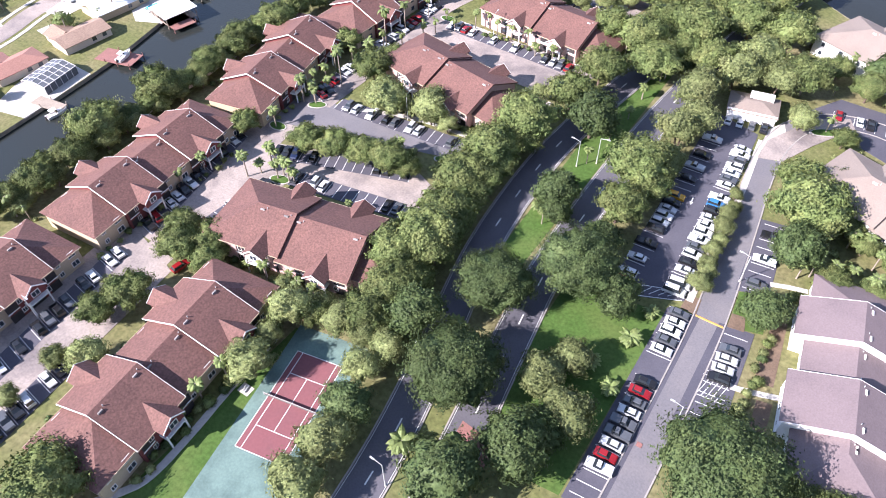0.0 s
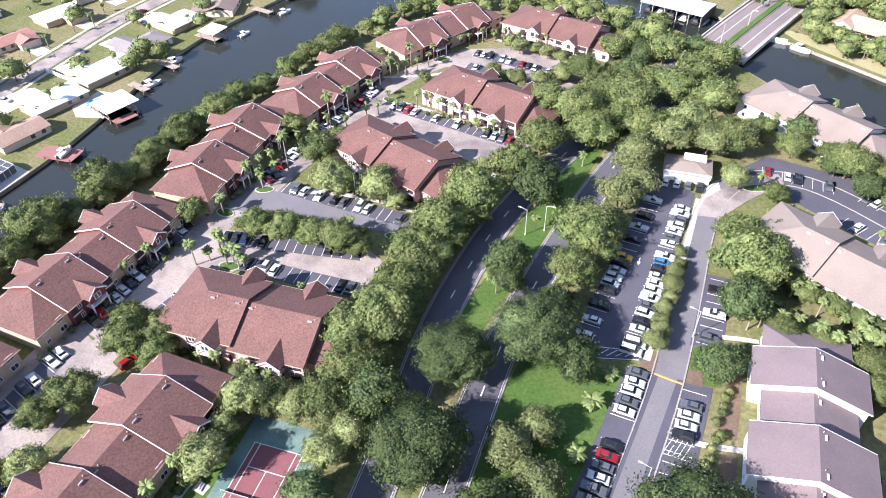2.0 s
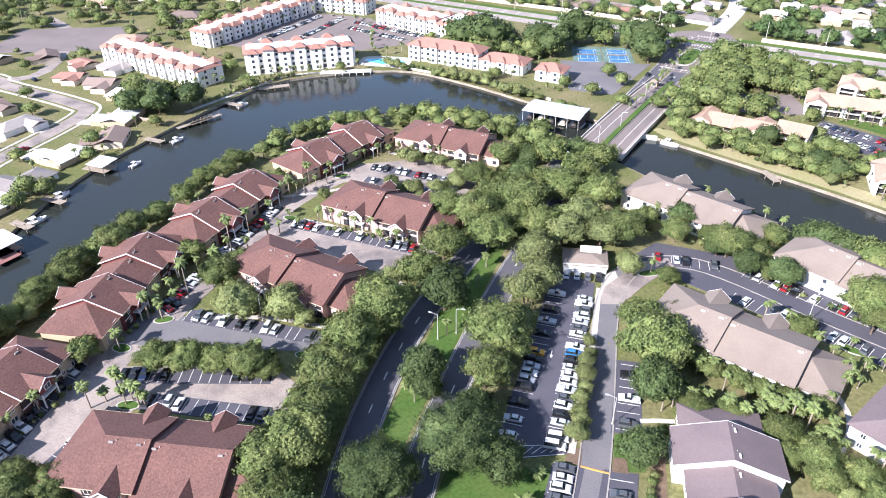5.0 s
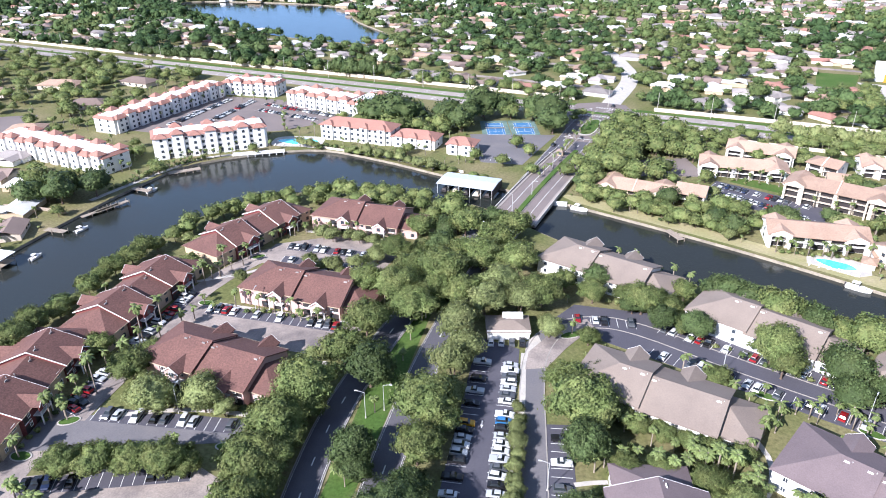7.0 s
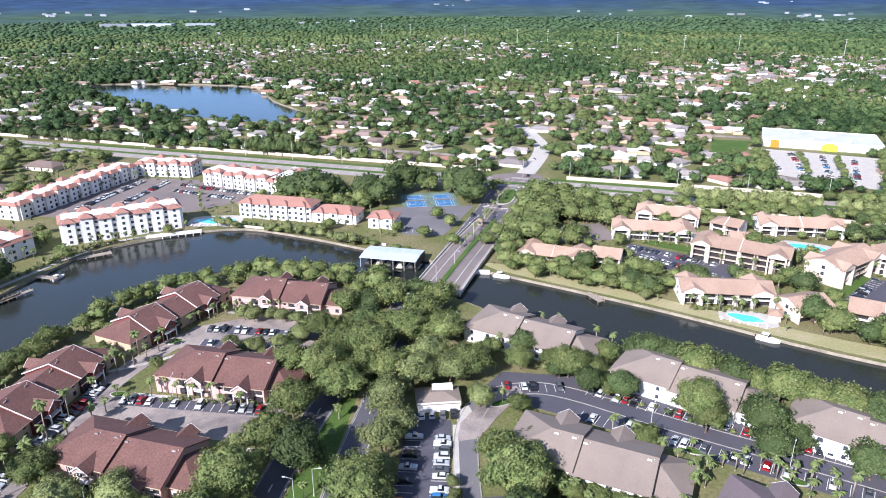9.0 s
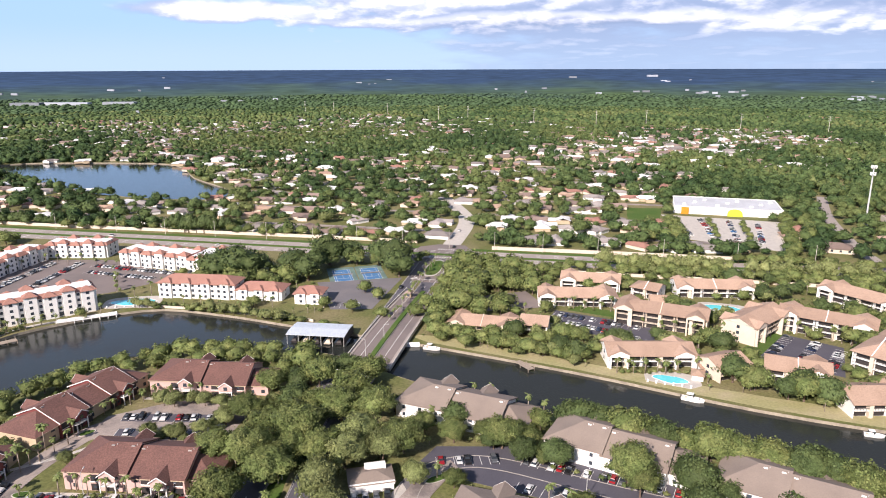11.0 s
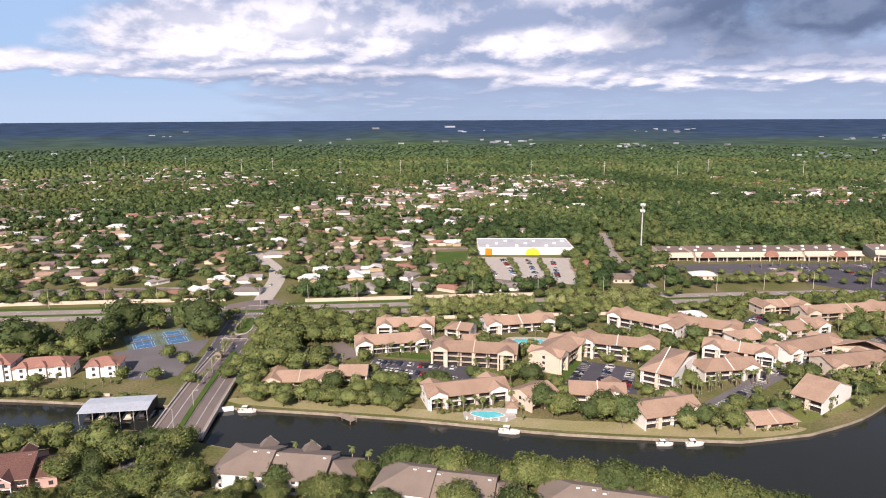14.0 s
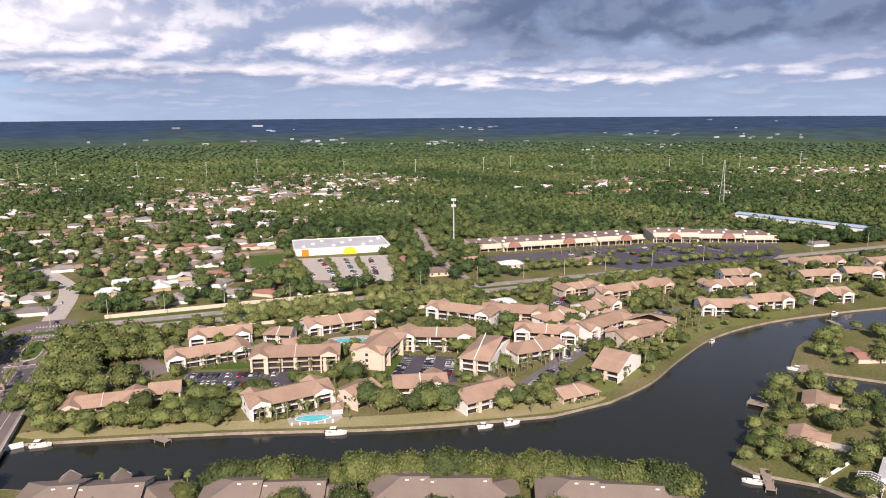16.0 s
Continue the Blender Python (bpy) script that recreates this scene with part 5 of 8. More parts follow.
part("roof", Shape().slab([(-1, -1, 4.8), (151, -1, 4.8), (151, 8, 6.4), (-1, 8, 6.4)], 0.2).slab([(-1, 8, 6.4), (151, 8, 6.4), (151, 17, 4.8), (-1, 17, 4.8)], 0.2), BLUE_ROOF, part_blue)


# ---------------------------------------------------------------- tennis courts
def tennis_court(x, y, turn, inner, outer, label, half_w, half_l, dx=0.0, more=0.0):
    plan_box(x, y, turn, -half_w, half_w, -half_l, half_l)
    c = thing("tennis_court", label, "tennis court", pose(x, y, 0, 0, 0, turn))
    part("apron", Shape().box(-half_w + dx, half_w + dx, -half_l - more, half_l, -0.1, 0.07), outer, c)
    part("court", Shape().box(-5.49, 5.49, -11.9, 11.9, 0.0, 0.11), inner, c)
    s = Shape()
    for x0, x1, y0, y1 in ((-5.49, 5.49, -11.9, -11.75), (-5.49, 5.49, 11.75, 11.9), (-5.49, -5.34, -11.9, 11.9), (5.34, 5.49, -11.9, 11.9), (-4.2, -4.05, -11.9, 11.9), (4.05, 4.2, -11.9, 11.9),
                           (-4.1, 4.1, -6.5, -6.35), (-4.1, 4.1, 6.35, 6.5), (-0.07, 0.07, -6.4, 6.4)):
        s.box(x0, x1, y0, y1, 0.1, 0.135)
    part("line", s, LINE, c, "white court lines")
    net = part("net", Shape().box(-6.2, 6.2, -0.04, 0.04, 0.25, 0.95), NET, c, "grey net with a white band")
    part("net_band", Shape().box(-6.2, 6.2, -0.05, 0.05, 0.95, 1.0), CONCRETE, net)
    for xe in (-6.3, 6.3):
        part("net_post", Shape().cyl(xe, 0, 0.05, 1.2, 0.06, n=8), STEEL, c)
    return c


tennis_court(-66.0, 40.9, 11.0, COURT_RED, COURT_GREEN, "red tennis court on a faded green apron", 8.4, 18, 0.0, 13)
tennis_court(-52.7, 405.9, 12.7, COURT_BLUE, COURT_GREEN, "blue tennis court on a green apron", 8.4, 17)
tennis_court(-35.7, 409.7, 12.7, COURT_BLUE, COURT_GREEN, "blue tennis court on a green apron", 8.4, 17)


# ---------------------------------------------------------------- pools
def swimming_pool(x, y, turn, rx, ry, deck, label, corners=None):
    plan_box(x, y, turn, -deck, deck, -deck * 0.65, deck * 0.65)
    p = thing("swimming_pool", label, "swimming pool", pose(x, y, 0, 0, 0, turn))
    ring = [(math.cos(a), math.sin(a)) for a in (2 * math.pi * i / 28 for i in range(28))]
    bend = [(rx * c * (1 + 0.16 * math.cos(2 * math.atan2(s, c) + 0.8)), ry * s * (1 + 0.12 * math.sin(3 * math.atan2(s, c)))) for c, s in ring]
    part("deck", Shape().slab([(a, b, 0.12) for a, b in corners or [(deck * math.copysign(abs(c) ** 0.55, c), deck * 0.62 * math.copysign(abs(s) ** 0.55, s)) for c, s in ring]], 0.3), CONCRETE, p, "pale concrete pool deck")
    part("coping", Shape().slab([(a * 1.07, b * 1.1, 0.17) for a, b in bend], 0.2), TRIM, p)
    part("pool_water", Shape().slab([(a, b, 0.2) for a, b in bend], 0.2), POOL, p, "turquoise pool water")
    for i in range(6):
        part("sun_lounger", Shape().box(-deck * 0.8 + i * deck * 0.3, -deck * 0.8 + i * deck * 0.3 + 0.7, -deck * 0.58, -deck * 0.58 + 1.9, 0.3, 0.45).box(-deck * 0.8 + i * deck * 0.3, -deck * 0.8 + i * deck * 0.3 + 0.7, -deck * 0.58 + 1.8, -deck * 0.58 + 2.0, 0.4, 0.9), TRIM, p)
    return p


swimming_pool(98, 256.5, -22, 6.2, 3.2, 11, "kidney-shaped turquoise pool with a pale deck", [(-9.5, -4.2), (8.0, -6.4), (12.2, -2.0), (11.0, 6.5), (2.5, 8.0), (-5.5, 6.5), (-10.5, 1.5)])


def pool_cabana():
    c = thing("pool_cabana", "small white pool house under a tan roof", "pool house", pose(109.5, 257.5, 0, 0, 0, -22))
    part("wall", Shape().box(-2.2, 2.2, -3.0, 3.0, 0.0, 2.6), STUCCO_WHITE, c)
    planes, _ = slopes(-2.2, 2.2, -3.0, 3.0, 2.7, 18, True, True, 0.6)
    roof = Shape()
    for p in planes:
        roof.slab(p, 0.2)
    part("roof", roof, ROOF_TAN, c)
    part("door", Shape().box(-2.26, -2.2, -0.5, 0.5, 0.05, 2.1), DARK_VOID, c)


pool_cabana()
swimming_pool(154, 340, -20, 8.5, 4.5, 13, "turquoise pool among tan-roofed apartments")
swimming_pool(-161, 360, 10, 10.5, 5.0, 15, "turquoise pool of the white apartments")
swimming_pool(-216.5, 134.5, 80, 3.2, 2.0, 5.0, "small turquoise garden pool")


# ---------------------------------------------------------------- homes of the suburb
HOME_ROOFS = [ROOF_GREY, ROOF_BROWN, ROOF_WHITE, ROOF_TERRA, ROOF_TAN]
HOME_MIX = (0, 1, 2, 0, 3, 1, 0, 4, 2, 1)
HOME_WORDS = ["grey", "brown", "white", "terracotta", "tan"]


def home_parts(k, roof):
    rng = random.Random(k)
    l, d = rng.uniform(15, 20), rng.uniform(9, 12)
    planes, _ = slopes(-l / 2, l / 2, -d / 2, d / 2, 2.9, 18, k % 2 == 0, k % 3 == 0, 0.6)
    s = Shape()
    for p in planes:
        s.slab(p, 0.2)
    planes, _ = slopes(-d / 2 - 1, d / 2 - 3, -4, 4, 2.9, 18, False, False, 0.5)
    for p in planes:
        s.slab([(y + l * 0.22, x - d / 2 + 1, z) for x, y, z in p][::-1], 0.2)
    wall = Shape().box(-l / 2, l / 2, -d / 2, d / 2, -0.2, 2.75).box(l * 0.22 - 4, l * 0.22 + 4, -d - 0.0, -d / 2, -0.2, 2.75)
    k2 = math.tan(radians(18))
    wall.add([(-l / 2, -d / 2, 2.75), (-l / 2, d / 2, 2.75), (-l / 2, 0, 2.75 + d / 2 * k2 - 0.1)], [(0, 1, 2)]) if k % 2 else None
    return mesh_of("roof", s, roof), mesh_of("wall", wall, (STUCCO_WHITE, STUCCO_CREAM, STUCCO_TAN)[k % 3]), l, d


HOME_KINDS = []
for k in range(10):
    roof_mesh, wall_mesh, l, d = home_parts(k, HOME_ROOFS[HOME_MIX[k]])
    HOME_KINDS.append((roof_mesh, wall_mesh, l, d, HOME_WORDS[HOME_MIX[k]]))


def home(x, y, turn, k):
    roof_mesh, wall_mesh, l, d, word = HOME_KINDS[k]
    plan_box(x, y, turn, -l / 2 - 1, l / 2 + 1, -d - 4, d / 2 + 1)
    h = thing("bungalow", "single-storey bungalow with a low " + word + " roof", "house", pose(x, y, 0, 0, 0, turn), "suburban homes")
    part("roof", roof_mesh, None, h)
    part("wall", wall_mesh, None, h)
    for wx in (-l * 0.35, -l * 0.12) if math.hypot(x, y) < 330 else ():
        put_window(h, "wide", wx, -d / 2, 0.9, 0)
        put_window(h, "wide", wx, d / 2, 0.9, 180)
    if math.hypot(x, y) < 360:
        part("driveway", Shape().box(l * 0.22 - 3, l * 0.22 + 3, -d - 9, -d, -0.1, 0.05), CONCRETE, h)
    return h


def river_homes():
    for x, y, turn, k in ((-222, 40, -100, 2), (-222, 60, -100, 2), (-221, 83, -95, 4), (-219, 106, -96, 7), (-228, 127, -97, 2), (-230, 150, -96, 2), (-233, 174, -94, 0), (-237, 198, -94, 8), (-231, 219, -62, 1), (-244, 241, -78, 2), (-262, 267, 12, 2), (-287, 276, 12, 1), (-311, 279, 12, 4),
                          (-284, 217, 82, 0), (-297, 202, 82, 7), (-314, 229, 80, 1), (-290, 178, 82, 8), (-285, 152, 80, 4), (-279, 122, 78, 1), (-272, 94, 78, 0), (-336, 236, 12, 0), (-332, 206, 175, 1), (-322, 300, -15, 4), (-300, 302, 0, 0), (-352, 304, -40, 1),
                          (-380, 290, 0, 2), (-406, 288, 0, 1), (-366, 238, 175, 2), (-396, 232, 175, 0), (-430, 230, 175, 1), (-320, 130, 262, 1), (-322, 160, 262, 0), (-324, 100, 262, 2), (-340, 184, 180, 1),
                          (246, 134, 24, 7), (284, 150, 28, 7), (247, 99, 20, 2), (296, 118, 30, 1), (360, 166, 150, 4), (384, 150, 160, 4), (246, 70, 20, 1), (276, 100, 20, 0)):
        home(x, y, turn, k)


river_homes()


# ---------------------------------------------------------------- screened pool cages and garden fences
def screen_cage(x, y, turn, l, d):
    plan_box(x, y, turn, -l / 2, l / 2, -d / 2, d / 2)
    c = thing("pool_cage", "white-framed cage with dark screening over a garden pool", "pool cage", pose(x, y, 0, 0, 0, turn))
    part("deck", Shape().box(-l / 2, l / 2, -d / 2, d / 2, -0.1, 0.1), CONCRETE, c)
    part("pool_water", Shape().slab([(l * 0.32 * math.cos(a), d * 0.28 * math.sin(a), 0.16) for a in (math.pi * i / 10 for i in range(20))], 0.1), POOL, c)
    screen = Shape().slab([(-l / 2, -d / 2, 2.75), (l / 2, -d / 2, 2.75), (l / 2, 0, 3.75), (-l / 2, 0, 3.75)], 0.03).slab([(-l / 2, 0, 3.75), (l / 2, 0, 3.75), (l / 2, d / 2, 2.75), (-l / 2, d / 2, 2.75)], 0.03)
    part("screen", screen.box(-l / 2, l / 2, -d / 2, -d / 2 + 0.03, 0.1, 2.75), SCREEN, c, "fine dark screening")
    for i in range(7):
        px = -l / 2 + l * i / 6
        part("cage_frame", Shape().beam((px, -d / 2, 0), (px, -d / 2, 2.8), 0.09, 4).beam((px, d / 2, 0), (px, d / 2, 2.8), 0.09, 4).beam((px, -d / 2, 2.8), (px, 0, 3.8), 0.09, 4).beam((px, 0, 3.8), (px, d / 2, 2.8), 0.09, 4), TRIM, c)
    for py, pz in ((-d / 2, 2.8), (-d / 4, 3.3), (0, 3.8), (d / 4, 3.3), (d / 2, 2.8)):
        part("cage_rail", Shape().beam((-l / 2, py, pz), (l / 2, py, pz), 0.09, 4), TRIM, c)


screen_cage(233, 102.5, 20, 11, 8)
screen_cage(-207, 85.5, 99, 13, 9.5)


def garden_fence(line, material, label):
    f = thing("fence", label, "fence", pose(*line[0], 0))
    o = Vector(line[0])
    for a, b in zip(line, line[1:]):
        a, b = Vector(a), Vector(b)
        u = (b - a).normalized()
        for i in range(int((b - a).length / 2.4)):
            p, q = a + u * i * 2.4 - o, a + u * (i * 2.4 + 2.3) - o
            part("fence_panel", Shape().strip([tuple(p), tuple(q)], 0.08, 0.1, 1.8), material, f)


garden_fence([(222.4, 113.5), (244.6, 114.7)], TRIM, "white vinyl garden fence")
garden_fence([(-252, 142), (-224, 140)], TRIM, "white vinyl fence between gardens")
garden_fence([(-222, 242), (-246, 244), (-256, 243)], WOOD, "pale timber garden fence")


# ---------------------------------------------------------------- trees
def quick_mesh(name, verts, faces, material):
    """A mesh from arrays whose faces all have the same number of corners."""
    me = bpy.data.meshes.new(name)
    me.vertices.add(len(verts))
    me.vertices.foreach_set("co", np.asarray(verts, np.float32).ravel())
    faces = np.asarray(faces, np.int32)
    n = faces.shape[1]
    me.loops.add(faces.size)
    me.loops.foreach_set("vertex_index", faces.ravel())
    me.polygons.add(len(faces))
    me.polygons.foreach_set("loop_start", np.arange(0, faces.size, n, dtype=np.int32))
    me.update(calc_edges=True)
    me.materials.append(material)
    return me


def ico(level):
    bm = bmesh.new()
    bmesh.ops.create_icosphere(bm, subdivisions=level, radius=1.0)
    v = np.array([p.co[:] for p in bm.verts])
    f = np.array([[p.index for p in q.verts] for q in bm.faces])
    bm.free()
    return v, f


ICO1, ICO2, ICO3, ICO4 = ico(1), ico(2), ico(3), ico(4)


def crown(name, radius, height, base, clumps, leaves, size, material, seed, lump=0.3, core=ICO4):
    """A billowing crown: a lumpy body with creases between its boughs, covered with many small leaf blades."""
    rng = np.random.default_rng(seed)
    a, u = rng.uniform(0, 2 * math.pi, clumps), rng.uniform(-0.45, 1.0, clumps)
    bough = np.stack([np.cos(a) * np.sqrt(1 - u * u), np.sin(a) * np.sqrt(1 - u * u), u], 1)
    reach, wide = rng.uniform(0.35, 1.0, clumps), rng.uniform(0.75, 1.3, clumps) * 2.3 / math.sqrt(clumps)
    low, twig = rng.normal(size=(3, 3)) * 0.09, rng.normal(size=(4, 3)) * 9.0

    def surface(way):
        apart = np.arccos(np.clip(way @ bough.T, -1, 1)) / wide
        swell = (reach * np.exp(-apart ** 2 * 1.1)).max(1)
        r = (1.0 - lump + 1.25 * lump * swell + np.sin(way @ low.T * 14).sum(1) * 0.045 + np.sin(way @ twig.T).sum(1) * 0.024)[:, None]
        p = way * r * [radius, radius, height * 0.55]
        p[:, 2] = np.where(p[:, 2] < 0, p[:, 2] * 0.62, p[:, 2]) + base + height * 0.45
        return p, swell

    cv, cf = core
    core_v, _ = surface(cv)
    middle = np.array([0, 0, base + height * 0.42])
    core_v = middle + (core_v - middle) * rng.uniform(0.80, 0.97, (len(cv), 1))
    way = rng.normal(size=(leaves * 2, 3))
    way[:, 2] += 0.3
    way /= np.linalg.norm(way, axis=1)[:, None]
    spot, swell = surface(way)
    keep = np.argsort(-(swell + rng.uniform(0, 0.7, len(swell))))[:leaves]
    way, spot = way[keep], spot[keep]
    spot = middle + (spot - middle) * np.clip(rng.normal(0.985, 0.075, (leaves, 1)), 0.8, 1.2)
    normal = way + rng.normal(size=(leaves, 3)) * (0.34 if size < 0.55 else 0.55)
    normal /= np.linalg.norm(normal, axis=1)[:, None]
    side = np.cross(normal, rng.normal(size=(leaves, 3)))
    side /= np.linalg.norm(side, axis=1)[:, None]
    up = np.cross(normal, side)
    w = (size * rng.uniform(0.5, 1.3, leaves))[:, None]
    blade = np.stack([spot - side * w * 0.6, spot + side * w * 0.6, spot + up * w * 0.85], 1).reshape(-1, 3)
    tri = np.arange(leaves)[:, None] * 3 + [0, 1, 2]
    return quick_mesh(name, np.concatenate([core_v, blade]), np.concatenate([cf, tri + len(core_v)]), material)


def limbs(base, radius, height, seed, thick=0.3, trunks=1):
    rng = random.Random(seed)
    s = Shape()
    for t in range(trunks):
        x0, y0 = (rng.uniform(-0.3, 0.3), rng.uniform(-0.3, 0.3)) if trunks > 1 else (0, 0)
        top = (x0 * 3, y0 * 3, base + height * 0.25)
        s.cyl(0, 0, -0.3, 0.6, thick * 1.35, thick, 8) if not t else None
        s.beam((x0, y0, 0.4), top, thick * 0.8, 6)
        for i in range(5):
            a = 2 * math.pi * (i + rng.random()) / 5
            s.beam(top, (math.cos(a) * radius * 0.6, math.sin(a) * radius * 0.6, base + height * rng.uniform(0.35, 0.6)), thick * 0.32, 4)
    return mesh_of("trunk", s, BARK)


def tree_kind(label, category, variants):
    made = []
    for trunk, top in variants:
        t = thing({"palm tree": "palm_tree", "shrub": "shrub"}.get(category, "tree"), label, category)
        part("trunk", trunk, None, t)
        part("crown", top, None, t)
        made.append(t)
    return made


OAKS = tree_kind("broad oak with a dense mid-green crown", "tree", [(limbs(2.4, 5.4, 6.5, i, 0.34), crown("crown", 6.4, 8.0, 1.8, 46, 3900, 0.40, LEAF, 10 + i, 0.34)) for i in range(4)])
BIG_OAKS = tree_kind("very large oak with a wide rounded crown", "tree", [(limbs(3.4, 8.5, 9.0, 5 + i, 0.5), crown("crown", 10.4, 12.4, 2.6, 90, 11000, 0.36, LEAF_DARK, 15 + i, 0.27)) for i in range(2)])
DARK_OAKS = tree_kind("rounded oak with a dark green crown, a tone also used to paint in shade", "tree", [(limbs(2.0, 4.6, 6.5, 20 + i, 0.3), crown("crown", 5.4, 8.2, 1.2, 44, 3400, 0.38, LEAF_DARK, 30 + i, 0.32)) for i in range(3)])
LIGHT_TREES = tree_kind("loose tree with a pale yellow-green crown", "tree", [(limbs(2.0, 3.8, 5.2, 40 + i, 0.2, 2), crown("crown", 4.3, 6.0, 1.4, 26, 2600, 0.31, LEAF_LIGHT, 50 + i, 0.42, ICO3)) for i in range(3)])
FAR_OAKS = tree_kind("oak with a green crown", "tree", [(limbs(2.2, 5.0, 6.5, 60 + i, 0.3), crown("crown", 5.9, 7.9, 1.0, 20, 260, 0.86, LEAF, 70 + i, 0.38, ICO2)) for i in range(4)])
FAR_DARK = tree_kind("large oak with a dense dark crown", "tree", [(limbs(2.2, 5.0, 6.5, 66 + i, 0.3), crown("crown", 5.9, 8.3, 0.8, 24, 420, 0.7, LEAF_DARK, 76 + i, 0.34, ICO3)) for i in range(2)])
MID_OAKS = tree_kind("oak with a rounded green crown", "tree", [(limbs(2.2, 5.0, 6.5, 60 + i, 0.3), crown("crown", 6.1, 7.9, 1.4, 36, 1500, 0.56, (LEAF, LEAF, LEAF_DARK)[i], 170 + i, 0.34, ICO3)) for i in range(3)])
BUSHES = tree_kind("low rounded garden shrub", "shrub", [(limbs(0.2, 1.0, 1.2, 80 + i, 0.08), crown("crown", 1.6, 2.0, 0.0, 10, 340, 0.28, (LEAF, LEAF_LIGHT, LEAF_DARK)[i], 90 + i, 0.3, ICO2)) for i in range(3)])


def palm_crown(seed, fronds, reach, droop, z):
    rng = np.random.default_rng(seed)
    v, f = [], []
    for i in range(fronds):
        a, el = 2 * math.pi * i * 0.382, rng.uniform(-0.5, 1.25)
        d, side = np.array([math.cos(a), math.sin(a), 0.0]), np.array([-math.sin(a), math.cos(a), 0.0])
        r = reach * rng.uniform(0.8, 1.1)
        spine = [np.array([0, 0, z])]
        for k in range(4):
            el -= droop
            spine.append(spine[-1] + (d * math.cos(el) + np.array([0, 0, math.sin(el)])) * r / 4)
        widths = [0.06, 0.34, 0.42, 0.3, 0.03]
        for k in range(4):
            for sg in (-1, 1):
                n0 = len(v)
                w0, w1 = widths[k] * reach / 2.2, widths[k + 1] * reach / 2.2
                lowered = np.array([0, 0, -0.45])
                v += [spine[k], spine[k + 1], spine[k + 1] + sg * side * w1 + lowered * w1, spine[k] + sg * side * w0 + lowered * w0]
                f += [(n0, n0 + 1, n0 + 2), (n0, n0 + 2, n0 + 3)]
    return quick_mesh("crown", v, f, PALM_LEAF)


def palm_trunk(h, r):
    s = Shape().cyl(0, 0, -0.2, 0.5, r * 1.5, r * 1.1, 8).cyl(0, 0, 0.5, h * 0.92, r * 1.05, r * 0.9, 8).cyl(0, 0, h * 0.92, h + 0.15, r * 1.4, r * 0.8, 8)
    return mesh_of("trunk", s, PALM_BARK)


PALMS = tree_kind("cabbage palm with a slim pale trunk and a round frond head", "palm tree", [(palm_trunk(h, 0.2), palm_crown(100 + i, 34, 2.3, 0.42, h)) for i, h in enumerate((4.8, 6.2, 7.4))])
TALL_PALMS = tree_kind("tall slender palm with a small feathery head", "palm tree", [(palm_trunk(h, 0.16), palm_crown(110 + i, 24, 2.6, 0.4, h)) for i, h in enumerate((9.5, 11.5))])
DATE_PALMS = tree_kind("broad feathery palm with arching fronds", "palm tree", [(palm_trunk(2.6, 0.3), palm_crown(120, 44, 4.2, 0.36, 2.7))])

FAR_LIGHT = tree_kind("pale tree", "tree", [(limbs(2.0, 3.8, 5.2, 140 + i, 0.2), crown("crown", 4.2, 5.8, 1.4, 14, 170, 0.8, LEAF_LIGHT, 150 + i, 0.42, ICO2)) for i in range(2)])
MID_LIGHT = tree_kind("pale loose tree", "tree", [(limbs(2.0, 3.8, 5.2, 142 + i, 0.2), crown("crown", 4.3, 5.9, 1.4, 24, 950, 0.46, LEAF_LIGHT, 155 + i, 0.42, ICO3)) for i in range(2)])
FAR_SHRUBS = tree_kind("low shrub", "shrub", [(limbs(0.2, 1.0, 1.2, 180 + i, 0.08), crown("crown", 1.6, 2.0, 0.0, 6, 30, 0.6, (LEAF, LEAF_LIGHT, LEAF_DARK)[i], 190 + i, 0.3, ICO1)) for i in range(3)])
FAR_PALMS = tree_kind("cabbage palm", "palm tree", [(palm_trunk(h, 0.2), palm_crown(200 + i, 12, 2.4, 0.42, h)) for i, h in enumerate((4.8, 6.2, 7.4))])
PLANTED = []


def plant(kind, x, y, scale=1.0, tall=1.0):
    s = scale * random.uniform(0.9, 1.1)
    if inside(RIVER, x, y):
        return
    PLANTED.append((random.choice(kind), x, y, random.uniform(0, 360), s, s * tall * random.uniform(0.92, 1.08)))


def off_road(x, y, line, d):
    return all((Vector((x, y)) - Vector(p)).length > d for p in line)


ROADS = [(ROAD_WEST, 7), (ROAD_EAST, 7), (DRIVE_EAST, 6), (DRIVE_WEST, 8), (HIGHWAY, 24), (HOME_STREET, 12), (CROSS_STREET, 10), (ROAD_NORTH, 14), (MALL_ROAD, 9), ([(-27, 275), (-21, 298), (-15, 322), (-9, 346), (-3, 370)], 16)]


def can_grow(x, y, gap):
    if inside(RIVER, x, y) or any(inside(q, x, y) for q in BUILT):
        return False
    if gap and any(inside(q, x + a, y + b) for q in BUILT for a, b in ((gap, 0), (-gap, 0), (0, gap), (0, -gap)) if abs(q[0][0] - x) < 110 and abs(q[0][1] - y) < 110):
        return False
    return all(off_road(x, y, line, d) for line, d in ROADS)


def fill(corners, kinds, count, scale=1.0, gap=1.5, seed=1):
    """Trees and shrubs strewn over a piece of land, off roads and houses."""
    rng = random.Random(seed)
    xs, ys = [c[0] for c in corners], [c[1] for c in corners]
    for _ in range(count):
        x, y = rng.uniform(min(xs), max(xs)), rng.uniform(min(ys), max(ys))
        if inside(corners, x, y) and can_grow(x, y, gap):
            plant(rng.choice(kinds), x, y, scale * rng.uniform(0.7, 1.15))


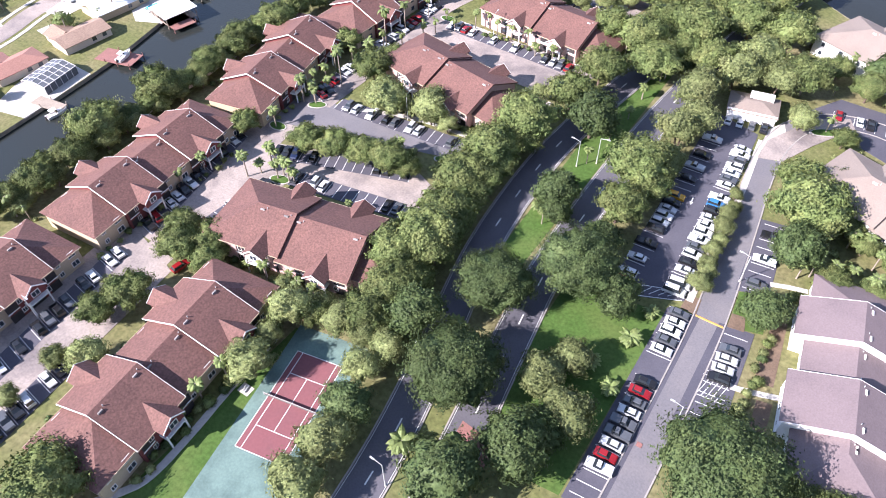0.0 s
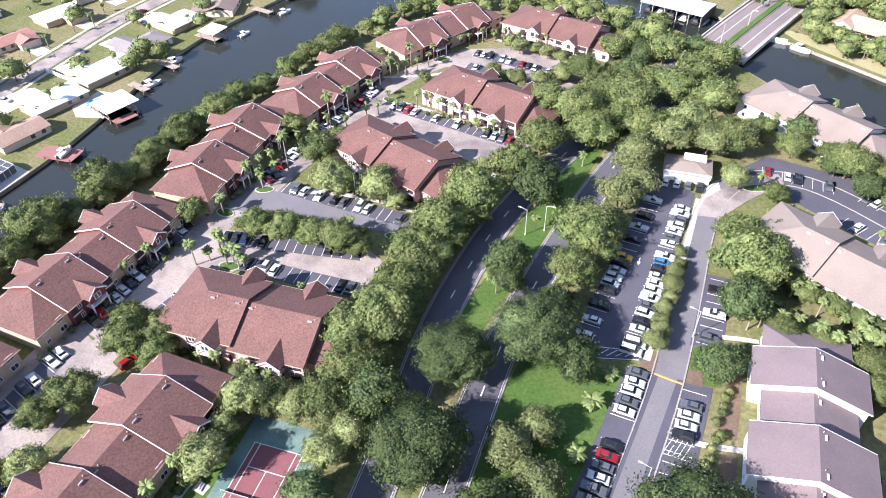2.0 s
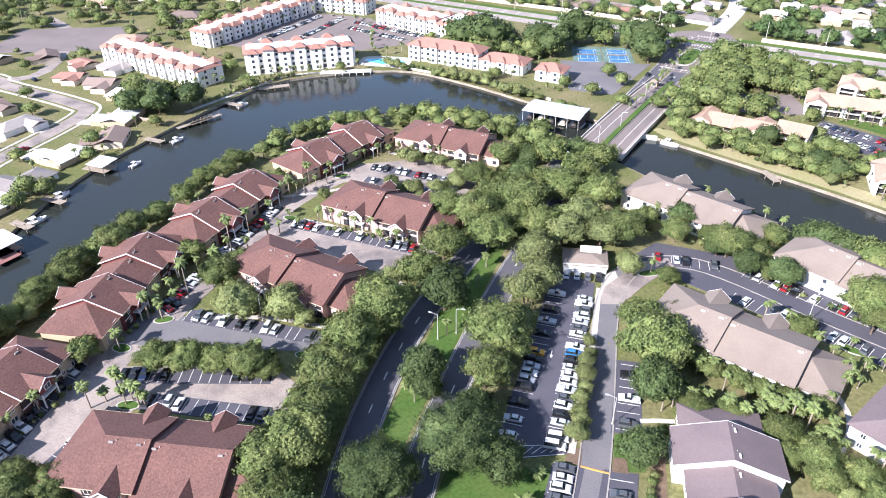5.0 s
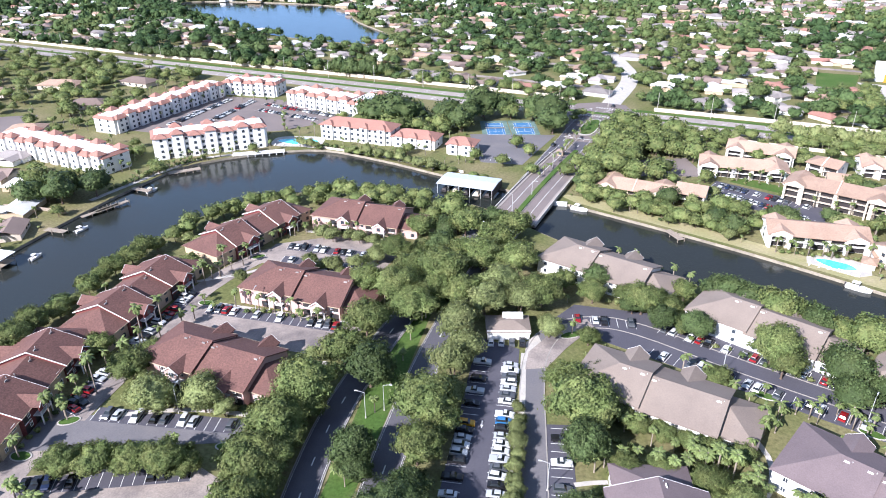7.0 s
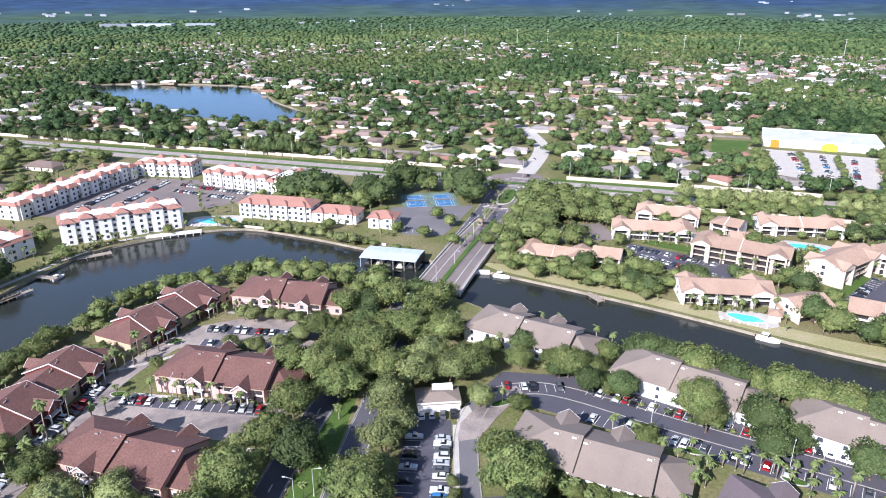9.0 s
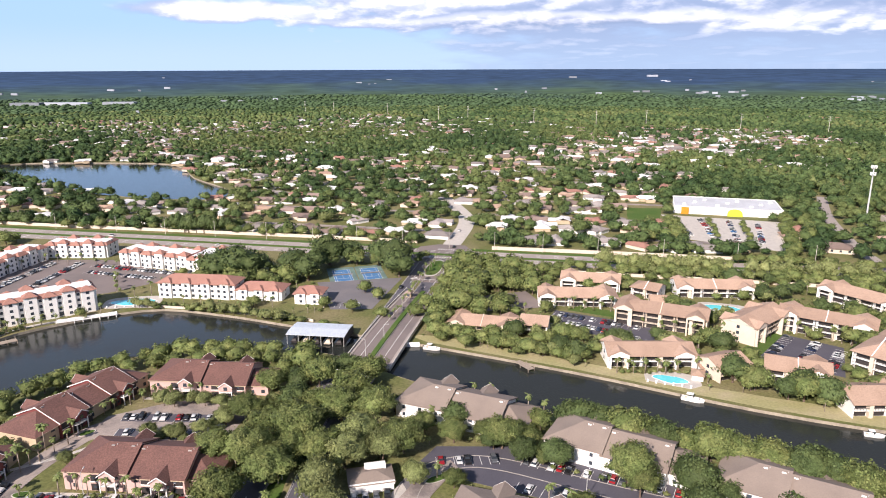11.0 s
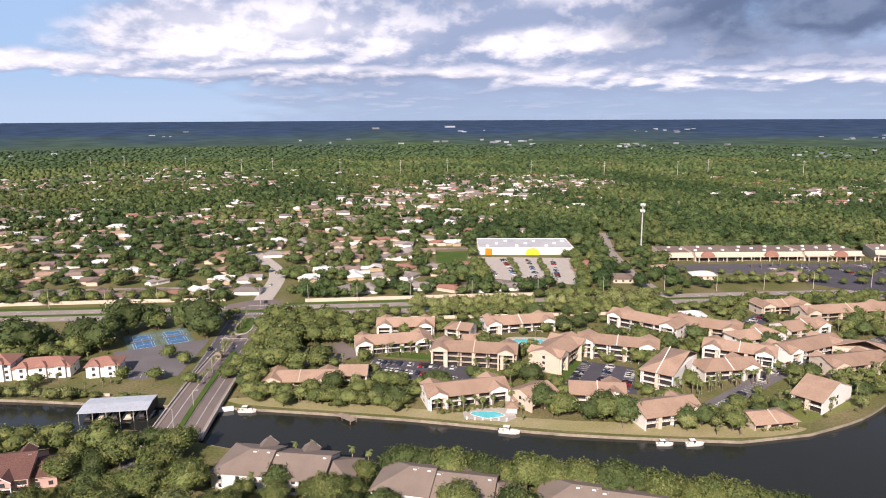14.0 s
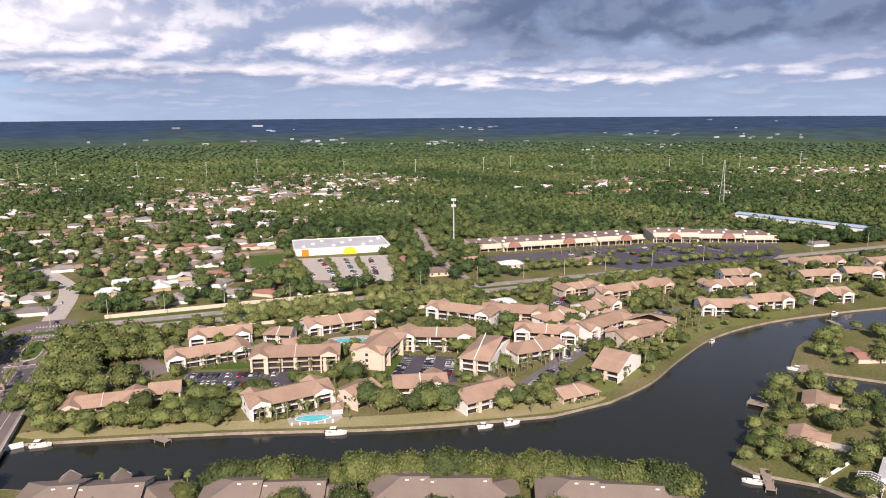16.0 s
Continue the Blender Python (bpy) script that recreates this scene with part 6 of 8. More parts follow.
def row(kind, line, gap, jitter=1.0, scale=1.0, tall=1.0):
    """Trees along a line, unevenly spaced."""
    a = Vector(line[0])
    for p in line[1:]:
        b = Vector(p)
        n = max(1, round((b - a).length / gap))
        for i in range(n):
            q = a.lerp(b, (i + 0.5) / n)
            plant(kind, q.x + random.uniform(-jitter, jitter), q.y + random.uniform(-jitter, jitter), scale * random.uniform(0.82, 1.12), tall)
        a = b


def plant_trees():
    # boulevard and gardens near the tennis court: place and crown radius
    for x, y, r in ((-40, 62, 9.5), (-45, 86, 9.0), (-32, 100, 9.1), (11, 69.5, 11.4)):
        plant(BIG_OAKS, x, y, r / 10.0)
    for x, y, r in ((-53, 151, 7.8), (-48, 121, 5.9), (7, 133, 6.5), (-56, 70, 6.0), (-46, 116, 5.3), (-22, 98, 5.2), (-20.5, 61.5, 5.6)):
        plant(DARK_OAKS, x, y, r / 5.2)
    for x, y, r in ((-23, 55, 7.2), (-31, 43, 7.5), (-54, 45, 5.4), (-65, 74, 6.3), (-70, 83, 6.5), (-65, 89, 7.2), (-67, 100, 7.5), (-70, 112, 7.9), (-70, 125, 7.5), (-68, 141, 7.8), (-66, 134, 6.1), (-34, 140, 8.1), (-33, 124, 6.2),
                    (-32, 112, 5.9), (-30, 136, 6.0), (6, 112, 5.4), (-115, 57, 5.3), (-110, 63, 4.6), (-114, 41, 5.3), (-89, 2, 7.1), (-168, 75, 6.8), (-164, 53, 6.4), (-168, 97, 6.6), (-167, 127, 6.4), (-166, 145, 6.4), (6, 147, 9.4), (2, 158, 6.6)):
        # near oaks take dark leaf, so the cloud shade sits in their colour
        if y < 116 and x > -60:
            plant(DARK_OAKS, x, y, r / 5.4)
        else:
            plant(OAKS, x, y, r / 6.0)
    for x, y, r in ((-49, 188, 8.5), (-44, 211, 9.0), (-32, 226, 9.0), (-9, 204, 7.0), (-20, 226, 8.5), (-116, 104, 5.4), (-108, 106, 5.4), (-100, 108, 5.3), (-92, 109, 5.2), (-87, 110, 4.4), (-121, 140, 6.0), (-64, 160, 7.0), (-62, 176, 7.5), (-58, 196, 7.5), (-55, 216, 7.5),
                    (-50, 236, 7.5), (-44, 254, 7.5), (-36, 200, 7.0), (-30, 244, 7.5), (-40, 232, 7.0), (-24, 258, 7.0), (-34, 262, 7.0), (-52, 270, 7.0), (-70, 200, 6.5), (-66, 228, 6.5), (-62, 250, 6.5)):
        plant(OAKS, x, y, r / 6.0)
    for x, y, r in ((-26, 72, 5.4), (-18, 67, 5.6), (-23, 79, 4.5), (-53, 37, 5.4), (-52, 28, 5.5), (-62, 61, 4.5), (-69, 61, 4.3), (-80, 57, 4.6), (-77, 42, 5.0), (-107, 25, 4.4), (-30, 148, 5.6), (-31, 160, 5.8), (-27, 195, 8.0), (-33, 179, 7.5), (-24, 206, 7.0), (-5, 186, 4.6), (-80, 50, 3.6),
                    (-57, 61, 4.1), (-58, 54, 4.5), (-107, 129, 6.0), (-95, 133, 6.0), (-29, 168, 5.5), (-16, 198, 6.0)):
        plant(LIGHT_TREES, x, y, r / 4.0)
    row(OAKS, [(-64, 62), (-63.5, 84), (-67, 112), (-69, 146)], 6.2, 1.4, 0.98)
    # between the lot and the driveway
    row(LIGHT_TREES, [(-8.4, 112), (-9.3, 132), (-10.5, 150)], 4.4, 0.5, 0.62)
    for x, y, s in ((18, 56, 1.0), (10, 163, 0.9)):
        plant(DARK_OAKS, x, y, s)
    row(LIGHT_TREES, [(4, 112), (7, 117)], 3.0, 1.0, 0.8)
    # river row behind the red-roofed houses
    row(OAKS, [(-167, 152), (-165, 200), (-158, 236), (-146, 262), (-120, 282), (-92, 287), (-64, 284)], 8.0, 1.8, 0.9)
    row(FAR_OAKS, [(-152, 252), (-130, 272), (-96, 278), (-66, 276)], 8.5, 2.5, 0.85)
    row(OAKS, [(-62, 262), (-56, 284), (-44, 290)], 7.0, 2.0, 0.9)
    # gardens of the red-roofed houses
    for x, y, s in ((-107, 58, 0.85), (-104, 70, 0.75), (-119, 62, 0.7), (-116, 34, 0.8), (-108, 62, 0.7), (-137, 100, 0.8), (-112, 132, 0.75), (-120, 150, 0.8), (-139, 150, 0.75), (-140, 205, 0.75), (-76, 60, 0.75)):
        plant(OAKS, x, y, s)
    row(LIGHT_TREES, [(-118, 136), (-104, 134), (-92, 131), (-84, 130)], 6.0, 1.2, 0.8)
    row(LIGHT_TREES, [(-100, 216), (-82, 214), (-72, 226), (-80, 240), (-104, 240)], 6.0, 2.0, 0.8)
    row(LIGHT_TREES, [(-114, 6), (-114, 26)], 12, 0.8, 0.75)
    row(PALMS, [(-123, 86), (-119, 94), (-108, 90)], 3.2, 1.0, 0.9)
    row(PALMS, [(-136, 60), (-134, 78), (-134, 92)], 8.0, 1.0, 0.85)
    row(PALMS, [(-102, 62), (-90, 63), (-78, 66)], 6.0, 0.8, 0.8)
    row(PALMS, [(-128, 132), (-132, 118), (-136, 142), (-122, 172), (-110, 186), (-88, 180), (-76, 180)], 6.5, 1.2, 0.95)
    row(PALMS, [(-136, 196), (-124, 204), (-122, 232), (-108, 246), (-90, 246), (-72, 248)], 5.5, 1.2, 0.95)
    row(TALL_PALMS, [(-130, 128), (-128, 150), (-130, 176), (-126, 214)], 14, 2.0, 0.95)
    row(PALMS, [(-78, 92), (-72, 98), (-76, 110), (-78, 130)], 7.0, 1.0, 0.85)
    row(PALMS, [(-82, 22), (-82, 30), (-80, 46)], 6.0, 0.8, 0.9)
    for x, y in ((-50.4, 118.5), (-48, 74), (-42, 46)):
        plant(DATE_PALMS, x, y, 0.9)
    row(PALMS, [(-49, 108), (-48, 160), (-44, 250), (-34, 262)], 12, 1.0, 0.8)
    for x, y, k in ((-20.3, 82.5, 0.62), (-15.5, 92.5, 0.66), (-14.4, 101.5, 0.6), (-14.0, 79, 0.62), (-21, 71, 0.55)):
        plant(DATE_PALMS, x, y, k)
    # grey-roofed houses and the canal
    row(PALMS, [(8, 128), (14, 134), (26, 134), (40, 138), (46, 130)], 4.0, 1.6, 0.9)
    row(OAKS, [(12, 128), (22, 132), (40, 128), (48, 120)], 8.0, 2.0, 0.7)
    row(PALMS, [(34, 176), (40, 170), (50, 164), (52, 150), (46, 142)], 5.0, 1.5, 0.95)
    row(DARK_OAKS, [(16, 208), (44, 190)], 13, 1.5, 1.0)
    for x, y, s in ((24, 206, 1.25), (36, 196, 0.8), (78, 168, 1.1), (62, 178, 1.1), (86, 172, 0.9), (8, 210, 0.9), (-2, 216, 1.0)):
        plant(OAKS, x, y, s * 0.86)
    row(OAKS, [(46, 222), (62, 212), (80, 202), (102, 189), (124, 177), (144, 163), (164, 145), (176, 128)], 7.5, 1.6, 1.2)
    row(LIGHT_TREES, [(100, 187), (132, 168), (158, 146)], 19.0, 2.5, 1.3)
    row(PALMS, [(14, 242), (24, 236), (34, 232), (42, 226)], 5.0, 1.5, 1.0)
    row(PALMS, [(-6, 240), (2, 226), (-4, 214)], 6.0, 1.5, 0.9)
    row(OAKS, [(112, 158), (128, 148), (140, 130), (120, 140), (96, 146)], 9, 2.0, 0.85)
    row(PALMS, [(72, 158), (84, 152), (96, 142), (110, 132)], 5.0, 2.0, 0.9)
    # far bank: tan-roofed apartments
    row(FAR_OAKS, [(0, 306), (16, 300), (34, 290), (52, 281), (68, 274)], 6.0, 1.8, 0.8)
    for x, y, s in ((-6, 330, 1.0), (-2, 345, 1.0), (6, 360, 1.0), (10, 380, 1.0), (18, 395, 1.0), (30, 385, 1.0), (45, 375, 1.0), (60, 390, 1.0), (20, 345, 1.0), (40, 398, 1.0), (70, 404, 1.0), (90, 372, 0.9), (4, 318, 0.9), (128, 246, 1.25), (142, 236, 1.15), (154, 232, 0.9),
                    (186, 213, 1.1), (190, 219, 1.0), (136, 262, 0.9), (150, 258, 0.9), (128, 340, 0.9), (200, 262, 0.8), (196, 284, 0.9), (186, 330, 0.9), (212, 310, 0.9), (250, 262, 0.8), (238, 300, 0.9), (262, 250, 0.7), (148, 318, 0.8)):
        plant(FAR_OAKS, x, y, s)
    row(FAR_OAKS, [(104, 408), (150, 396), (200, 386), (260, 372), (330, 356), (420, 338), (520, 314)], 9, 3, 0.85)
    row(FAR_OAKS, [(196, 424), (250, 410), (300, 400)], 7, 2, 0.8)
    row(FAR_OAKS, [(270, 300), (330, 305), (352, 286), (420, 270), (470, 250), (500, 240)], 14, 5, 0.8)
    row(FAR_OAKS, [(330, 330), (400, 305), (480, 285), (560, 270)], 15, 6, 0.8)
    row(PALMS, [(78, 266), (86, 262), (108, 263), (114, 262), (122, 292), (132, 300)], 8, 1.5, 0.95)
    row(PALMS, [(98, 322), (112, 306), (126, 298), (176, 308), (190, 292)], 8, 1.5, 0.95)
    row(PALMS, [(186, 250), (192, 246), (214, 250), (230, 248), (252, 256), (236, 212), (244, 220), (262, 236), (300, 240)], 7, 2, 0.9)
    row(TALL_PALMS, [(250, 216), (262, 222), (290, 232)], 12, 2, 0.8)
    row(PALMS, [(300, 250), (340, 262), (360, 300), (420, 280), (470, 270)], 11, 3, 0.95)
    # white apartments and tennis courts
    row(FAR_OAKS, [(-134, 390), (-118, 388), (-100, 392), (-84, 396), (-70, 400)], 9, 2.5, 1.1)
    for x, y, s in ((-118, 395, 1.5), (-108, 385, 1.2), (-88, 380, 1.0), (-76, 408, 1.2), (-62, 424, 1.1), (-46, 428, 1.2), (-32, 426, 1.2), (-22, 412, 1.3), (-18, 402, 1.2), (-36, 372, 0.8), (-28, 360, 0.8), (-40, 340, 0.8), (-24, 330, 0.7)):
        plant(FAR_OAKS, x, y, s)
    row(BUSHES, [(-150, 354), (-120, 349), (-92, 342), (-72, 336)], 3.5, 1.0, 1.2)
    # mangroves along the water's edge
    row(OAKS, [(-146, 349.5), (-128, 345.8), (-110, 342.4), (-92, 337.6), (-76, 332), (-62, 327)], 5.6, 0.5, 0.6, 0.62)
    row(OAKS, [(-54, 321), (-44, 319)], 5.0, 0.8, 0.6, 0.7)
    row(PALMS, [(-220, 318), (-206, 326), (-190, 338), (-176, 350)], 5, 1.0, 0.8)
    row(PALMS, [(-270, 372), (-262, 400), (-256, 440), (-200, 430), (-176, 372), (-150, 374)], 9, 2.0, 0.9)
    row(FAR_OAKS, [(-262, 272), (-250, 262), (-240, 252), (-232, 268)], 6, 3, 1.15)
    row(PALMS, [(-250, 282), (-236, 290), (-228, 300)], 5, 1.5, 1.0)
    row(PALMS, [(-20, 320), (-10, 362), (-2, 404), (6, 436)], 6, 0.6, 0.8)
    row(FAR_OAKS, [(-8, 430), (0, 445)], 6, 2, 0.6)
    # homes on the far bank
    for x, y, s in ((-229, 107, 0.8), (-226, 168, 0.9), (-222, 158, 0.8), (-240, 148, 0.8), (-256, 132, 1.0), (-262, 120, 1.0), (-236, 212, 0.8), (-254, 190, 0.7), (-280, 180, 0.8), (-290, 232, 0.8), (-312, 250, 0.8)):
        plant(FAR_OAKS, x, y, s)
    row(PALMS, [(-224, 100), (-230, 140), (-234, 176), (-228, 200), (-236, 230)], 10, 4, 0.95)
    row(PALMS, [(-262, 100), (-268, 150), (-276, 200)], 14, 4, 0.95)
    # dense oaks before the bridge end and in the lots by the highway
    fill([(0, 322), (14, 318), (60, 345), (62, 400), (30, 430), (16, 400)], [FAR_OAKS], 90, 1.35, 0.0, 21)
    fill([(116, 420), (200, 402), (270, 388), (262, 368), (180, 386), (112, 402)], [FAR_OAKS, FAR_OAKS, LIGHT_TREES, PALMS], 150, 0.95, 0.0, 22)
    row(FAR_OAKS, [(292, 548), (270, 500), (248, 446), (236, 430)], 6.5, 2.5, 0.95)
    row(FAR_OAKS, [(302, 540), (276, 478)], 10, 2.0, 0.8)
    row(FAR_OAKS, [(196, 548), (184, 486), (160, 488), (150, 470)], 8, 4.0, 0.95)
    row(FAR_OAKS, [(228, 548), (212, 484)], 11, 1.0, 0.55)
    row(FAR_OAKS, [(252, 540), (232, 474)], 11, 1.0, 0.55)
    row(FAR_OAKS, [(340, 420), (400, 404), (470, 376), (560, 342)], 9, 3.0, 0.8)
    row(FAR_OAKS, [(326, 470), (352, 452), (385, 438), (398, 410)], 12, 4.0, 0.6)
    row(FAR_OAKS, [(430, 446), (424, 418), (470, 436), (462, 400), (512, 428), (504, 388), (550, 418), (546, 372)], 13, 2.0, 0.6)
    row(PALMS, [(400, 456), (470, 446), (540, 430)], 9, 1.5, 0.9)
    row(OAKS, [(-163, 36), (-165, 60), (-166, 90), (-167, 120), (-167, 152)], 6.0, 1.2, 0.85)
    row(LIGHT_TREES, [(-162, 44), (-164, 96), (-165, 140)], 9.0, 1.5, 0.9)
    for x, y, s in ((9, 221, 1.15), (31, 206, 1.2), (60, 184, 1.35), (79, 179, 1.3), (100, 160, 1.3)):
        plant(OAKS, x, y, s * 0.88)
    row(OAKS, [(8, 151), (18, 148), (30, 143), (46, 138)], 6.0, 1.5, 0.62)
    row(PALMS, [(10, 149), (30, 141), (48, 134)], 4.0, 1.5, 0.9)
    row(OAKS, [(58, 122), (74, 113), (92, 104)], 7.0, 2.0, 0.8)
    row(PALMS, [(20, 128), (34, 136), (48, 128), (60, 122), (74, 118)], 3.2, 2.0, 0.95)
    row(PALMS, [(52, 150), (58, 160), (70, 164), (84, 158), (94, 150)], 3.6, 1.6, 0.95)
    for x, y, s in ((-124, 398, 2.2), (-112, 402, 2.5), (-104, 408, 2.0), (-120, 412, 2.3), (-72, 396, 1.5), (-64, 430, 2.0), (-50, 436, 1.9), (-30, 430, 2.1), (-22, 418, 2.2), (-18, 402, 1.7), (-84, 412, 1.7), (-70, 416, 1.5), (-232, 252, 1.6), (-222, 263, 1.3), (-240, 262, 1.5), (-246, 248, 1.4)):
        plant(FAR_DARK, x, y, s)
    for x, y, s in ((122, 253, 1.25), (137, 238, 1.15), (151, 234, 1.2), (129, 284, 1.1), (63, 277, 0.9), (58, 285, 1.0), (87, 273, 0.7), (180, 349, 1.2), (130, 331, 0.9), (146, 246, 1.1), (205, 292, 1.0)):
        plant(FAR_DARK, x, y, s)
    row(FAR_DARK, [(-204, 528), (-176, 522), (-150, 520)], 5.0, 2.0, 1.0, 1.5)
    row(FAR_DARK, [(-430, 575), (-360, 560), (-296, 548)], 8.0, 3.0, 1.0, 1.15)
    row(FAR_OAKS, [(-290, 545), (-210, 530), (-100, 508), (-20, 492)], 11.0, 3.0, 0.9)
    row(PALMS, [(-216, 282), (-206, 312), (-190, 327)], 3.5, 0.8, 0.85)
    row(BUSHES, [(-220, 270), (-213, 300), (-198, 322)], 3.0, 0.8, 1.1)
    row(LIGHT_TREES, [(-158, 351), (-140, 347), (-118, 343.5), (-96, 335), (-72, 326)], 3.8, 0.9, 0.85)
    for x, y in ((-118, 61), (-119, 60.4), (-114.5, 90), (-75.5, 100), (-131, 107), (-128, 121), (-122.5, 184), (-68, 168), (2, 189), (56, 169), (80, 158)):
        plant(PALMS, x + random.uniform(-0.8, 0.8), y + random.uniform(-0.6, 0.6), 0.9)
    row(LIGHT_TREES, [(106, 414), (150, 404), (184, 397)], 4.5, 1.5, 1.25, 1.3)
    row(LIGHT_TREES, [(190, 395), (228, 387), (262, 379)], 5.0, 1.5, 1.2, 1.3)
    row(FAR_OAKS, [(300, 372), (360, 360), (430, 346), (520, 326)], 9.0, 2.5, 0.9)
    for x, y, s in ((171, 222, 1.1), (177, 220, 1.0), (160, 232, 0.9)):
        plant(FAR_DARK, x, y, s)
    row(PALMS, [(76, 264), (92, 262), (106, 263)], 5.0, 1.0, 0.95)
    row(PALMS, [(66, 346), (88, 340), (100, 336)], 5.0, 1.0, 1.0)
    row(PALMS, [(148, 302), (160, 304), (172, 306), (184, 296), (198, 284)], 5.0, 1.2, 1.0)
    row(PALMS, [(186, 254), (196, 248), (210, 252), (224, 252), (238, 250)], 5.0, 1.2, 1.0)
    row(PALMS, [(262, 240), (280, 240), (300, 242), (322, 250), (340, 250)], 6.0, 1.5, 1.0)
    # homes on the near point of land
    for x, y, s in ((268, 160, 0.9), (284, 166, 1.0), (300, 160, 1.1), (240, 150, 0.7), (228, 134, 0.7), (270, 140, 0.9), (294, 138, 0.9), (226, 118, 0.7), (262, 108, 0.9), (310, 150, 0.9), (348, 176, 0.9), (366, 194, 0.9), (384, 196, 0.9), (360, 160, 1.0), (400, 180, 1.0), (390, 160, 1.0)):
        plant(FAR_OAKS, x, y, s)


plant_trees()


# ---------------------------------------------------------------- shrubs round the houses
def plant_shrubs():
    row(BUSHES, [(-79, 12), (-80, 26), (-80, 50), (-84, 58)], 2.6, 0.8, 0.9)
    row(BUSHES, [(-104, 62), (-88, 64), (-72, 67)], 2.8, 1.0, 0.8)
    row(BUSHES, [(-104, 10), (-105, 30), (-106, 50)], 3.5, 0.5, 0.7)
    row(BUSHES, [(-132, 44), (-132, 92)], 3.2, 0.6, 0.7)
    row(BUSHES, [(-133, 108), (-134, 140)], 3.2, 0.6, 0.7)
    row(BUSHES, [(-118, 138), (-80, 134)], 2.8, 1.0, 0.9)
    row(BUSHES, [(9.5, 84), (10, 104), (8.5, 118), (10, 124)], 2.4, 0.9, 0.9)
    row(BUSHES, [(-108, 182), (-70, 181)], 3.0, 0.8, 0.8)
    row(BUSHES, [(-108, 247), (-68, 245)], 3.0, 0.8, 0.8)
    row(BUSHES, [(14, 142), (40, 132)], 3.0, 1.2, 0.9)
    row(BUSHES, [(6, 216), (34, 202)], 3.0, 1.2, 0.9)
    row(BUSHES, [(38, 194), (84, 172)], 3.4, 1.2, 0.9)
    row(BUSHES, [(78, 263), (110, 262)], 3.0, 1.0, 0.8)
    row(BUSHES, [(196, 208), (212, 206)], 3.0, 0.8, 0.8)


plant_shrubs()


def fill_gardens():
    mixed = [FAR_OAKS, FAR_OAKS, LIGHT_TREES, PALMS, PALMS, BUSHES, BUSHES]
    # tan-roofed apartments
    fill([(-4, 306), (66, 268), (184, 206), (250, 212), (320, 240), (470, 228), (620, 190), (640, 300), (440, 350), (110, 420), (16, 440)], mixed, 2300, 0.74, 0.5, 3)
    fill([(-4, 306), (66, 268), (184, 206), (250, 212), (320, 240), (470, 228), (620, 190), (640, 300), (440, 350), (110, 420), (16, 440)], [FAR_OAKS, FAR_DARK, LIGHT_TREES], 620, 0.95, 0.8, 33)
    fill([(-8, 300), (66, 268), (60, 300), (0, 340)], [FAR_OAKS], 40, 0.75, 1.0, 4)
    # white apartments
    fill([(-340, 300), (-225, 285), (-60, 330), (-30, 440), (-300, 470)], [FAR_OAKS, PALMS, PALMS, BUSHES], 420, 0.8, 2.0, 5)
    fill([(-620, 590), (-300, 505), (-300, 300), (-420, 250), (-700, 300)], [FAR_OAKS, FAR_OAKS, LIGHT_TREES, PALMS], 1100, 1.0, 2.0, 6)
    # homes on the left bank
    fill([(-460, 20), (-205, 20), (-220, 200), (-225, 285), (-340, 310), (-460, 300)], [FAR_OAKS, LIGHT_TREES, PALMS, PALMS, BUSHES, BUSHES], 520, 0.74, 2.5, 7)
    # point of land and the far side of the inlet
    fill([(208, 60), (214, 138), (276, 170), (312, 178), (400, 60), (330, 20), (225, 20)], [FAR_OAKS, FAR_DARK, LIGHT_TREES, PALMS, BUSHES], 640, 0.78, 2.5, 8)
    fill([(334, 172), (334, 188), (404, 202), (520, 148), (700, 100), (600, 40), (430, 60)], [FAR_OAKS, LIGHT_TREES, PALMS], 400, 0.85, 2.5, 9)
    # red-roofed and grey-roofed gardens
    fill([(-168, 30), (-166, 270), (-70, 280), (-40, 262), (-66, 180), (-72, 60), (-100, 58)], [LIGHT_TREES, PALMS, PALMS, BUSHES, BUSHES, BUSHES], 460, 0.75, 0.8, 10)
    fill([(-30, 196), (-30, 262), (-6, 252), (50, 222), (110, 186), (170, 140), (160, 100), (60, 90), (8, 128), (4, 180)], [OAKS, LIGHT_TREES, PALMS, PALMS, BUSHES, BUSHES], 420, 0.75, 0.8, 11)
    fill([(-62, 180), (-60, 240), (-44, 270), (-26, 264), (-30, 196)], [OAKS, LIGHT_TREES, DARK_OAKS], 70, 0.85, 0.0, 12)
    fill([(8, 50), (60, 50), (60, 130), (12, 130)], [OAKS, BUSHES, PALMS], 60, 0.8, 0.8, 13)


fill_gardens()


